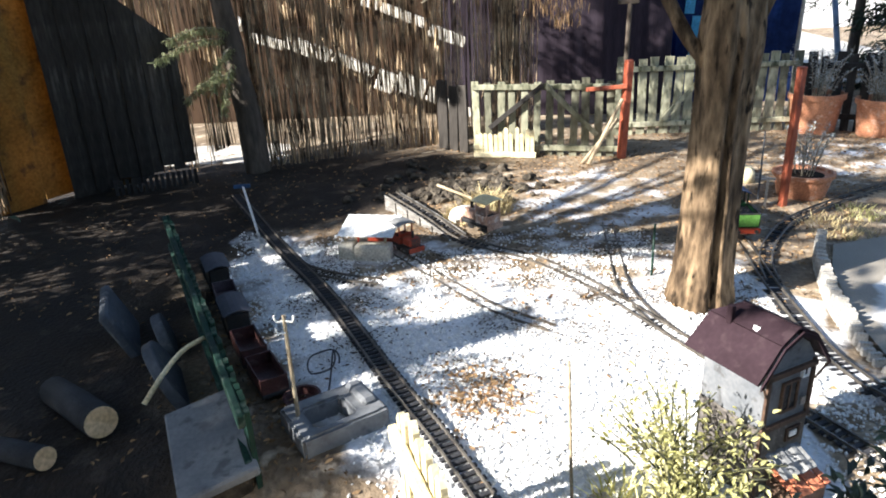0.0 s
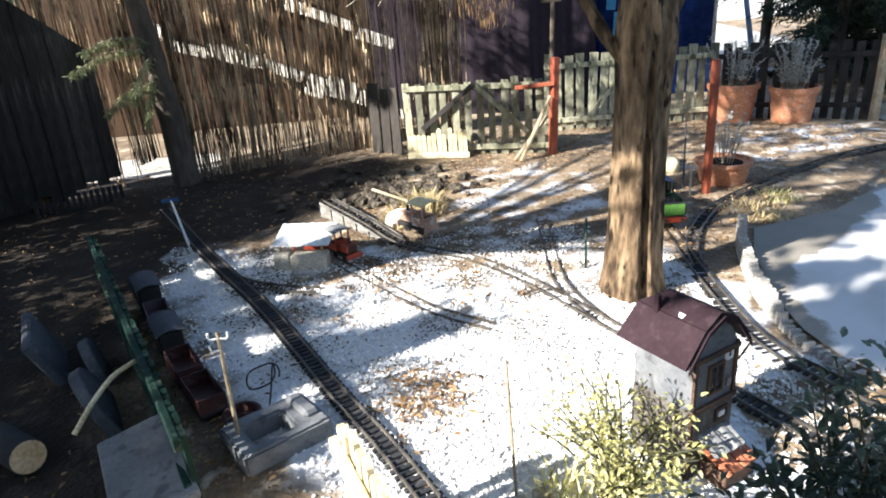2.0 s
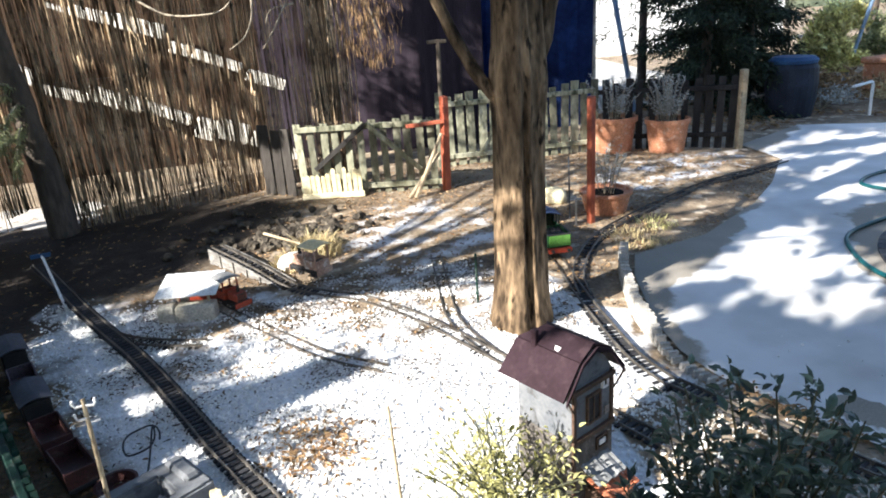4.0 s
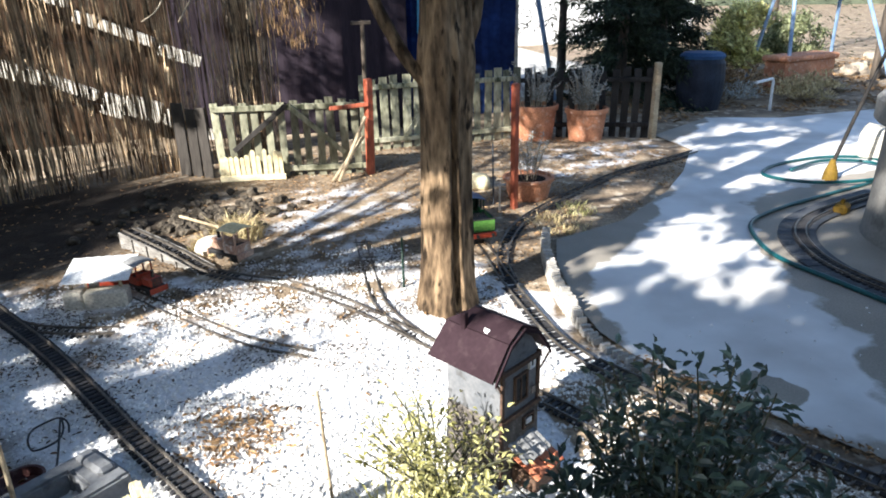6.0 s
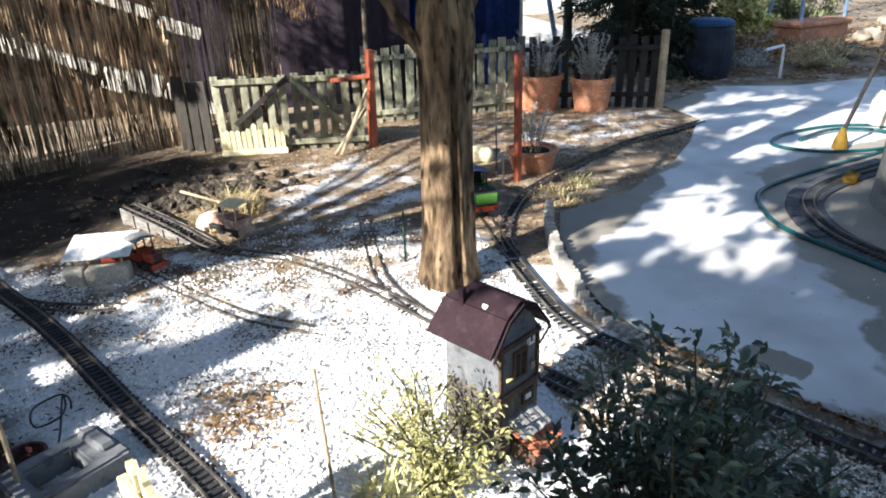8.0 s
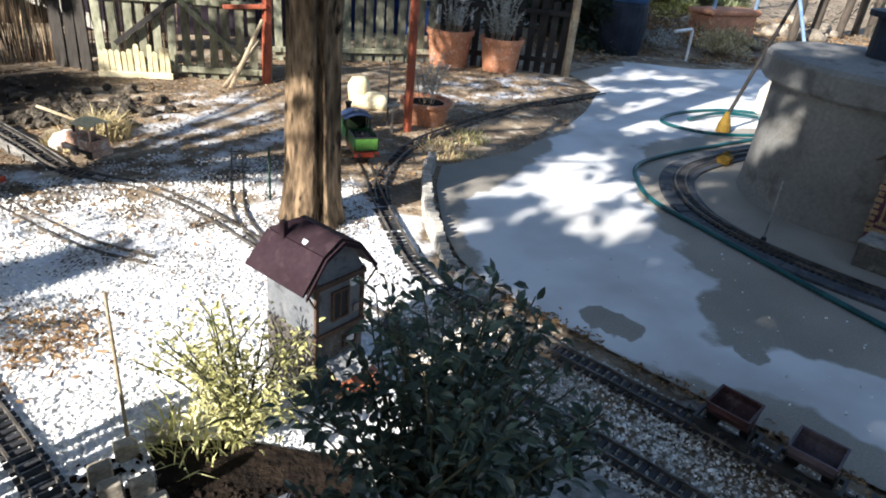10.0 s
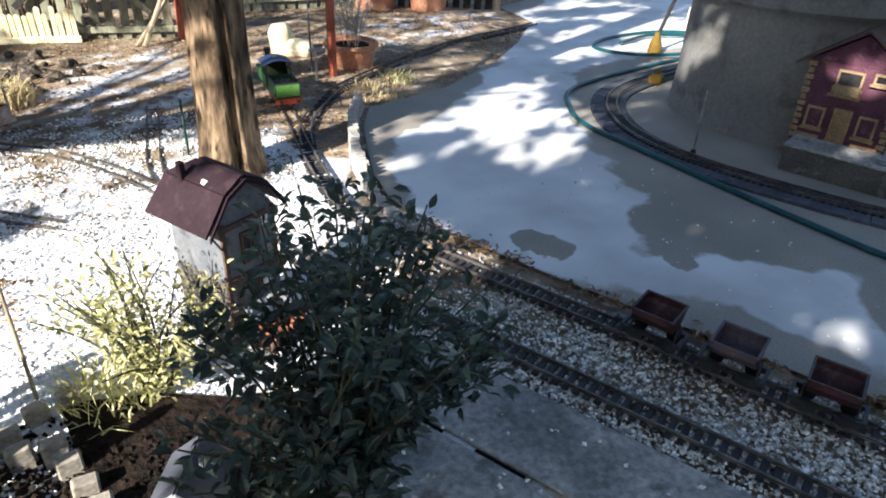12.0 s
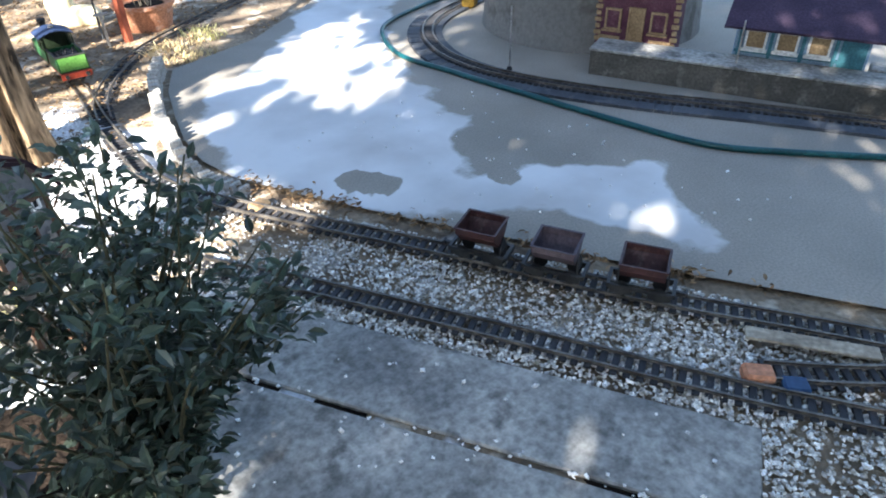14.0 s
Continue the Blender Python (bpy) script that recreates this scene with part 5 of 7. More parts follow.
post("red_post", (1.63, 3.40), 0.70, 0.036, M["red_post"], "square red-painted wooden post", (1, -1))
post("red_post", (1.02, 4.48), 0.64, 0.048, M["red_post"], "square dark red wooden post against the gate", (0, 2))
bm = bmesh.new()
rod(bm, (1.02, 4.55, -0.03), (1.05, 4.6, 1.0), 0.018, 0.016, 8)
box(bm, (0.13, 0.03, 0.025), (1.04, 4.6, 0.985), bevel=0.004)
tagged(part("pole", bm, M["conifer_bark"]), "thin dark pole with a short crosspiece", "pole")
bm = bmesh.new()
box(bm, (0.26, 0.018, 0.026), (0.90, 4.47, 0.47), (0, -4, -10), bevel=0.003)
tagged(part("board", bm, M["red_post"]), "short red board nailed to the gate", "board")
for k, (p0, p1) in enumerate((((0.78, 4.34, 0.0), (1.0, 4.44, 0.40)), ((0.74, 4.36, 0.0), (0.98, 4.45, 0.27)))):
    bm = bmesh.new()
    rod(bm, p0, p1, 0.014, 0.012, 7)
    tagged(part("stick", bm, M["old_wood"]), "pale split stick leaning on the red post", "stick", "leaning sticks")
for p, h, r, m, lab in (((0.765, 2.56), 0.22, 0.005, "green_paint", "thin dark green garden stake"), ((1.53, 3.37), 0.16, 0.007, "steel", "short steel stake with a crossbar")):
    bm = bmesh.new()
    rod(bm, (*p, -0.03), (p[0], p[1], h), r, seg=8)
    if m == "steel":
        box(bm, (0.07, 0.012, 0.012), (p[0], p[1], h - 0.01), bevel=0.002)
    tagged(part("garden_stake", bm, M[m]), lab, "stake")
bm = bmesh.new()
rod(bm, (0.275, 1.26, -0.02), (0.268, 1.325, 0.352), 0.0042, 0.0036, 8)
tagged(part("garden_stake", bm, M["old_wood"]), "thin brown upright rod in the gravel", "stake")
bm = bmesh.new()
rod(bm, (1.545, 3.50, -0.02), (1.55, 3.53, 0.36), 0.005, 0.004, 8)
tagged(part("garden_stake", bm, M["shade_grey"]), "slim dark grey metal rod by the bowl", "stake")


# ---- reed screen ----
def reed_screen(p0, p1, h, label, seed, gap=0.12, per_m=260, loose=0.55, name="reed_screen", material="reed", worn=()):
    """Many thin upright canes side by side with loose gaps, bound by wires."""
    rnd = random.Random(seed)
    a, b = Vector((*p0, 0)), Vector((*p1, 0))
    d = b - a
    L = d.length
    rz = math.degrees(math.atan2(d.y, d.x))
    th = thing(name, (a.x, a.y, -0.06), label, "reed fence", rz=rz)
    vs, fs = [], []
    x = 0.0
    while x < L:
        if rnd.random() > gap + loose * max(0.0, noise.noise((x * 7.0, seed * 1.7, 0.0)) - 0.05) * 2:
            r = rnd.uniform(0.0022, 0.0048)
            z0, z1 = rnd.uniform(0.0, 0.10), h * (rnd.uniform(0.90, 1.03) if rnd.random() > 0.35 else rnd.uniform(0.18, 0.85))
            if rnd.random() < 0.22:
                z0 = rnd.uniform(0.1, 0.6) * z1
            if worn and worn[0] < x < worn[1]:
                z0 = max(z0, 0.17 + 0.05 * noise.noise((x * 9, 0, 0)))
                z1 = max(z1, z0 + 0.3)
            elif worn and worn[2] < x < worn[0] and rnd.random() < 0.6:
                z0 = max(z0, rnd.uniform(0.04, 0.16))
            dx, y0 = rnd.gauss(0, 0.035), rnd.uniform(-0.014, 0.014)
            k = len(vs)
            for q in range(5):
                u = q / 4
                ox, oy = dx * u + rnd.gauss(0, 0.007), rnd.uniform(-0.008, 0.008)
                for g in range(4):
                    vs.append((x + ox + r * math.cos(g * 1.571 + 0.5), y0 + oy + r * math.sin(g * 1.571 + 0.5), z0 + (z1 - z0) * u))
            for q in range(4):
                for g in range(4):
                    fs.append((k + q * 4 + g, k + q * 4 + (g + 1) % 4, k + q * 4 + 4 + (g + 1) % 4, k + q * 4 + 4 + g))
        if rnd.random() < 0.30 and not (worn and worn[2] < x < worn[1]):
            # loose strips of sheath hanging off the canes
            k, z, w = len(vs), rnd.uniform(0.1, h * 0.95), rnd.uniform(0.002, 0.006)
            hh, ox = rnd.uniform(0.05, 0.22), rnd.gauss(0, 0.02)
            y0 = -rnd.uniform(0.008, 0.030)
            vs += [(x - w, y0, z), (x + w, y0 - 0.004, z), (x + ox + w * 0.4, y0 - rnd.uniform(0, 0.02), z - hh), (x + ox - w * 0.4, y0 - 0.004, z - hh)]
            fs.append((k, k + 1, k + 2, k + 3))
        x += 1.0 / per_m * rnd.uniform(0.5, 2.1)
    tagged(raw("cane", vs, fs, M[material], th), kind="stuff")
    for z in (0.15, 0.45, 0.75, 1.05, 1.35):
        if z < h:
            bm = bmesh.new()
            rod(bm, (0, 0, z * h / 1.5), (L, 0, z * h / 1.5), 0.0012, seg=5)
            part("wire", bm, M["steel"], th)
    return th


reed_screen((-2.95, 4.33), (-1.50, 4.80), 1.95, "tall pale reed screen behind the dark panel, broken at its foot", 51, 0.20, 330, loose=0.8, worn=(1.14, 1.42, 0.3))
reed_screen((-1.50, 4.74), (-0.20, 5.14), 1.95, "tall brown reed screen with worn gaps", 52, 0.12, 430, loose=0.42)
reed_screen((-0.20, 5.20), (0.50, 5.45), 1.7, "brown reed screen behind the gate", 53, 0.14, 360)
reed_screen((-2.55, 1.0), (-2.62, 3.35), 1.42, "low reed screen along the side of the garden", 54, 0.30, 160)
reed_screen((-2.70, 3.30), (-2.86, 3.86), 1.85, "ochre-brown reed mat at the corner", 55, 0.10, 300, material="reed")
ochre = thing("ochre_board", (-2.90, 3.72, -0.06), "tall ochre matting panels standing in the fence line", "panel", rz=62)
for k, (h, g) in enumerate(((1.31, 0.0), (1.29, 0.008))):
    ob = new("plank", plank_mesh(0.33, h, 0.016, M["yellow_board"]))
    ob.parent = ochre
    ob.matrix_basis = pose(0.17 + k * 0.34, g, 0.03 * k, 0, 2 - 3 * k, 0)
ob = new("plank", plank_mesh(0.33, 1.27, 0.016, M["yellow_board"]))
ob.parent = ochre
ob.matrix_basis = pose(0.700, -0.100, 0.02, 0, -1, -30)
dark = thing("dark_screen", (-2.60, 4.10, -0.06), "tall charcoal screen of upright strips in deep shade", "screen", rz=32)
rnd = random.Random(57)
for k in range(11):
    up = 0.0 if k < 3 else rnd.choice((0.03, 0.06, 0.09, 0.13))
    h0, h1 = (1.34, 1.34) if k < 5 else (1.34 - 0.065 * (k - 5), 1.34 - 0.065 * (k - 4))
    bm = bmesh.new()
    panel(bm, [(0.0, 0, up), (0.0765, 0, up), (0.0765, 0, h1), (0.0, 0, h0)], 0.016)
    ob = part("plank", bm, M["charcoal"], dark)
    ob.matrix_basis = pose(k * 0.0715, 0.018 * (k % 2), 0)
for z in (0.30, 0.80):
    bm = bmesh.new()
    box(bm, (0.78, 0.02, 0.05), (0.39, 0.046, z), bevel=0.003)
    part("rail", bm, M["dark_plank"], dark)
bm = bmesh.new()
prism(bm, [(-4.2, 4.9), (-1.6, 4.9), (-0.4, 5.6), (-0.6, 9.0), (-5.0, 9.0)], -0.07, -0.05)
tagged(part("yard", bm, M["kerb"]), "pale sunlit ground beyond the reed screens", "yard", kind="structure")
# brown backing added so the pale bands show between the reeds
bm = bmesh.new()
box(bm, (3.6, 0.2, 2.3), (-1.5, 6.62, 1.1), (0, 0, 3))
tagged(part("wall_backing", bm, M["dark_board"]), "brown boarded wall added behind the reed screen", "wall", kind="structure")
# sloping pale blocks added in place of sunlit bands on the reeds
rs = random.Random(58)
for x0, z0, x1, z1, w in ((-2.6, 1.00, -0.2, 0.06, 0.17), (-2.0, 1.50, -0.15, 0.62, 0.09)):
    par = thing("sun_band", (x0, 6.34, 0), "pale sloping blocks standing in for sun bands on the reeds", "parapet", "stair parapets")
    x = x0
    while x < x1:
        step = rs.uniform(0.10, 0.42)
        z = z0 + (z1 - z0) * (x - x0) / (x1 - x0) + rs.gauss(0, 0.03)
        hh = w * rs.uniform(0.35, 1.30)
        if rs.random() > 0.18:
            bm = bmesh.new()
            box(bm, (step, 0.12, hh), (x + step / 2 - x0, rs.uniform(-0.01, 0.01), z), (0, rs.uniform(17, 27), 0), bevel=0.008)
            part("stone", bm, M["rock_and_sun"], par)
        x += step * 1.01
low = thing("low_fence", (-2.38, 4.16, -0.08), "row of short slats with light coming through", "fence", rz=32)
slat = plank_mesh(0.022, 0.13, 0.01, M["dark_plank"])
for k in range(15):
    ob = new("slat", slat)
    ob.parent = low
    ob.matrix_basis = pose(0.03 + k * 0.036, -0.07, 0)

# ---- conifer in front of the screen ----
con = thing("conifer", (-1.56, 4.66, -0.08), "slim dark conifer trunk with a few drooping green sprays", "tree")
bm = bmesh.new()
pts = [(0.02, 0, -0.03), (0.01, 0, 0.3), (-0.02, 0, 0.7), (-0.07, 0.02, 1.2), (-0.12, 0.02, 1.9), (-0.15, 0, 2.8)]
tube(bm, curve(pts, 0.1), [0.098 - 0.0026 * i for i in range(29)][:len(curve(pts, 0.1))], 12, 0.08, random.Random(2))
part("trunk", bm, M["conifer_bark"], con, smooth=True)
rnd = random.Random(61)


def spray(parent, start, tip, n, seed, material="needles"):
    """A drooping twig with short side needles."""
    rnd = random.Random(seed)
    a, b = Vector(start), Vector(tip)
    mid = a.lerp(b, 0.5) + Vector((0, 0, 0.05))
    line = curve([tuple(a), tuple(mid), tuple(b)], 0.02)
    bm = bmesh.new()
    tube(bm, line, [0.006 - 0.0045 * i / len(line) for i in range(len(line))], 5)
    lim = part("branch", bm, M["twig"], parent)
    spots = []
    for _ in range(n):
        p = rnd.choice(line[2:])
        spots.append((p + Vector((rnd.uniform(-0.015, 0.015), rnd.uniform(-0.015, 0.015), rnd.uniform(-0.03, 0.01))), (rnd.uniform(-1, 1), rnd.uniform(-1, 1), rnd.uniform(-1.2, 0.2))))
    tagged(leaves("needles", spots, 0.045, 0.007, M[material], rnd, lim), kind="stuff")


for k, (s, t) in enumerate((((-0.03, 0, 0.95), (-0.41, -0.36, 0.86)), ((-0.02, 0, 0.92), (-0.10, -0.30, 0.66)), ((-0.02, 0, 0.72), (-0.28, -0.34, 0.60)), ((-0.02, 0, 1.0), (-0.34, -0.34, 0.97)), ((-0.03, 0, 0.82), (-0.06, -0.28, 0.50)))):
    spray(con, s, t, 420, 70 + k)

# crown of the conifer
crown(con, [(0.1 * math.cos(k), 0.1 * math.sin(k), 1.9 + 0.3 * k, 0.55 - 0.05 * k, 0.55 - 0.05 * k, 0.3) for k in range(6)], 600, 0.08, 0.02, M["dark_needles"], 62)

# ---- pots ----
def pot(p, r, h, label, plant, seed, taper=0.78):
    th = thing("plant_pot", (*p, -0.01), label, "plant pot", "terracotta pots")
    bm = bmesh.new()
    lathe(bm, [(r * taper, 0), (r * (taper + 0.1), h * 0.5), (r * 0.94, h * 0.86), (r * 1.02, h * 0.86), (r * 1.03, h), (r * 0.92, h), (r * 0.9, h * 0.88), (r * 0.3, h * 0.87), (0.002, h * 0.87)], seg=30)
    part("pot", bm, M["terracotta"], th, smooth=False)
    bm = bmesh.new()
    lathe(bm, [(r * 0.89, h * 0.84), (r * 0.5, h * 0.91), (0.002, h * 0.92)], seg=18)
    part("soil", bm, M["soil"], th)
    if plant:
        rnd = random.Random(seed)
        spots, n = [], plant
        for s in range(n):
            g, q = rnd.uniform(0, 6.28), rnd.uniform(0.2, 1.0)
            a = Vector((q * 0.5 * r * math.cos(g), q * 0.5 * r * math.sin(g), h * 0.9))
            b = Vector((q * 1.35 * r * math.cos(g), q * 1.35 * r * math.sin(g), h + rnd.uniform(0.14, 0.34)))
            line = curve([tuple(a), tuple(a.lerp(b, 0.5) + Vector((0, 0, 0.04))), tuple(b)], 0.02)
            bm = bmesh.new()
            tube(bm, line, 0.0026, 4)
            part("stem", bm, M["twig"], th)
            for p2 in line[3:]:
                for _ in range(4):
                    spots.append((p2, (rnd.uniform(-1, 1), rnd.uniform(-1, 1), rnd.uniform(0, 1.2))))
        tagged(leaves("foliage", spots, 0.030, 0.007, M["grey_leaf"], rnd, th), kind="stuff")


pot((1.80, 3.58), 0.150, 0.135, "low terracotta bowl with a few bare stems", 12, 81)
pot((2.56, 5.14), 0.19, 0.285, "large terracotta pot with grey shrub", 26, 82)
pot((2.92, 4.92), 0.172, 0.265, "terracotta pot with silvery grey shrub", 34, 83)

# pale boot-shaped stone beside the tree
bm = bmesh.new()
box(bm, (0.17, 0.10, 0.075), (0.03, 0, 0.032), (0, 6, 0), bevel=0.022)
box(bm, (0.10, 0.09, 0.12), (-0.03, 0, 0.060), (0, -8, 0), bevel=0.020)
for v in bm.verts:
    v.co *= 1 + 0.10 * noise.noise(v.co * 22)
ob = part("pale_stone", bm, M["cream"], smooth=True)
ob.matrix_basis = pose(1.53, 3.92, -0.01, 0, 0, -25) @ Matrix.Diagonal((1.25, 1.3, 1.45, 1))
tagged(ob, "pale cream boot-shaped stone by the trunk", "stone")

# ---- rock pile and dry grass ----
rnd = random.Random(91)
for k in range(110):
    x, y = rnd.gauss(-0.10, 0.24), rnd.gauss(3.88, 0.20)
    if y < 3.5 or edge_distance(x, y, GRAVEL) > -0.05:
        continue
    bm = bmesh.new()
    bmesh.ops.create_icosphere(bm, subdivisions=2, radius=rnd.uniform(0.014, 0.044))
    o = Vector((rnd.uniform(0, 9), rnd.uniform(0, 9), 0))
    for v in bm.verts:
        v.co *= 1 + 0.75 * noise.noise(v.co * 30 + o)
        v.co.z *= 0.75
    ob = part("rock", bm, M["rock"])
    ob.matrix_basis = pose(x, y, lie(x, y) + 0.012, 0, 0, rnd.uniform(0, 360))
    tagged(ob, "rough dark brown rock in the rubble heap", "rock", "rubble heap")


def tuft(name, at, n, h, spread, material, label, seed, cat="grass"):
    rnd = random.Random(seed)
    vs, fs = [], []
    for _ in range(n):
        g, r = rnd.uniform(0, 6.28), spread * math.sqrt(rnd.random())
        x, y = at[0] + r * math.cos(g), at[1] + r * math.sin(g)
        lean = Vector((rnd.gauss(0, 0.4), rnd.gauss(0, 0.4), 1)) * h * rnd.uniform(0.5, 1.1)
        w = Vector((math.cos(g + 1), math.sin(g + 1), 0)) * rnd.uniform(0.0015, 0.003)
        b = Vector((x, y, lie(x, y) - 0.005))
        k = len(vs)
        m = b + lean * 0.6
        t = b + lean + Vector((lean.x, lean.y, -0.25 * lean.z)) * 0.5
        vs += [tuple(b - w), tuple(b + w), tuple(m - w), tuple(m + w), tuple(t)]
        fs += [(k, k + 1, k + 3, k + 2), (k + 2, k + 3, k + 4)]
    return tagged(raw(name, vs, fs, M[material]), label, cat, kind="stuff")


tuft("dry_grass", (0.12, 3.45), 420, 0.13, 0.12, "dry_grass", "tuft of straw-coloured dry grass", 92)
tuft("dry_grass", (-0.02, 3.30), 200, 0.09, 0.10, "dry_grass", "small tuft of dry grass by the engine", 93)
tuft("dry_grass", (1.75, 3.05), 260, 0.05, 0.16, "dry_grass", "short dry grass beside the curve", 94)
tuft("dry_grass", (1.95, 3.25), 160, 0.045, 0.12, "leaf_light", "short green weeds beside the curve", 95)
tuft("dry_grass", (0.42, 1.22), 130, 0.10, 0.10, "leaf_light", "thin green blades round the bush", 96)

# ---- the round well with its cap ----
WC = (3.48, 2.05)
well = thing("well", (*WC, 0), "round rendered stone well with a thick projecting cap", "well")
bm = bmesh.new()
lathe(bm, [(0.545, -0.03), (0.535, 0.04), (0.525, 0.18), (0.52, 0.54), (0.30, 0.54)], seg=64)
part("wall", bm, M["cement"], well, smooth=False)
bm = bmesh.new()
lathe(bm, [(0.42, 0.538), (0.565, 0.545), (0.58, 0.56), (0.58, 0.65), (0.565, 0.67), (0.25, 0.69), (0.002, 0.69)], seg=64)
part("cap", bm, M["cement"], well)
bm = bmesh.new()
lathe(bm, [(0.15, 0.69), (0.15, 0.86), (0.19, 0.86), (0.19, 0.885), (0.10, 0.90), (0.002, 0.90)], (-0.02, 0.02, 0), seg=28)
part("pump", bm, M["barrel"], well, "dark round pump housing")

# ---- platform with model buildings ----
PF0, PF1 = Vector((2.865, 1.56)), Vector((3.36, 0.30))
pa = (PF1 - PF0).normalized()
pn = Vector((-pa.y, pa.x))
plat = thing("model_platform", (PF0.x, PF0.y, 0), "low grey concrete station platform with a pale top", "model platform", rz=math.degrees(math.atan2(pa.y, pa.x)))
bm = bmesh.new()
L = (PF1 - PF0).length
box(bm, (L, 0.14, 0.105), (L / 2, 0.07, 0.045), bevel=0.004)
part("base", bm, M["platform_face"], plat)
bm = bmesh.new()
box(bm, (L + 0.01, 0.15, 0.012), (L / 2, 0.07, 0.104), bevel=0.003)
part("coping", bm, M["slab"], plat)


def facade(name, s, w, h, wall, label, depth=0.12):
    """A model building behind the platform; local x along it, y away."""
    p = PF0 + pa * s + pn * 0.155
    th = thing(name, (p.x, p.y, -0.01), label, "model house", "model buildings at the well", rz=math.degrees(math.atan2(pa.y, pa.x)))
    bm = bmesh.new()
    box(bm, (w, depth, h), (w / 2, depth / 2, h / 2), bevel=0.003)
    part("wall", bm, wall, th)
    return th


def opening(th, x, z, w, h, frame_m, pane_m, name="window", t=0.008):
    bm = bmesh.new()
    box(bm, (w, 0.006, h), (x, -0.001, z))
    win = part(name, bm, pane_m, th)
    bm = bmesh.new()
    for s in (-1, 1):
        box(bm, (t, 0.012, h + 2 * t), (x + s * (w + t) / 2, -0.006, z))
        box(bm, (w, 0.012, t), (x, -0.006, z + s * (h + t) / 2))
    part("frame", bm, frame_m, win)
    bm = bmesh.new()
    box(bm, (w + 0.03, 0.02, 0.008), (x, -0.010, z - h / 2 - 0.010))
    part("sill", bm, frame_m, win)
    return win


plum = facade("model_house", -0.03, 0.33, 0.42, M["purple"], "plum-coloured model house with tan trim and gable")
bm = bmesh.new()
panel(bm, [(0, 0.0, 0.42), (0.33, 0.0, 0.42), (0.165, 0.0, 0.53)], 0.12)
part("gable", bm, M["purple"], plum)
bm = bmesh.new()
panel(bm, [(-0.045, -0.03, 0.395), (0.165, -0.03, 0.545), (0.165, 0.14, 0.545), (-0.045, 0.14, 0.395)][::-1], 0.008)
panel(bm, [(0.375, -0.03, 0.395), (0.165, -0.03, 0.545), (0.165, 0.14, 0.545), (0.375, 0.14, 0.395)], 0.008)
part("roof", bm, M["brown_trim"], plum)
opening(plum, 0.07, 0.20, 0.05, 0.07, M["tan"], M["purple"])
opening(plum, 0.255, 0.20, 0.05, 0.07, M["tan"], M["purple"])
opening(plum, 0.165, 0.185, 0.05, 0.12, M["tan"], M["tan"], "door")
opening(plum, 0.15, 0.365, 0.075, 0.05, M["tan"], M["dark_glass"])
opening(plum, 0.255, 0.385, 0.04, 0.025, M["tan"], M["dark_glass"])
bm = bmesh.new()
box(bm, (0.095, 0.03, 0.035), (0.15, -0.018, 0.325), bevel=0.003)
box(bm, (0.11, 0.04, 0.008), (0.15, -0.020, 0.305))
part("balcony", bm, M["tan"], plum)
for x in (0.008, 0.322):
    for k in range(12):
        bm = bmesh.new()
        box(bm, (0.030 if k % 2 else 0.020, 0.008, 0.018), (x, -0.003, 0.115 + k * 0.026), bevel=0.002)
        part("quoin", bm, M["tan"], plum)
bm = bmesh.new()
box(bm, (0.09, 0.012, 0.022), (0.06, -0.005, 0.12), bevel=0.002)
part("plinth", bm, M["tan"], plum)
bm = bmesh.new()
box(bm, (0.09, 0.012, 0.022), (0.27, -0.005, 0.12), bevel=0.002)
part("plinth", bm, M["tan"], plum)

stn = facade("model_station", 0.52, 0.46, 0.262, M["station_blue"], "pale blue model station with a plum canopy roof")
bm = bmesh.new()
panel(bm, [(-0.04, -0.085, 0.245), (0.50, -0.085, 0.245), (0.50, 0.15, 0.34), (-0.04, 0.15, 0.34)], 0.010)
part("roof", bm, M["plum_roof"], stn)
for x in (0.075, 0.185, 0.295):
    w = opening(stn, x, 0.185, 0.062, 0.062, M["white"], M["tan"])
bm = bmesh.new()
box(bm, (0.36, 0.014, 0.010), (0.185, -0.006, 0.138))
for x in (0.02, 0.13, 0.24, 0.35):
    box(bm, (0.012, 0.016, 0.12), (x, -0.006, 0.175))
part("trim", bm, M["teal"], stn)
bm = bmesh.new()
box(bm, (0.085, 0.008, 0.125), (0.408, -0.002, 0.165))
part("door", bm, M["teal"], stn)
bm = bmesh.new()
box(bm, (0.30, 0.10, 0.05), (1.15, 0.05, 0.10), bevel=0.004)
ob = part("step_block", bm, M["slab"], None)
ob.matrix_basis = pose(PF0.x + pn.x * 0.15, PF0.y + pn.y * 0.15, -0.01, 0, 0, math.degrees(math.atan2(pa.y, pa.x)))
tagged(ob, "low pale block beside the model station", "block")

# slim lamp poles along the ring
for p in ((2.645, 1.80), (3.10, 1.06)):
    th = thing("model_lamp_post", (*p, 0.0), "slim grey model lamp post", "lamp post", "model lamp posts")
    bm = bmesh.new()
    rod(bm, (0, 0, -0.02), (0, 0, 0.27), 0.0045, 0.0035, 8)
    part("pole", bm, M["steel"], th)
    bm = bmesh.new()
    lathe(bm, [(0.012, 0), (0.011, 0.02), (0.006, 0.026)], (0, 0, 0), 10)
    part("foot", bm, M["black"], th)

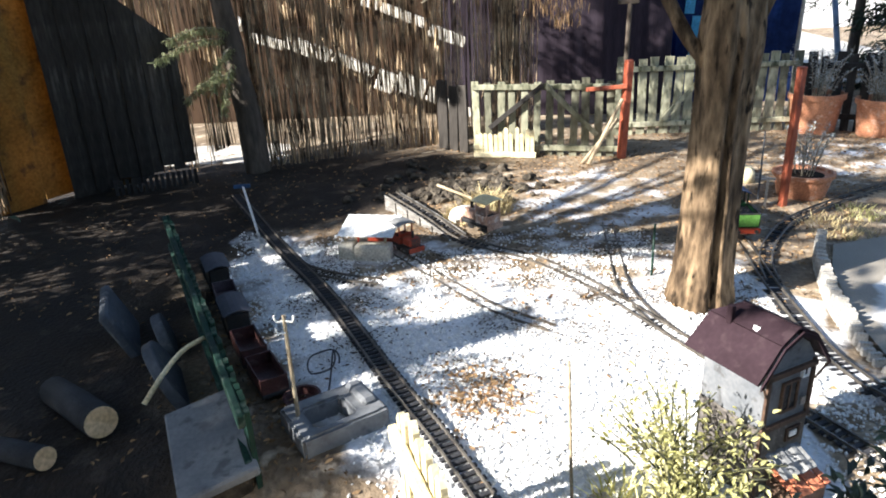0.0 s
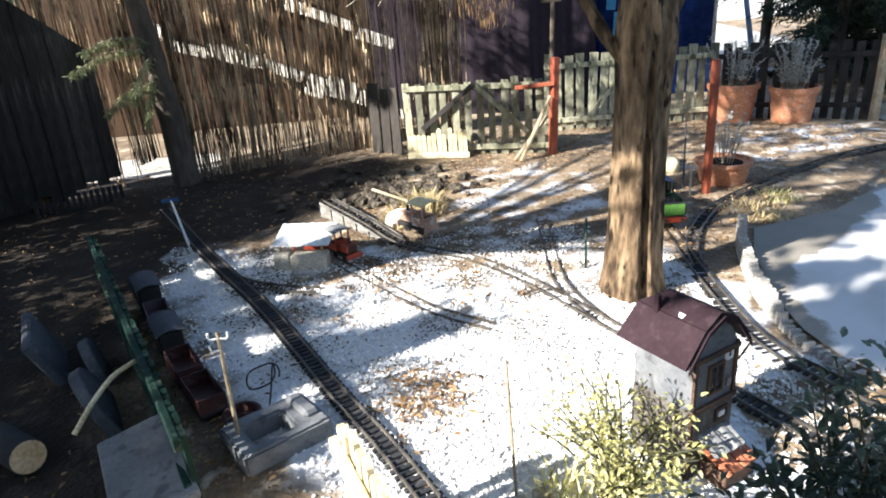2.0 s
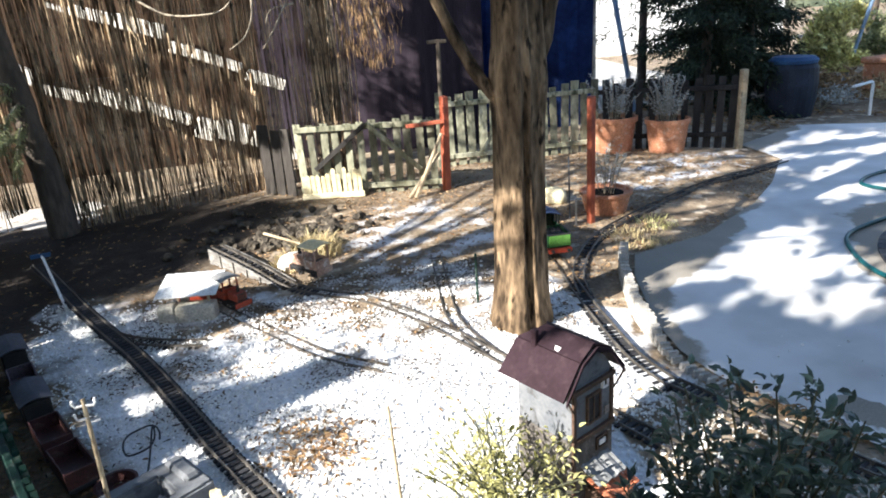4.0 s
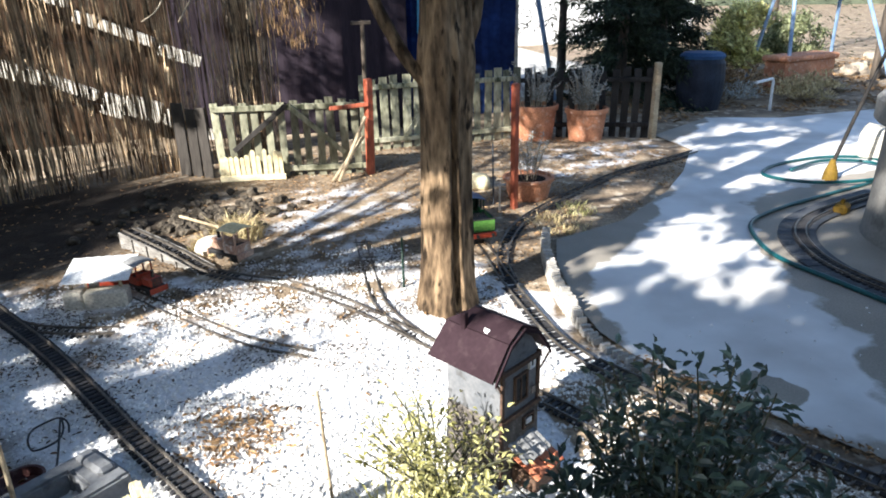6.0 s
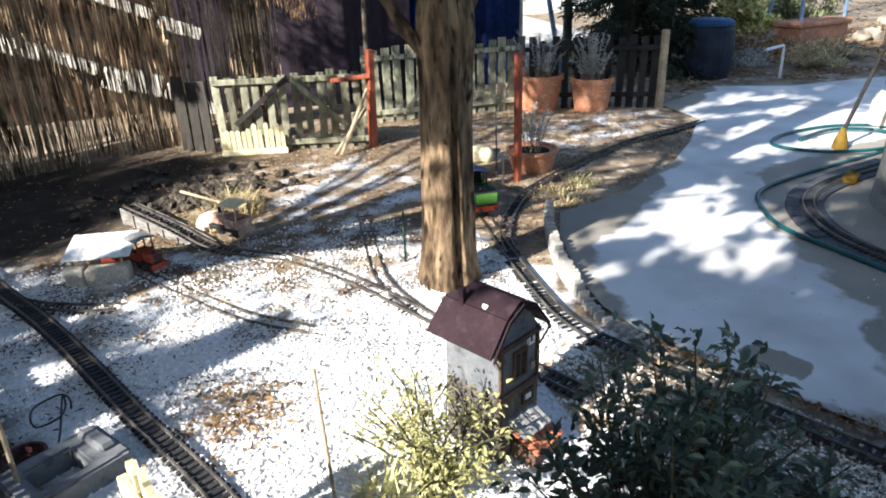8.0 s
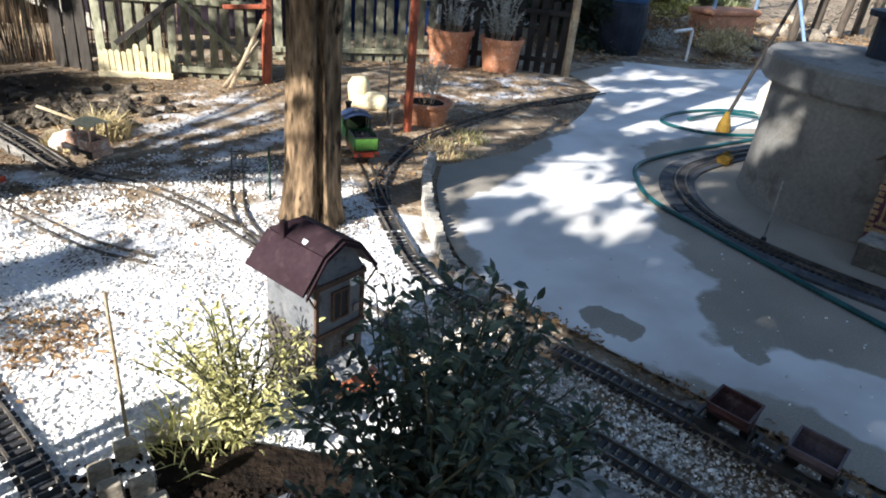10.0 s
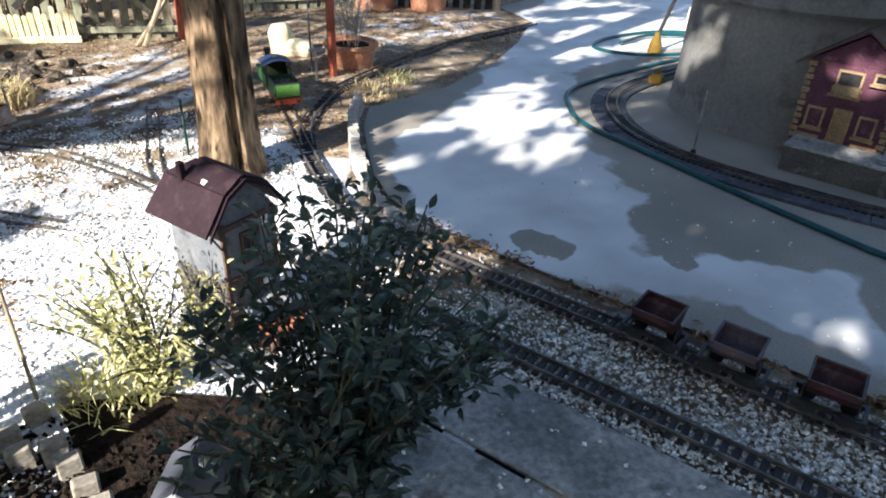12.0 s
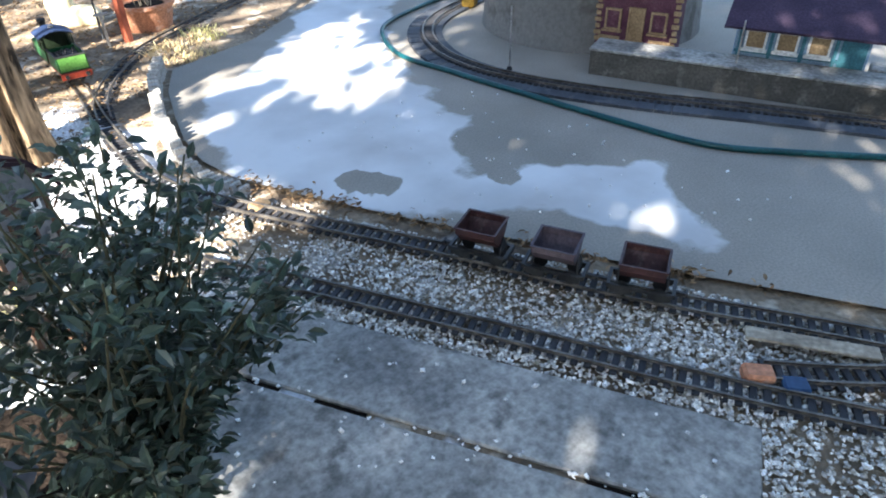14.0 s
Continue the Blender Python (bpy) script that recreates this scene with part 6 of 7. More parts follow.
# ---- hose, broom and bits ----
HOSE = [(2.98, 0.36, 0.011), (2.74, 0.65, 0.011), (2.60, 0.86, 0.011), (2.545, 1.16, 0.011), (2.50, 1.52, 0.011), (2.455, 1.96, 0.011), (2.43, 2.25, 0.011), (2.52, 2.50, 0.011), (2.68, 2.70, 0.011), (3.0, 2.83, 0.011), (3.42, 2.93, 0.011),
        (3.9, 3.05, 0.011), (4.3, 3.30, 0.011), (4.35, 3.52, 0.011), (4.05, 3.64, 0.012), (3.62, 3.58, 0.012), (3.38, 3.40, 0.012), (3.50, 3.12, 0.024), (3.85, 3.02, 0.032), (4.15, 3.18, 0.026), (4.2, 3.4, 0.024), (3.95, 3.52, 0.024), (3.6, 3.42, 0.02)]
bm = bmesh.new()
tube(bm, curve(HOSE, 0.025), 0.0108, 10)
tagged(part("garden_hose", bm, M["hose"], smooth=True), "long dark green garden hose lying in a loop", "hose")
broom = thing("broom", (3.70, 3.20, 0), "long-handled broom with yellow bristles leaning upright", "broom")
bm = bmesh.new()
rod(bm, (0.0, 0.0, 0.10), (0.46, 0.10, 0.98), 0.012, 0.011, 10)
part("handle", bm, M["dark_plank"], broom, "dark wooden handle")
bm = bmesh.new()
lathe(bm, [(0.045, 0.0), (0.04, 0.05), (0.022, 0.10), (0.014, 0.13), (0.002, 0.13)], seg=14)
part("bristles", bm, M["yellow"], broom, "yellow bristles")
bm = bmesh.new()
box(bm, (0.10, 0.07, 0.055), (0, 0, 0.028), bevel=0.014)
box(bm, (0.03, 0.02, 0.03), (0.0, 0, 0.066), bevel=0.006)
ob = part("yellow_can", bm, M["yellow"])
ob.matrix_basis = pose(3.22, 2.66, 0.0, 0, 0, 30)
tagged(ob, "small yellow plastic can by the well", "can")
bm = bmesh.new()
box(bm, (0.06, 0.045, 0.030), (0, 0, 0.012), bevel=0.006)
ob = part("orange_stone", bm, M["terracotta"])
ob.matrix_basis = pose(1.738, 0.235, 0.0, 0, 0, -50)
tagged(ob, "broken orange brick piece in the ballast", "brick")
bm = bmesh.new()
box(bm, (0.05, 0.04, 0.018), (0, 0, 0.012), bevel=0.004)
ob = part("blue_box", bm, M["barrel_lid"])
ob.matrix_basis = pose(1.765, 0.172, 0.0, 0, 0, -50)
tagged(ob, "small dark blue point motor box", "box")
bm = bmesh.new()
box(bm, (0.06, 0.05, 0.022), (0, 0, 0.008), bevel=0.008)
ob = part("tan_stone", bm, M["tan"])
ob.matrix_basis = pose(1.33, 1.52, 0.0, 0, 0, 20)
tagged(ob, "small tan stone beside the points", "stone")

bm = bmesh.new()
box(bm, (0.24, 0.20, 0.22), (0, 0, 0.10), bevel=0.03)
for v in bm.verts:
    v.co *= 1 + 0.14 * noise.noise(v.co * 9)
ob = part("stone_block", bm, M["block"])
ob.matrix_basis = pose(4.45, 3.55, 0.0, 0, 0, 35)
tagged(ob, "rough pale stone block beside the well", "block")

bm = bmesh.new()
box(bm, (0.26, 0.040, 0.008), (0, 0, 0.010), bevel=0.002)
ob = part("board", bm, M["twig"])
ob.matrix_basis = pose(1.905, 0.205, 0.004, 0, 0, -58)
tagged(ob, "pale weathered board lying between the tracks", "board")

# ---- planting bed with brick edging and a little roof ----
bed = thing("planting_bed", (0, 0, 0), "dark soil bed edged with pale weathered bricks", "planting bed")
bm = bmesh.new()
prism(bm, [(0.31, 1.25), (0.5, 1.2), (0.72, 1.08), (0.74, 0.75), (0.62, 0.55), (0.42, 0.75), (0.36, 1.0)], -0.03, 0.012)
part("soil", bm, M["soil"], bed)
bm = bmesh.new()
box(bm, (0.046, 0.028, 0.065), (0, 0, 0.014), bevel=0.004)
BRICK = mesh_of(bm, "brick", M["brick_cap"])
for x, y, a in ((0.273, 1.224, 14), (0.335, 1.245, 20), (0.226, 1.165, 14), (0.250, 1.112, 12), (0.307, 1.100, 12), (0.331, 1.045, 12), (0.355, 0.982, 10), (0.378, 0.922, 8), (0.402, 0.862, 8), (0.425, 0.80, 6)):
    ob = new("brick", BRICK)
    ob.parent = bed
    ob.matrix_basis = pose(x, y, rnd.uniform(-0.008, 0.004), rnd.uniform(-4, 4), rnd.uniform(-4, 4), a + rnd.uniform(-6, 6))
r3 = random.Random(17)
clods = [(r3.uniform(0.08, 0.76), r3.uniform(0.55, 1.22)) for _ in range(1500)]
tagged(pebbles("clod", [(x, y, 0.006 if edge_distance(x, y, BED) < 0.12 else 0.014) for x, y in clods if inside(x, y, BED)], 0.010, M["soil"], r3, bed), kind="stuff")
hutch = thing("model_hut", (0.53, 0.82, 0.012), "small grey-blue model hut with white roof edge under the bush", "model hut", rz=-28)
hutch.scale = (0.72, 0.72, 0.72)
bm = bmesh.new()
box(bm, (0.10, 0.12, 0.16), (0, 0, 0.08), bevel=0.002)
part("wall", bm, M["shade_grey"], hutch)
bm = bmesh.new()
panel(bm, [(-0.075, -0.085, 0.15), (0, -0.085, 0.215), (0, 0.085, 0.215), (-0.075, 0.085, 0.15)][::-1], 0.005)
panel(bm, [(0.075, -0.085, 0.15), (0, -0.085, 0.215), (0, 0.085, 0.215), (0.075, 0.085, 0.15)], 0.005)
hr = part("roof", bm, M["grey_roof"], hutch)
bm = bmesh.new()
for s in (-1, 1):
    box(bm, (0.102, 0.006, 0.010), (s * 0.0385, -0.088, 0.1815), (0, s * 41, 0))
part("bargeboard", bm, M["white"], hr)

# ---- left side: trough, wagons, slabs, logs ----
trough = thing("trough", (-0.350, 1.585, -0.10), "old concrete trough with a rectangular basin", "trough", rz=36)
bm = bmesh.new()
w, d, h, ix0, ix1, iy0, iy1 = 0.255, 0.185, 0.155, -0.078, 0.040, -0.058, 0.042
outer = [(-w / 2, -d / 2), (w / 2, -d / 2), (w / 2, d / 2), (-w / 2, d / 2)]
inner = [(ix0, iy0), (ix1, iy0), (ix1, iy1), (ix0, iy1)]
lo = [bm.verts.new((x * 1.02, y * 1.02, 0)) for x, y in outer]
to = [bm.verts.new((x, y, h)) for x, y in outer]
ti = [bm.verts.new((x, y, h)) for x, y in inner]
bi = [bm.verts.new((x * 0.92, y * 0.92, h - 0.11)) for x, y in inner]
bm.faces.new(lo[::-1])
bm.faces.new(bi)
for k in range(4):
    j = (k + 1) % 4
    bm.faces.new((lo[k], lo[j], to[j], to[k]))
    bm.faces.new((to[k], to[j], ti[j], ti[k]))
    bm.faces.new((ti[k], ti[j], bi[j], bi[k]))
bmesh.ops.bevel(bm, geom=bm.edges[:], offset=0.007, segments=2, affect="EDGES")
part("body", bm, M["trough"], trough)
bm = bmesh.new()
box(bm, (0.045, 0.12, 0.024), (0.092, 0.012, 0.160), (0, 3, 2), bevel=0.009)
part("raised_rim", bm, M["trough"], trough, "raised end of the rim")
mast = thing("telegraph_pole", (-0.43, 1.515, 0.02), "thin wooden telegraph pole with white insulators", "telegraph pole")
bm = bmesh.new()
rod(bm, (0.0, 0.0, -0.06), (-0.042, 0.125, 0.30), 0.0065, 0.0052, 8)
part("pole", bm, M["old_wood"], mast)
for k, (z, sx) in enumerate(((0.285, -1), (0.285, 1), (0.255, -1))):
    c = Vector((-0.042 * z / 0.30, 0.125 * z / 0.30, z))
    bm = bmesh.new()
    tube(bm, [c, c + Vector((sx * 0.022, 0, -0.004)), c + Vector((sx * 0.027, 0, 0.004)), c + Vector((sx * 0.027, 0, 0.016))], 0.0032, 6)
    part("insulator", bm, M["white"], mast)
bm = bmesh.new()
loop = [(-0.455 + 0.055 * math.cos(k * 0.45) * (1 - 0.02 * k), 1.90 + 0.075 * math.sin(k * 0.45), 0.006 + 0.010 * abs(math.sin(k * 0.7))) for k in range(17)]
tube(bm, curve(loop + [(-0.40, 1.72, 0.006), (-0.42, 1.60, 0.006)], 0.01), 0.003, 6)
tagged(part("cable", bm, M["black"], smooth=True), "thin black cable lying in a loop on the gravel", "cable")
bm = bmesh.new()
lathe(bm, [(0.045, 0), (0.055, 0.05), (0.058, 0.055), (0.050, 0.055), (0.046, 0.03), (0.002, 0.028)], (-0.47, 1.69, -0.03), 20)
tagged(part("red_pot", bm, M["wagon_red"]), "small dark red bowl beside the trough", "bowl")


def box_wagon(at, rz, label, body, roof=None, open_top=False):
    th = thing("goods_wagon", at, label, "model wagon", "wagons in the siding", rz)
    wheel_set(th, -0.05)
    wheel_set(th, 0.05)
    bm = bmesh.new()
    box(bm, (0.085, 0.175, 0.014), (0, 0, 0.045), bevel=0.002)
    part("frame", bm, M["black"], th)
    bm = bmesh.new()
    if open_top:
        for s in (-1, 1):
            box(bm, (0.004, 0.17, 0.05), (s * 0.04, 0, 0.077))
            box(bm, (0.08, 0.004, 0.05), (0, s * 0.084, 0.077))
        box(bm, (0.078, 0.166, 0.004), (0, 0, 0.056))
    else:
        box(bm, (0.082, 0.165, 0.075), (0, 0, 0.09), bevel=0.004)
    part("body", bm, body, th)
    if roof:
        bm = bmesh.new()
        n = 6
        arc = [(-0.05 + 0.1 * i / n, 0.128 + 0.014 * math.sin(math.pi * i / n)) for i in range(n + 1)]
        vault(bm, arc, -0.092, 0.092, 0.003)
        part("roof", bm, roof, th)


siding = [(-1.22, 2.86), (-1.0, 2.47), (-0.84, 2.17), (-0.70, 1.93), (-0.55, 1.70)]
track(siding, "shaded siding behind the green fence", z=-0.03, seed=14)
sl = curve(siding, 0.01)
for y, lab, body, roof, op in ((2.55, "dark goods van with blue-grey roof", M["black"], M["grey_roof"], False), (2.34, "faded pink open wagon with a dark load", M["wagon_grey"], None, True), (2.15, "dark wagon with grey roof", M["black"], M["grey_roof"], False),
                               (1.95, "dark red open wagon", M["wagon_red"], None, True), (1.77, "oxide red open wagon", M["wagon_red"], None, True)):
    p, a = on_line(sl, y)
    box_wagon((p.x, p.y, -0.024), a, lab, body, roof, op)

bm = bmesh.new()
box(bm, (0.30, 0.035, 0.24), (0, 0, 0.10), bevel=0.008)
ob = part("paving_slab", bm, M["shade_grey"])
ob.matrix_basis = pose(-1.22, 2.16, -0.06, 22, 0, -62)
tagged(ob, "grey paving slab propped upright behind the fence", "slab", "stacked slabs")
for p, a, tilt, w, h in (((-1.04, 2.05), -62, 14, 0.20, 0.19), ((-0.90, 1.80), -60, 22, 0.27, 0.23)):
    bm = bmesh.new()
    prof = [(-w / 2, 0), (w / 2, 0)] + [(w / 2 * math.cos(g * math.pi / 12), h * 0.45 + h * 0.55 * math.sin(g * math.pi / 12)) for g in range(13)]
    panel(bm, [(x, 0, z) for x, z in prof], 0.035)
    bmesh.ops.bevel(bm, geom=bm.edges[:], offset=0.004, segments=1, affect="EDGES")
    ob = part("rounded_slab", bm, M["shade_grey"])
    ob.matrix_basis = pose(*p, -0.07, tilt, 0, a)
    tagged(ob, "round-topped grey slab standing on edge", "slab", "stacked slabs")
bm = bmesh.new()
box(bm, (0.20, 0.38, 0.03), (0, 0, 0.015), bevel=0.006)
ob = part("paving_slab", bm, M["trough"])
ob.matrix_basis = pose(-0.66, 1.46, 0.02, 3, -10, 28)
tagged(ob, "pale flat paving slab resting on a tile", "slab", "stacked slabs")
bm = bmesh.new()
box(bm, (0.17, 0.33, 0.09), (0, 0, 0), bevel=0.012)
ob = part("stone_block", bm, M["rock"])
ob.matrix_basis = pose(-0.665, 1.47, -0.04, 0, -4, 28)
tagged(ob, "dark stone block carrying the flat slab", "block")
# pale strip added as the painted sunlit rim of the round-topped slab
bm = bmesh.new()
tube(bm, curve([(-0.915, 1.615, 0.05), (-0.88, 1.69, 0.105), (-0.84, 1.755, 0.145), (-0.79, 1.81, 0.16)], 0.02), 0.008, 8)
tagged(part("pipe", bm, M["cream"], smooth=True), "bent pale strip standing in for a slab's sunlit rim", "pipe")
for p0, p1, r, lab in (((-1.02, 1.56, 0.03), (-1.32, 1.80, -0.02), 0.05, "sawn log with a pale cut face"), ((-1.12, 1.44, 0.0), (-1.42, 1.55, -0.03), 0.035, "thin dark log on the ground")):
    th = thing("log", p0, lab, "log", "sawn logs")
    a, b = Vector(p0), Vector(p1)
    bm = bmesh.new()
    tube(bm, [Vector((0, 0, 0)), (b - a) * 0.5, b - a], [r, r * 0.96, r * 0.9], 14, 0.04, random.Random(4))
    part("bark", bm, M["sleeper"], th, smooth=True)
    bm = bmesh.new()
    d = (a - b).normalized()
    rod(bm, (0, 0, 0), d * 0.004, r * 0.92, seg=18)
    part("cut_face", bm, M["log_end"], th, "pale sawn face")

# sign post far left on the dark track
bm = bmesh.new()
rod(bm, (-1.06, 3.17, -0.06), (-1.16, 3.30, 0.22), 0.007, 0.006, 8)
sig = thing("signal_post", (0, 0, 0), "thin white post with a small blue board", "signal post")
part("post", bm, M["white"], sig)
bm = bmesh.new()
box(bm, (0.085, 0.012, 0.020), (-1.165, 3.30, 0.22), (0, 0, 10), bevel=0.002)
part("board", bm, M["barrel_lid"], sig, "dark blue board")
# ---- the garden beyond ----
shed_b = thing("garden_shed", (-0.2, 6.3, -0.02), "dark plum-grey boarded garden shed in shade", "shed", rz=-6)
bm = bmesh.new()
box(bm, (2.0, 1.2, 2.1), (0.95, 0.6, 1.05), bevel=0.01)
part("wall", bm, M["shed_wall"], shed_b)
bm = bmesh.new()
panel(bm, [(-0.15, -0.15, 2.1), (2.05, -0.15, 2.1), (2.05, 1.35, 2.45), (-0.15, 1.35, 2.45)], 0.04)
part("roof", bm, M["brown_trim"], shed_b)
# hanging blue tarpaulin with cyan strips
tarp = thing("tarpaulin", (2.05, 6.6, -0.02), "dark blue tarpaulin hung from a frame with cyan strips", "tarpaulin", rz=-8)
bm = bmesh.new()
n = 18
row = [[bm.verts.new((-0.35 + 1.25 * i / n, 0.03 * math.sin(i * 1.3) + 0.02 * math.sin(i * 0.7 + k), 1.75 * k / 6)) for i in range(n + 1)] for k in range(7)]
for k in range(6):
    for i in range(n):
        bm.faces.new((row[k][i], row[k][i + 1], row[k + 1][i + 1], row[k + 1][i]))
bmesh.ops.solidify(bm, geom=bm.faces[:], thickness=0.006)
part("sheet", bm, M["tarp"], tarp)
for x, z in ((-0.31, 0.84), (0.02, 0.62), (-0.04, 0.98)):
    bm = bmesh.new()
    box(bm, (0.085, 0.01, 0.34), (x, -0.06, z), (3, 2, 0), bevel=0.002)
    part("strip", bm, M["cyan"], tarp)
for x in (-0.37, 0.92):
    bm = bmesh.new()
    rod(bm, (x, 0, 0), (x, 0, 1.8), 0.02, seg=8)
    part("pole", bm, M["steel"], tarp)

# pale sunlit yard and a white wall far beyond
bm = bmesh.new()
prism(bm, [(2.6, 7.4), (5.0, 7.3), (5.6, 9), (6.5, 16), (2.0, 16)], -0.03, -0.012)
tagged(part("yard", bm, M["kerb"]), "pale sunlit gravel yard beyond the fence", "yard", kind="structure")
bm = bmesh.new()
box(bm, (9.0, 0.2, 1.6), (6.5, 14.5, 0.78))
tagged(part("wall_far", bm, M["white"]), "white sunlit boundary wall", "wall", kind="structure")
# frame of slim poles over the fence
for p0, p1 in (((3.05, 6.9, 0.0), (3.05, 6.9, 2.4)), ((3.62, 6.9, 0.0), (3.12, 6.9, 2.3))):
    bm = bmesh.new()
    rod(bm, p0, p1, 0.028, seg=8)
    tagged(part("frame_pole", bm, M["swing_blue"]), "grey-blue metal pole behind the fence", "pole", "frame poles")

# swing frame: pale blue legs and a red bar
sw = thing("swing_frame", (6.6, 6.9, -0.02), "metal swing frame with pale blue legs and a red bar", "swing")
for p0, p1 in (((-0.10, -0.35, 0), (0.1, 0, 1.9)), ((0.0, 0.45, 0), (0.12, 0.02, 1.9)), ((1.35, -0.5, 0), (0.75, 0, 1.9)), ((1.5, 0.6, 0), (0.85, 0, 1.9))):
    bm = bmesh.new()
    rod(bm, p0, p1, 0.022, seg=10)
    part("leg", bm, M["swing_blue"], sw)
bm = bmesh.new()
rod(bm, (-0.9, 0, 1.30), (0.95, 0, 1.33), 0.028, seg=10)
part("bar", bm, M["red_post"], sw)

barrel = thing("water_barrel", (4.72, 5.85, -0.02), "dark blue-black water barrel with a blue lid", "barrel")
bm = bmesh.new()
lathe(bm, [(0.20, 0), (0.225, 0.15), (0.235, 0.30), (0.225, 0.46), (0.20, 0.50)], seg=24)
part("body", bm, M["barrel"], barrel)
bm = bmesh.new()
lathe(bm, [(0.215, 0.50), (0.22, 0.53), (0.18, 0.56), (0.002, 0.57)], seg=24)
part("lid", bm, M["barrel_lid"], barrel)
tub = thing("planter_trough", (6.85, 6.75, -0.02), "long terracotta planter trough with a pale rim", "planter", rz=12)
bm = bmesh.new()
box(bm, (0.95, 0.32, 0.34), (0, 0, 0.17), bevel=0.03)
part("body", bm, M["terracotta"], tub)
bm = bmesh.new()
box(bm, (1.0, 0.37, 0.07), (0, 0, 0.34), bevel=0.02)
part("rim", bm, M["terracotta"], tub)
bench = thing("metal_hoop", (5.25, 5.45, -0.02), "low white metal frame among the shrubs", "metal frame", rz=20)
bm = bmesh.new()
tube(bm, [(-0.30, 0, 0.30), (0.0, 0, 0.31), (0.02, 0, 0.29), (0.03, 0, -0.02)], 0.014, 8)
part("tube", bm, M["white"], bench)


def shrub(at, r, h, label, material, n, seed, length=0.06, width=0.015, name="shrub", up=0.8):
    rnd = random.Random(seed)
    th = thing(name, (*at, -0.02), label, "shrub")
    for _ in range(7):
        bm = bmesh.new()
        g = rnd.uniform(0, 6.28)
        rod(bm, (0, 0, 0), (r * 0.6 * math.cos(g), r * 0.6 * math.sin(g), h * rnd.uniform(0.6, 0.95)), 0.012, 0.004, 5)
        part("stem", bm, M["twig"], th)
    spots = []
    clumps = [(rnd.uniform(0, 6.28), math.sqrt(rnd.random()), rnd.uniform(0.25, 1.0)) for _ in range(26)]
    for _ in range(n):
        g, q, z = rnd.choice(clumps)
        q *= 1 - 0.35 * z
        spots.append(((r * q * math.cos(g) + rnd.gauss(0, r * 0.13), r * q * math.sin(g) + rnd.gauss(0, r * 0.13), h * z * rnd.uniform(0.75, 1.05)), (rnd.uniform(-1, 1), rnd.uniform(-1, 1), rnd.uniform(0, 1.5) * up)))
    tagged(leaves("foliage", spots, length, width, material, rnd, th), kind="stuff")


shrub((6.45, 7.45), 0.42, 0.95, "yellow-green upright conifer shrub in sunlight", M["leaf_light"], 7000, 101, 0.11, 0.036)
shrub((7.9, 8.0), 0.55, 0.8, "olive green shrub beside the swing", M["needles"], 2600, 102, 0.10, 0.03)
shrub((5.5, 6.3), 0.55, 0.35, "low brown-green shrub row", M["litter"], 1200, 103, 0.06, 0.02)
shrub((6.2, 6.0), 0.5, 0.25, "low dry ground shrub", M["dry_grass"], 900, 104, 0.06, 0.015)


rnd = random.Random(107)
spots = []
for _ in range(5200):
    x, y, g = rnd.uniform(3.7, 10.5), rnd.uniform(5.25, 8.8), rnd.uniform(0, 6.28)
    if noise.noise((x * 1.6, y * 1.6, 7.0)) > -0.1 and not inside(x, y - 0.05, PATIO):
        spots.append(((x, y, -0.012), (math.cos(g), math.sin(g), rnd.uniform(0.0, 0.6))))
tagged(leaves("leaf_litter", spots, 0.075, 0.03, M["litter"], rnd), "dry brown leaves strewn beyond the patio", "leaf litter", kind="stuff")
shrub((5.15, 5.95), 0.34, 0.22, "low grey-brown dry shrub by the barrel", M["grey_leaf"], 700, 105, 0.05, 0.012)
shrub((5.9, 5.75), 0.40, 0.20, "low dry shrub with yellowed leaves", M["dry_grass"], 800, 106, 0.05, 0.014)


def conifer(at, h, r, label, seed, n=3200, clear=0.5):
    """A trunk with whorls of drooping dark branches."""
    rnd = random.Random(seed)
    th = thing("conifer", (*at, -0.03), label, "tree", "dark conifers")
    bm = bmesh.new()
    rod(bm, (0, 0, -0.05), (0, 0, h), 0.05 + 0.02 * r, 0.01, 10)
    part("trunk", bm, M["conifer_bark"], th)
    spots = []
    z = clear
    while z < h:
        rr = r * (1 - (z - clear) / (h - clear + 0.01)) ** 0.8 + 0.08
        for _ in range(7):
            g = rnd.uniform(0, 6.28)
            tip = Vector((rr * math.cos(g), rr * math.sin(g), z - 0.22 * rr * rnd.uniform(0.6, 1.4)))
            bm = bmesh.new()
            for _ in range(max(8, int(n / (7 * (h - clear) / 0.22)))):
                u = rnd.random() ** 0.7
                p = Vector((0, 0, z)).lerp(tip, u) + Vector((rnd.gauss(0, 0.05), rnd.gauss(0, 0.05), rnd.gauss(-0.02, 0.04)))
                spots.append((p, (tip.x + rnd.gauss(0, 0.5), tip.y + rnd.gauss(0, 0.5), rnd.uniform(-0.8, 0.3))))
            bm.free()
        z += 0.22
    tagged(leaves("foliage", spots, 0.085, 0.022, M["dark_needles"], rnd, th), kind="stuff")


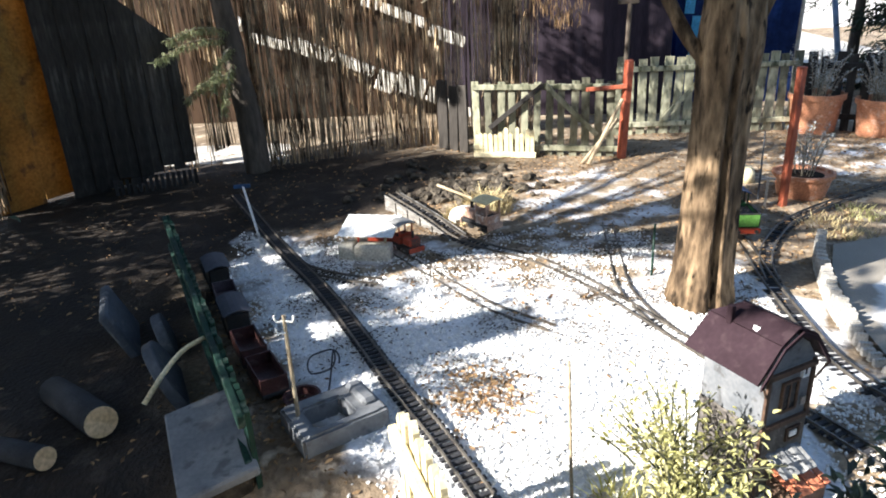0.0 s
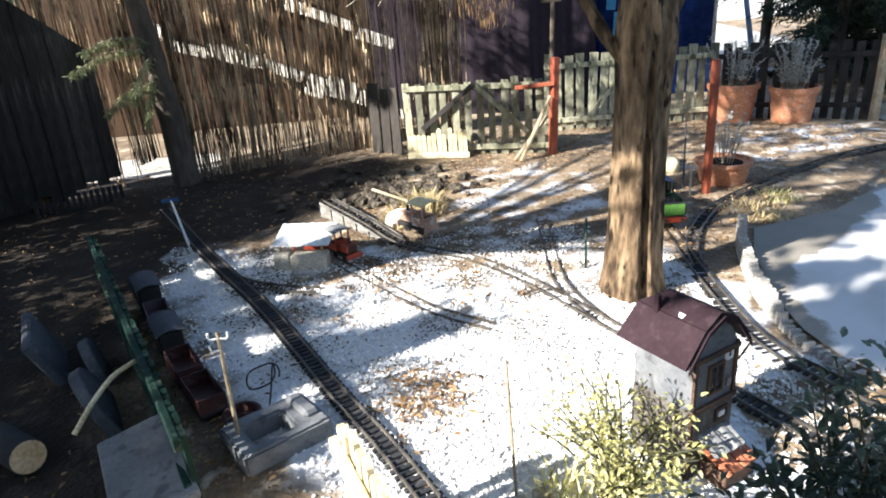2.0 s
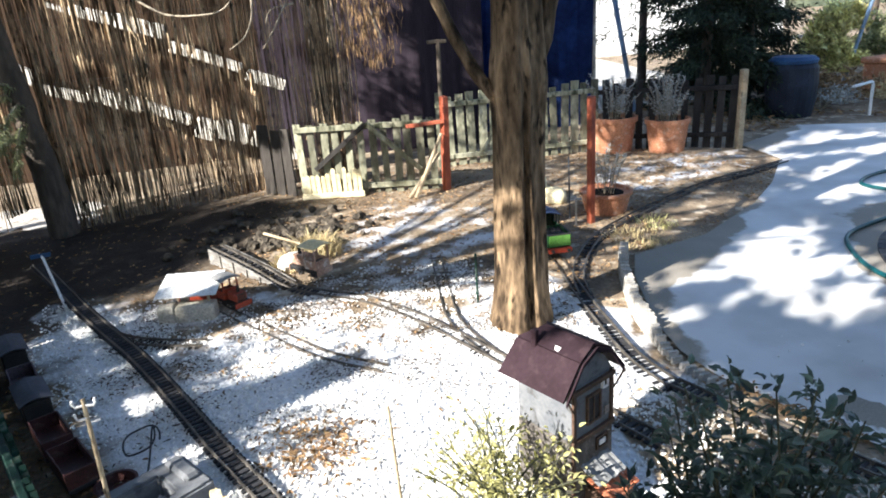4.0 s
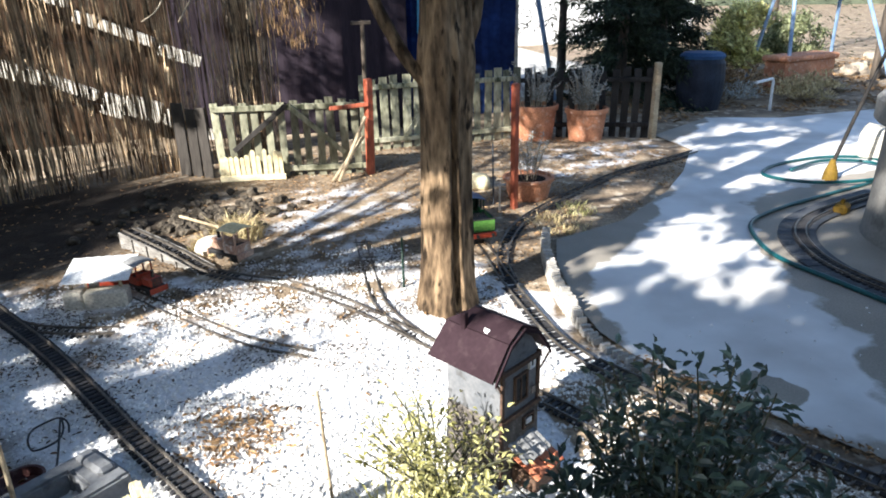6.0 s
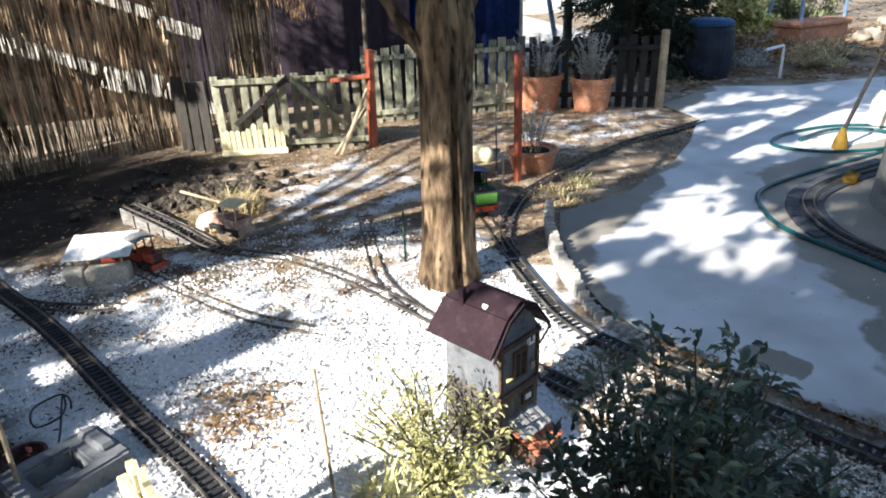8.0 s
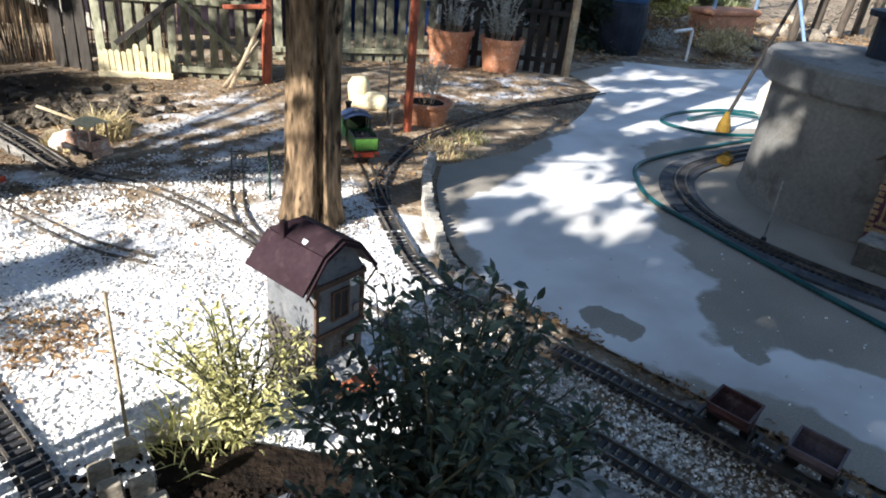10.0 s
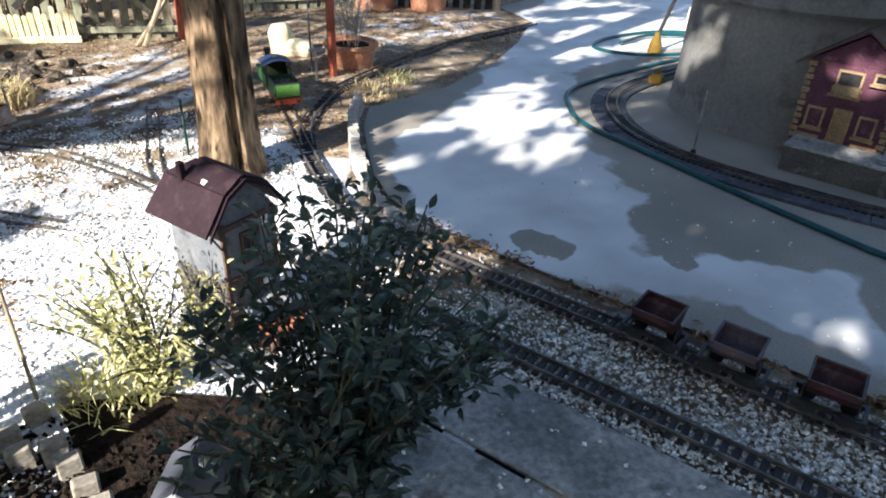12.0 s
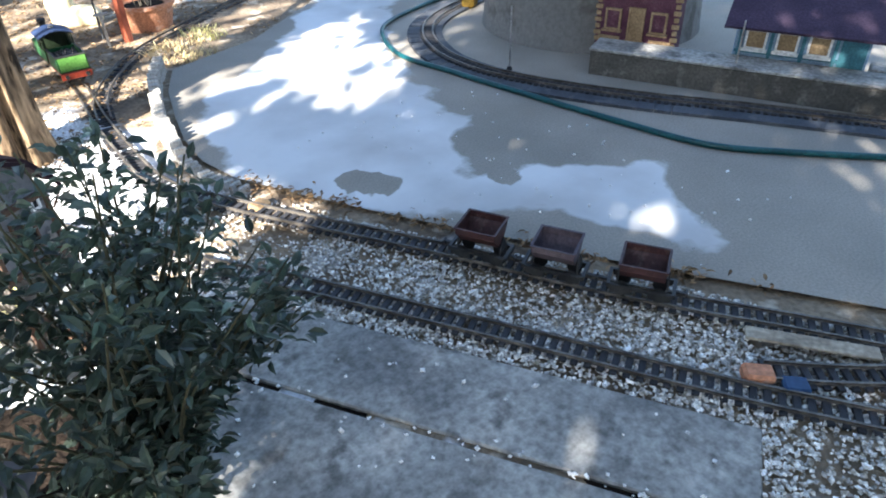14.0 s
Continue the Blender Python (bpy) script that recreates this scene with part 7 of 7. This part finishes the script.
rnd = random.Random(108)
for k in range(15):
    bm = bmesh.new()
    bmesh.ops.create_icosphere(bm, subdivisions=2, radius=rnd.uniform(0.07, 0.17))
    o = Vector((rnd.uniform(0, 9), rnd.uniform(0, 9), 0))
    for v in bm.verts:
        v.co *= 1 + 0.5 * noise.noise(v.co * 6 + o)
        v.co.z *= 0.7
    ob = part("boulder", bm, M["boulder"])
    ob.matrix_basis = pose(6.9 + k * 0.24 + rnd.uniform(-0.3, 0.3), 6.3 + k * 0.13 + rnd.uniform(-0.45, 0.45), 0.03, 0, 0, rnd.uniform(0, 360))
    tagged(ob, "sandy brown boulder at the edge of the garden", "boulder", "garden boulders")
for x, y, lean in ((8.6, 6.9, 0.30), (9.4, 7.15, 0.42), (7.9, 6.6, 0.22), (10.3, 7.6, 0.2)):
    th = thing("sapling", (x, y, -0.02), "slim dark bare stem at the garden's edge", "tree", "bare saplings")
    bm = bmesh.new()
    tube(bm, curve([(0, 0, -0.05), (lean * 0.25, 0.02, 0.9), (lean * 0.6, 0, 2.0), (lean, 0.05, 3.2)], 0.2), 0.055, 8, 0.08, random.Random(int(x * 10)))
    part("trunk", bm, M["conifer_bark"], th, smooth=True)


conifer((4.2, 6.5), 3.0, 0.80, "dark conifer leaning over the fence end", 111, 26000, 0.22)
conifer((5.45, 8.1), 3.4, 0.85, "dense dark conifer behind the barrel", 112, 22000, 0.2)
conifer((5.0, 6.95), 2.7, 0.62, "dense dark conifer between the shrubs", 117, 16000, 0.35)
conifer((4.1, 7.7), 3.0, 0.7, "dark bare-stemmed conifer beyond the fence", 113, 2200, 0.9)
conifer((8.6, 9.2), 4.0, 1.3, "large dark conifer at the far side", 114, 3600, 0.3)
conifer((10.5, 7.5), 4.5, 1.5, "large dark conifer at the edge of the garden", 115, 3600, 0.3)
conifer((1.1, 8.2), 4.0, 1.2, "dark conifer behind the shed", 116, 2600, 0.5)

# hanging brown dead branch over the gate
db = thing("dead_branch", (0.55, 4.9, 1.25), "hanging clump of dry brown needles", "branch")
bm = bmesh.new()
tube(bm, curve([(-0.1, 0.3, 0.5), (0.02, 0.15, 0.2), (0.10, 0.02, -0.05), (0.16, -0.03, -0.25)], 0.03), 0.008, 6)
part("twig", bm, M["twig"], db)
rnd = random.Random(121)
spots = [((0.06 + rnd.gauss(0, 0.10), rnd.gauss(0, 0.08), rnd.uniform(-0.36, 0.3)), (rnd.uniform(-0.4, 0.4), rnd.uniform(-0.4, 0.4), -1)) for _ in range(520)]
tagged(leaves("needles", spots, 0.09, 0.010, M["litter"], rnd, db), kind="stuff")
# the stout plum-brown stem behind the gate
bm = bmesh.new()
tube(bm, curve([(0.28, 5.62, -0.05), (0.30, 5.62, 0.6), (0.27, 5.6, 1.4), (0.2, 5.6, 2.8)], 0.1), 0.105, 12, 0.06, random.Random(3))
stout = thing("tree", (0, 0, 0), "dark stout tree stem behind the gate", "tree")
part("trunk", bm, M["conifer_bark"], stout, smooth=True)
twigs = thing("bare_branch", (0, 0, 0), "bare pale curved branches hanging before the reeds", "branch")
for pts, r in ((((-0.80, 4.55, 1.38), (-0.62, 4.50, 1.27), (-0.42, 4.45, 1.25), (-0.28, 4.42, 1.27), (-0.18, 4.40, 1.36)), 0.008),
               (((-0.10, 4.45, 1.33), (-0.12, 4.42, 1.20), (-0.18, 4.40, 1.10), (-0.27, 4.38, 1.04)), 0.007),
               (((0.14, 4.50, 1.28), (0.08, 4.45, 1.26), (0.02, 4.42, 1.16), (-0.08, 4.40, 1.02)), 0.008),
               (((0.11, 4.46, 1.28), (0.00, 4.44, 1.25), (-0.04, 4.42, 1.17)), 0.005)):
    bm = bmesh.new()
    line = curve(pts, 0.02)
    tube(bm, line, [r * (1 - 0.55 * i / len(line)) for i in range(len(line))], 6)
    part("twig", bm, M["twig"], twigs, smooth=True)

# ---- unseen trees added round the garden to shade patio and fence side ----
def shade_tree(at, blobs, n, label, seed, length=0.11, width=0.055, holes=-0.28, top=3.2, gaps=()):
    th = thing("tree", (*at, -0.03), label, "tree", "shade trees")
    bm = bmesh.new()
    tube(bm, curve([(0, 0, -0.05), (0.03, 0.02, 1.0), (0.0, 0.0, 2.0), (0.05, 0, top)], 0.15), 0.10, 10, 0.06, random.Random(seed))
    part("trunk", bm, M["conifer_bark"], th, smooth=True)
    local = [(x - at[0], y - at[1], z, rx, ry, rz) for x, y, z, rx, ry, rz in blobs]
    for k, b in enumerate(local if top < 4 else ()):
        limb(th, [(0, 0, top * 0.6), (b[0] * 0.5, b[1] * 0.5, (top * 0.6 + b[2]) / 2 + 0.15), b[:3]], (0.03, 0.008), material="conifer_bark", seed=k)
    rnd = random.Random(seed)
    spots = []
    for x, y, z, rx, ry, rz in local:
        for _ in range(n):
            g, q = rnd.uniform(0, 6.283), math.sqrt(rnd.random())
            p = (x + rx * q * math.cos(g), y + ry * q * math.sin(g), z + rz * rnd.gauss(0, 0.5))
            fall = (p[2] - 0.03) / 0.6
            gx, gy = at[0] + p[0] + 0.90 * fall, at[1] + p[1] + 0.45 * fall
            # gaps: crown holes cut so sun flecks land on chosen ground spots
            if any((gx - a) ** 2 + (gy - b) ** 2 < r * r for a, b, r in gaps):
                continue
            if noise.noise((p[0] * 4.5 + seed, p[1] * 4.5, p[2] * 3)) > holes:
                spots.append((p, (rnd.uniform(-1, 1), rnd.uniform(-1, 1), rnd.uniform(-0.6, 0.4))))
    tagged(leaves("crown", spots, length, width, M["leaf"], rnd, th), kind="stuff")
    return th


shade_tree((-1.9, -2.2), [(-1.0, -0.55, 2.5, 0.75, 0.6, 0.3), (-2.0, -1.0, 2.55, 0.65, 0.5, 0.3), (-0.9, -1.5, 2.6, 0.9, 0.8, 0.3), (-2.0, -1.9, 2.7, 0.8, 0.7, 0.3), (-0.2, -0.9, 2.5, 0.6, 0.6, 0.3), (-0.6, -0.1, 2.55, 0.6, 0.45, 0.25),
                          (-1.6, -0.45, 2.45, 0.60, 0.42, 0.2), (-1.2, 0.15, 2.5, 0.55, 0.35, 0.2), (-0.3, 0.3, 2.5, 0.5, 0.3, 0.2), (-2.0, 0.02, 2.5, 0.34, 0.26, 0.15), (-2.3, -0.75, 2.5, 0.35, 0.3, 0.15), (-2.6, -1.45, 2.6, 0.5, 0.42, 0.2), (-1.5, -1.2, 2.5, 0.5, 0.5, 0.2)], 1250,
           "unseen leafy tree added to shade the near side of the patio", 131, holes=-0.62, gaps=((3.35, 2.38, 0.10), (3.49, 2.40, 0.11), (3.63, 2.43, 0.10), (3.62, 1.76, 0.14), (3.24, 1.47, 0.10), (1.25, 1.64, 0.20), (2.0, 2.04, 0.17), (2.25, 2.10, 0.13), (2.45, 2.35, 0.18), (1.49, 1.91, 0.05), (2.10, 0.72, 0.125), (1.36, 0.38, 0.06), (0.92, 0.755, 0.095), (1.39, 1.40, 0.12)))
shade_tree((-2.9, 1.46), [(-1.62, 1.08, 2.62, 0.24, 0.15, 0.20), (-1.2, 1.27, 2.5, 0.28, 0.2, 0.12), (-0.9, 0.875, 2.5, 0.28, 0.24, 0.15), (-2.08, 0.49, 2.5, 0.17, 0.03, 0.03), (-2.02, 0.705, 2.5, 0.18, 0.06, 0.05), (-1.8, 0.975, 2.5, 0.2, 0.08, 0.05), (-0.77, 1.415, 2.5, 0.30, 0.22, 0.1), (-0.37, 1.125, 2.5, 0.36, 0.25, 0.1), (-0.14, 2.185, 2.5, 0.40, 0.13, 0.08), (0.35, 2.60, 2.5, 0.45, 0.08, 0.06), (0.1, 1.75, 2.5, 0.4, 0.10, 0.06), (-2.0, 1.7, 2.8, 0.34, 0.34, 0.2), (-1.35, 1.6, 2.9, 0.30, 0.30, 0.2), (-2.62, 2.93, 2.5, 0.20, 0.08, 0.1), (-2.2, 2.8, 2.8, 0.6, 0.6, 0.2), (-1.3, 2.6, 2.9, 0.6, 0.6, 0.2), (-1.9, 3.8, 2.8, 0.6, 0.6, 0.2),
                         (-1.0, 3.6, 2.9, 0.5, 0.5, 0.2)], 480, "unseen spreading evergreen added to shade garden and patio", 132, holes=-0.12, gaps=((3.35, 2.38, 0.10), (3.49, 2.40, 0.11), (3.63, 2.43, 0.10), (3.62, 1.76, 0.14), (3.24, 1.47, 0.10)))
def bough_tree(at, boughs, label, seed, h=3.6):
    """An unseen evergreen, added for the slanting bands of shade its long drooping boughs throw."""
    th = thing("tree", (*at, -0.03), label, "tree", "shade trees")
    bm = bmesh.new()
    rod(bm, (0, 0, -0.05), (0, 0, h), 0.09, 0.03, 10)
    part("trunk", bm, M["conifer_bark"], th, smooth=True)
    rnd = random.Random(seed)
    for a, b, r, n in boughs:
        a, b = Vector(a) - Vector((*at, -0.03)), Vector(b) - Vector((*at, -0.03))
        lim = limb(th, [(0, 0, a.z + 0.1), tuple(a), tuple(a.lerp(b, 0.5)), tuple(b)], (0.025, 0.008), material="conifer_bark", seed=seed)
        spots = []
        while len(spots) < n:
            u = rnd.random()
            p = a.lerp(b, u) + Vector((rnd.gauss(0, r), rnd.gauss(0, r), rnd.gauss(0, r * 0.8)))
            if noise.noise(p * 5.0) > -0.3:
                spots.append((p, (rnd.uniform(-0.3, 1), rnd.uniform(-0.6, 0.6), rnd.uniform(-0.8, 0.2))))
        tagged(leaves("foliage", spots, 0.11, 0.05, M["leaf"], rnd, lim), kind="stuff")


bough_tree((-4.9, 3.5), [((-4.2, 3.45, 2.80), (-2.75, 3.5, 2.22), 0.022, 330), ((-4.2, 3.4, 3.62), (-2.9, 3.45, 3.12), 0.09, 900), ((-4.4, 3.40, 2.72), (-4.02, 3.42, 2.6), 0.06, 240), ((-3.9, 3.45, 2.92), (-3.3, 3.5, 2.78), 0.012, 70)],
           "unseen drooping evergreen added to band the reeds with shade", 134)
shade_tree((-5.6, 2.2), [(-4.6, 2.0, 2.5, 0.5, 0.4, 0.2), (-4.2, 2.45, 2.6, 0.4, 0.3, 0.2), (-5.0, 1.5, 2.5, 0.5, 0.35, 0.2), (-5.2, 2.4, 2.6, 0.5, 0.4, 0.2), (-5.0, -0.3, 2.5, 0.55, 0.45, 0.15), (-5.45, 0.35, 2.5, 0.45, 0.40, 0.15), (-4.75, -0.75, 2.5, 0.35, 0.3, 0.12)], 750, "unseen dense evergreen added to shade the ground by the fence", 137, holes=-0.35)
# unseen crown added high up to dim the sky over the left side
shade_tree((-4.6, -3.0), [(-3.2 + 0.95 * i, -1.4 + 1.15 * j, 4.6 + 0.25 * ((i + j) % 3), 0.75, 0.8, 0.3) for i in range(4) for j in range(6) if not (i < 2 and j in (1, 2))], 1400, "unseen tall broad pine added to dim the sky over the garden", 135, holes=-0.44, gaps=((3.50, 2.41, 0.28), (3.62, 1.76, 0.24), (3.24, 1.47, 0.18)), length=0.17, width=0.08, top=4.6)
shade_tree((-6.2, 1.0), [(-4.5, 0.45, 2.5, 0.36, 0.36, 0.10), (-4.45, 0.95, 2.5, 0.34, 0.28, 0.10), (-4.65, 0.0, 2.5, 0.30, 0.34, 0.10), (-4.15, -0.10, 2.5, 0.42, 0.42, 0.10), (-4.05, 0.40, 2.5, 0.35, 0.35, 0.10), (-4.4, -0.45, 2.5, 0.25, 0.25, 0.1)], 520, "unseen thin-leaved tree added to dapple the gravel", 136, holes=0.0, length=0.10, width=0.045)
shade_tree((-2.75, 0.75), [(-2.25, 0.85, 1.35, 0.34, 0.34, 0.12), (-1.95, 1.25, 1.35, 0.24, 0.26, 0.10), (-2.35, 0.35, 1.35, 0.25, 0.3, 0.1)], 170, "unseen young tree with sparse leaves added to dapple the gravel", 138, holes=0.02, length=0.055, width=0.026, top=1.3)
# unseen hedge added as a light block for the left side
hedge = thing("hedge", (-3.05, 1.6, -0.03), "unseen dense dark hedge added to shade the left side", "hedge", rz=0)
for k in range(14):
    bm = bmesh.new()
    rod(bm, (0.05 * math.sin(k), -2.2 + k * 0.30, 0), (0.08 * math.cos(k), -2.2 + k * 0.30, 1.2), 0.02, 0.008, 6)
    part("stem", bm, M["conifer_bark"], hedge)
rnd = random.Random(133)
spots = [((rnd.gauss(0, 0.16), rnd.uniform(-2.4, 2.0), rnd.uniform(0.0, 1.55) * (0.93 + 0.07 * noise.noise((k * 0.01, 0, 0)))), (rnd.uniform(-1, 1), rnd.uniform(-1, 1), rnd.uniform(-0.4, 0.8))) for k in range(6500)]
tagged(leaves("foliage", spots, 0.085, 0.045, M["leaf"], rnd, hedge), kind="stuff")
# unseen wall added to cut sky light on the near patio
bm = bmesh.new()
box(bm, (9.0, 0.25, 3.2), (3.65, -1.75, 1.55))
tagged(part("wall_sky_block", bm, M["plain_wall"]), "unseen plain wall added behind the terrace to cut sky light", "wall", kind="structure")
bm = bmesh.new()
for k in range(40):
    g0, g1 = k * 2 * math.pi / 40, (k + 1) * 2 * math.pi / 40
    a, b = Vector((45 * math.cos(g0), 45 * math.sin(g0), -0.5)), Vector((45 * math.cos(g1), 45 * math.sin(g1), -0.5))
    h0, h1 = 5 + 1.5 * math.sin(k * 2.1), 5 + 1.5 * math.sin((k + 1 if k < 39 else 0) * 2.1)
    bm.faces.new([bm.verts.new(v) for v in (a, b, b + Vector((0, 0, h1)), a + Vector((0, 0, h0)))])
tagged(part("backdrop", bm, M["hill"]), "far wooded rise round the garden", "backdrop", kind="structure")
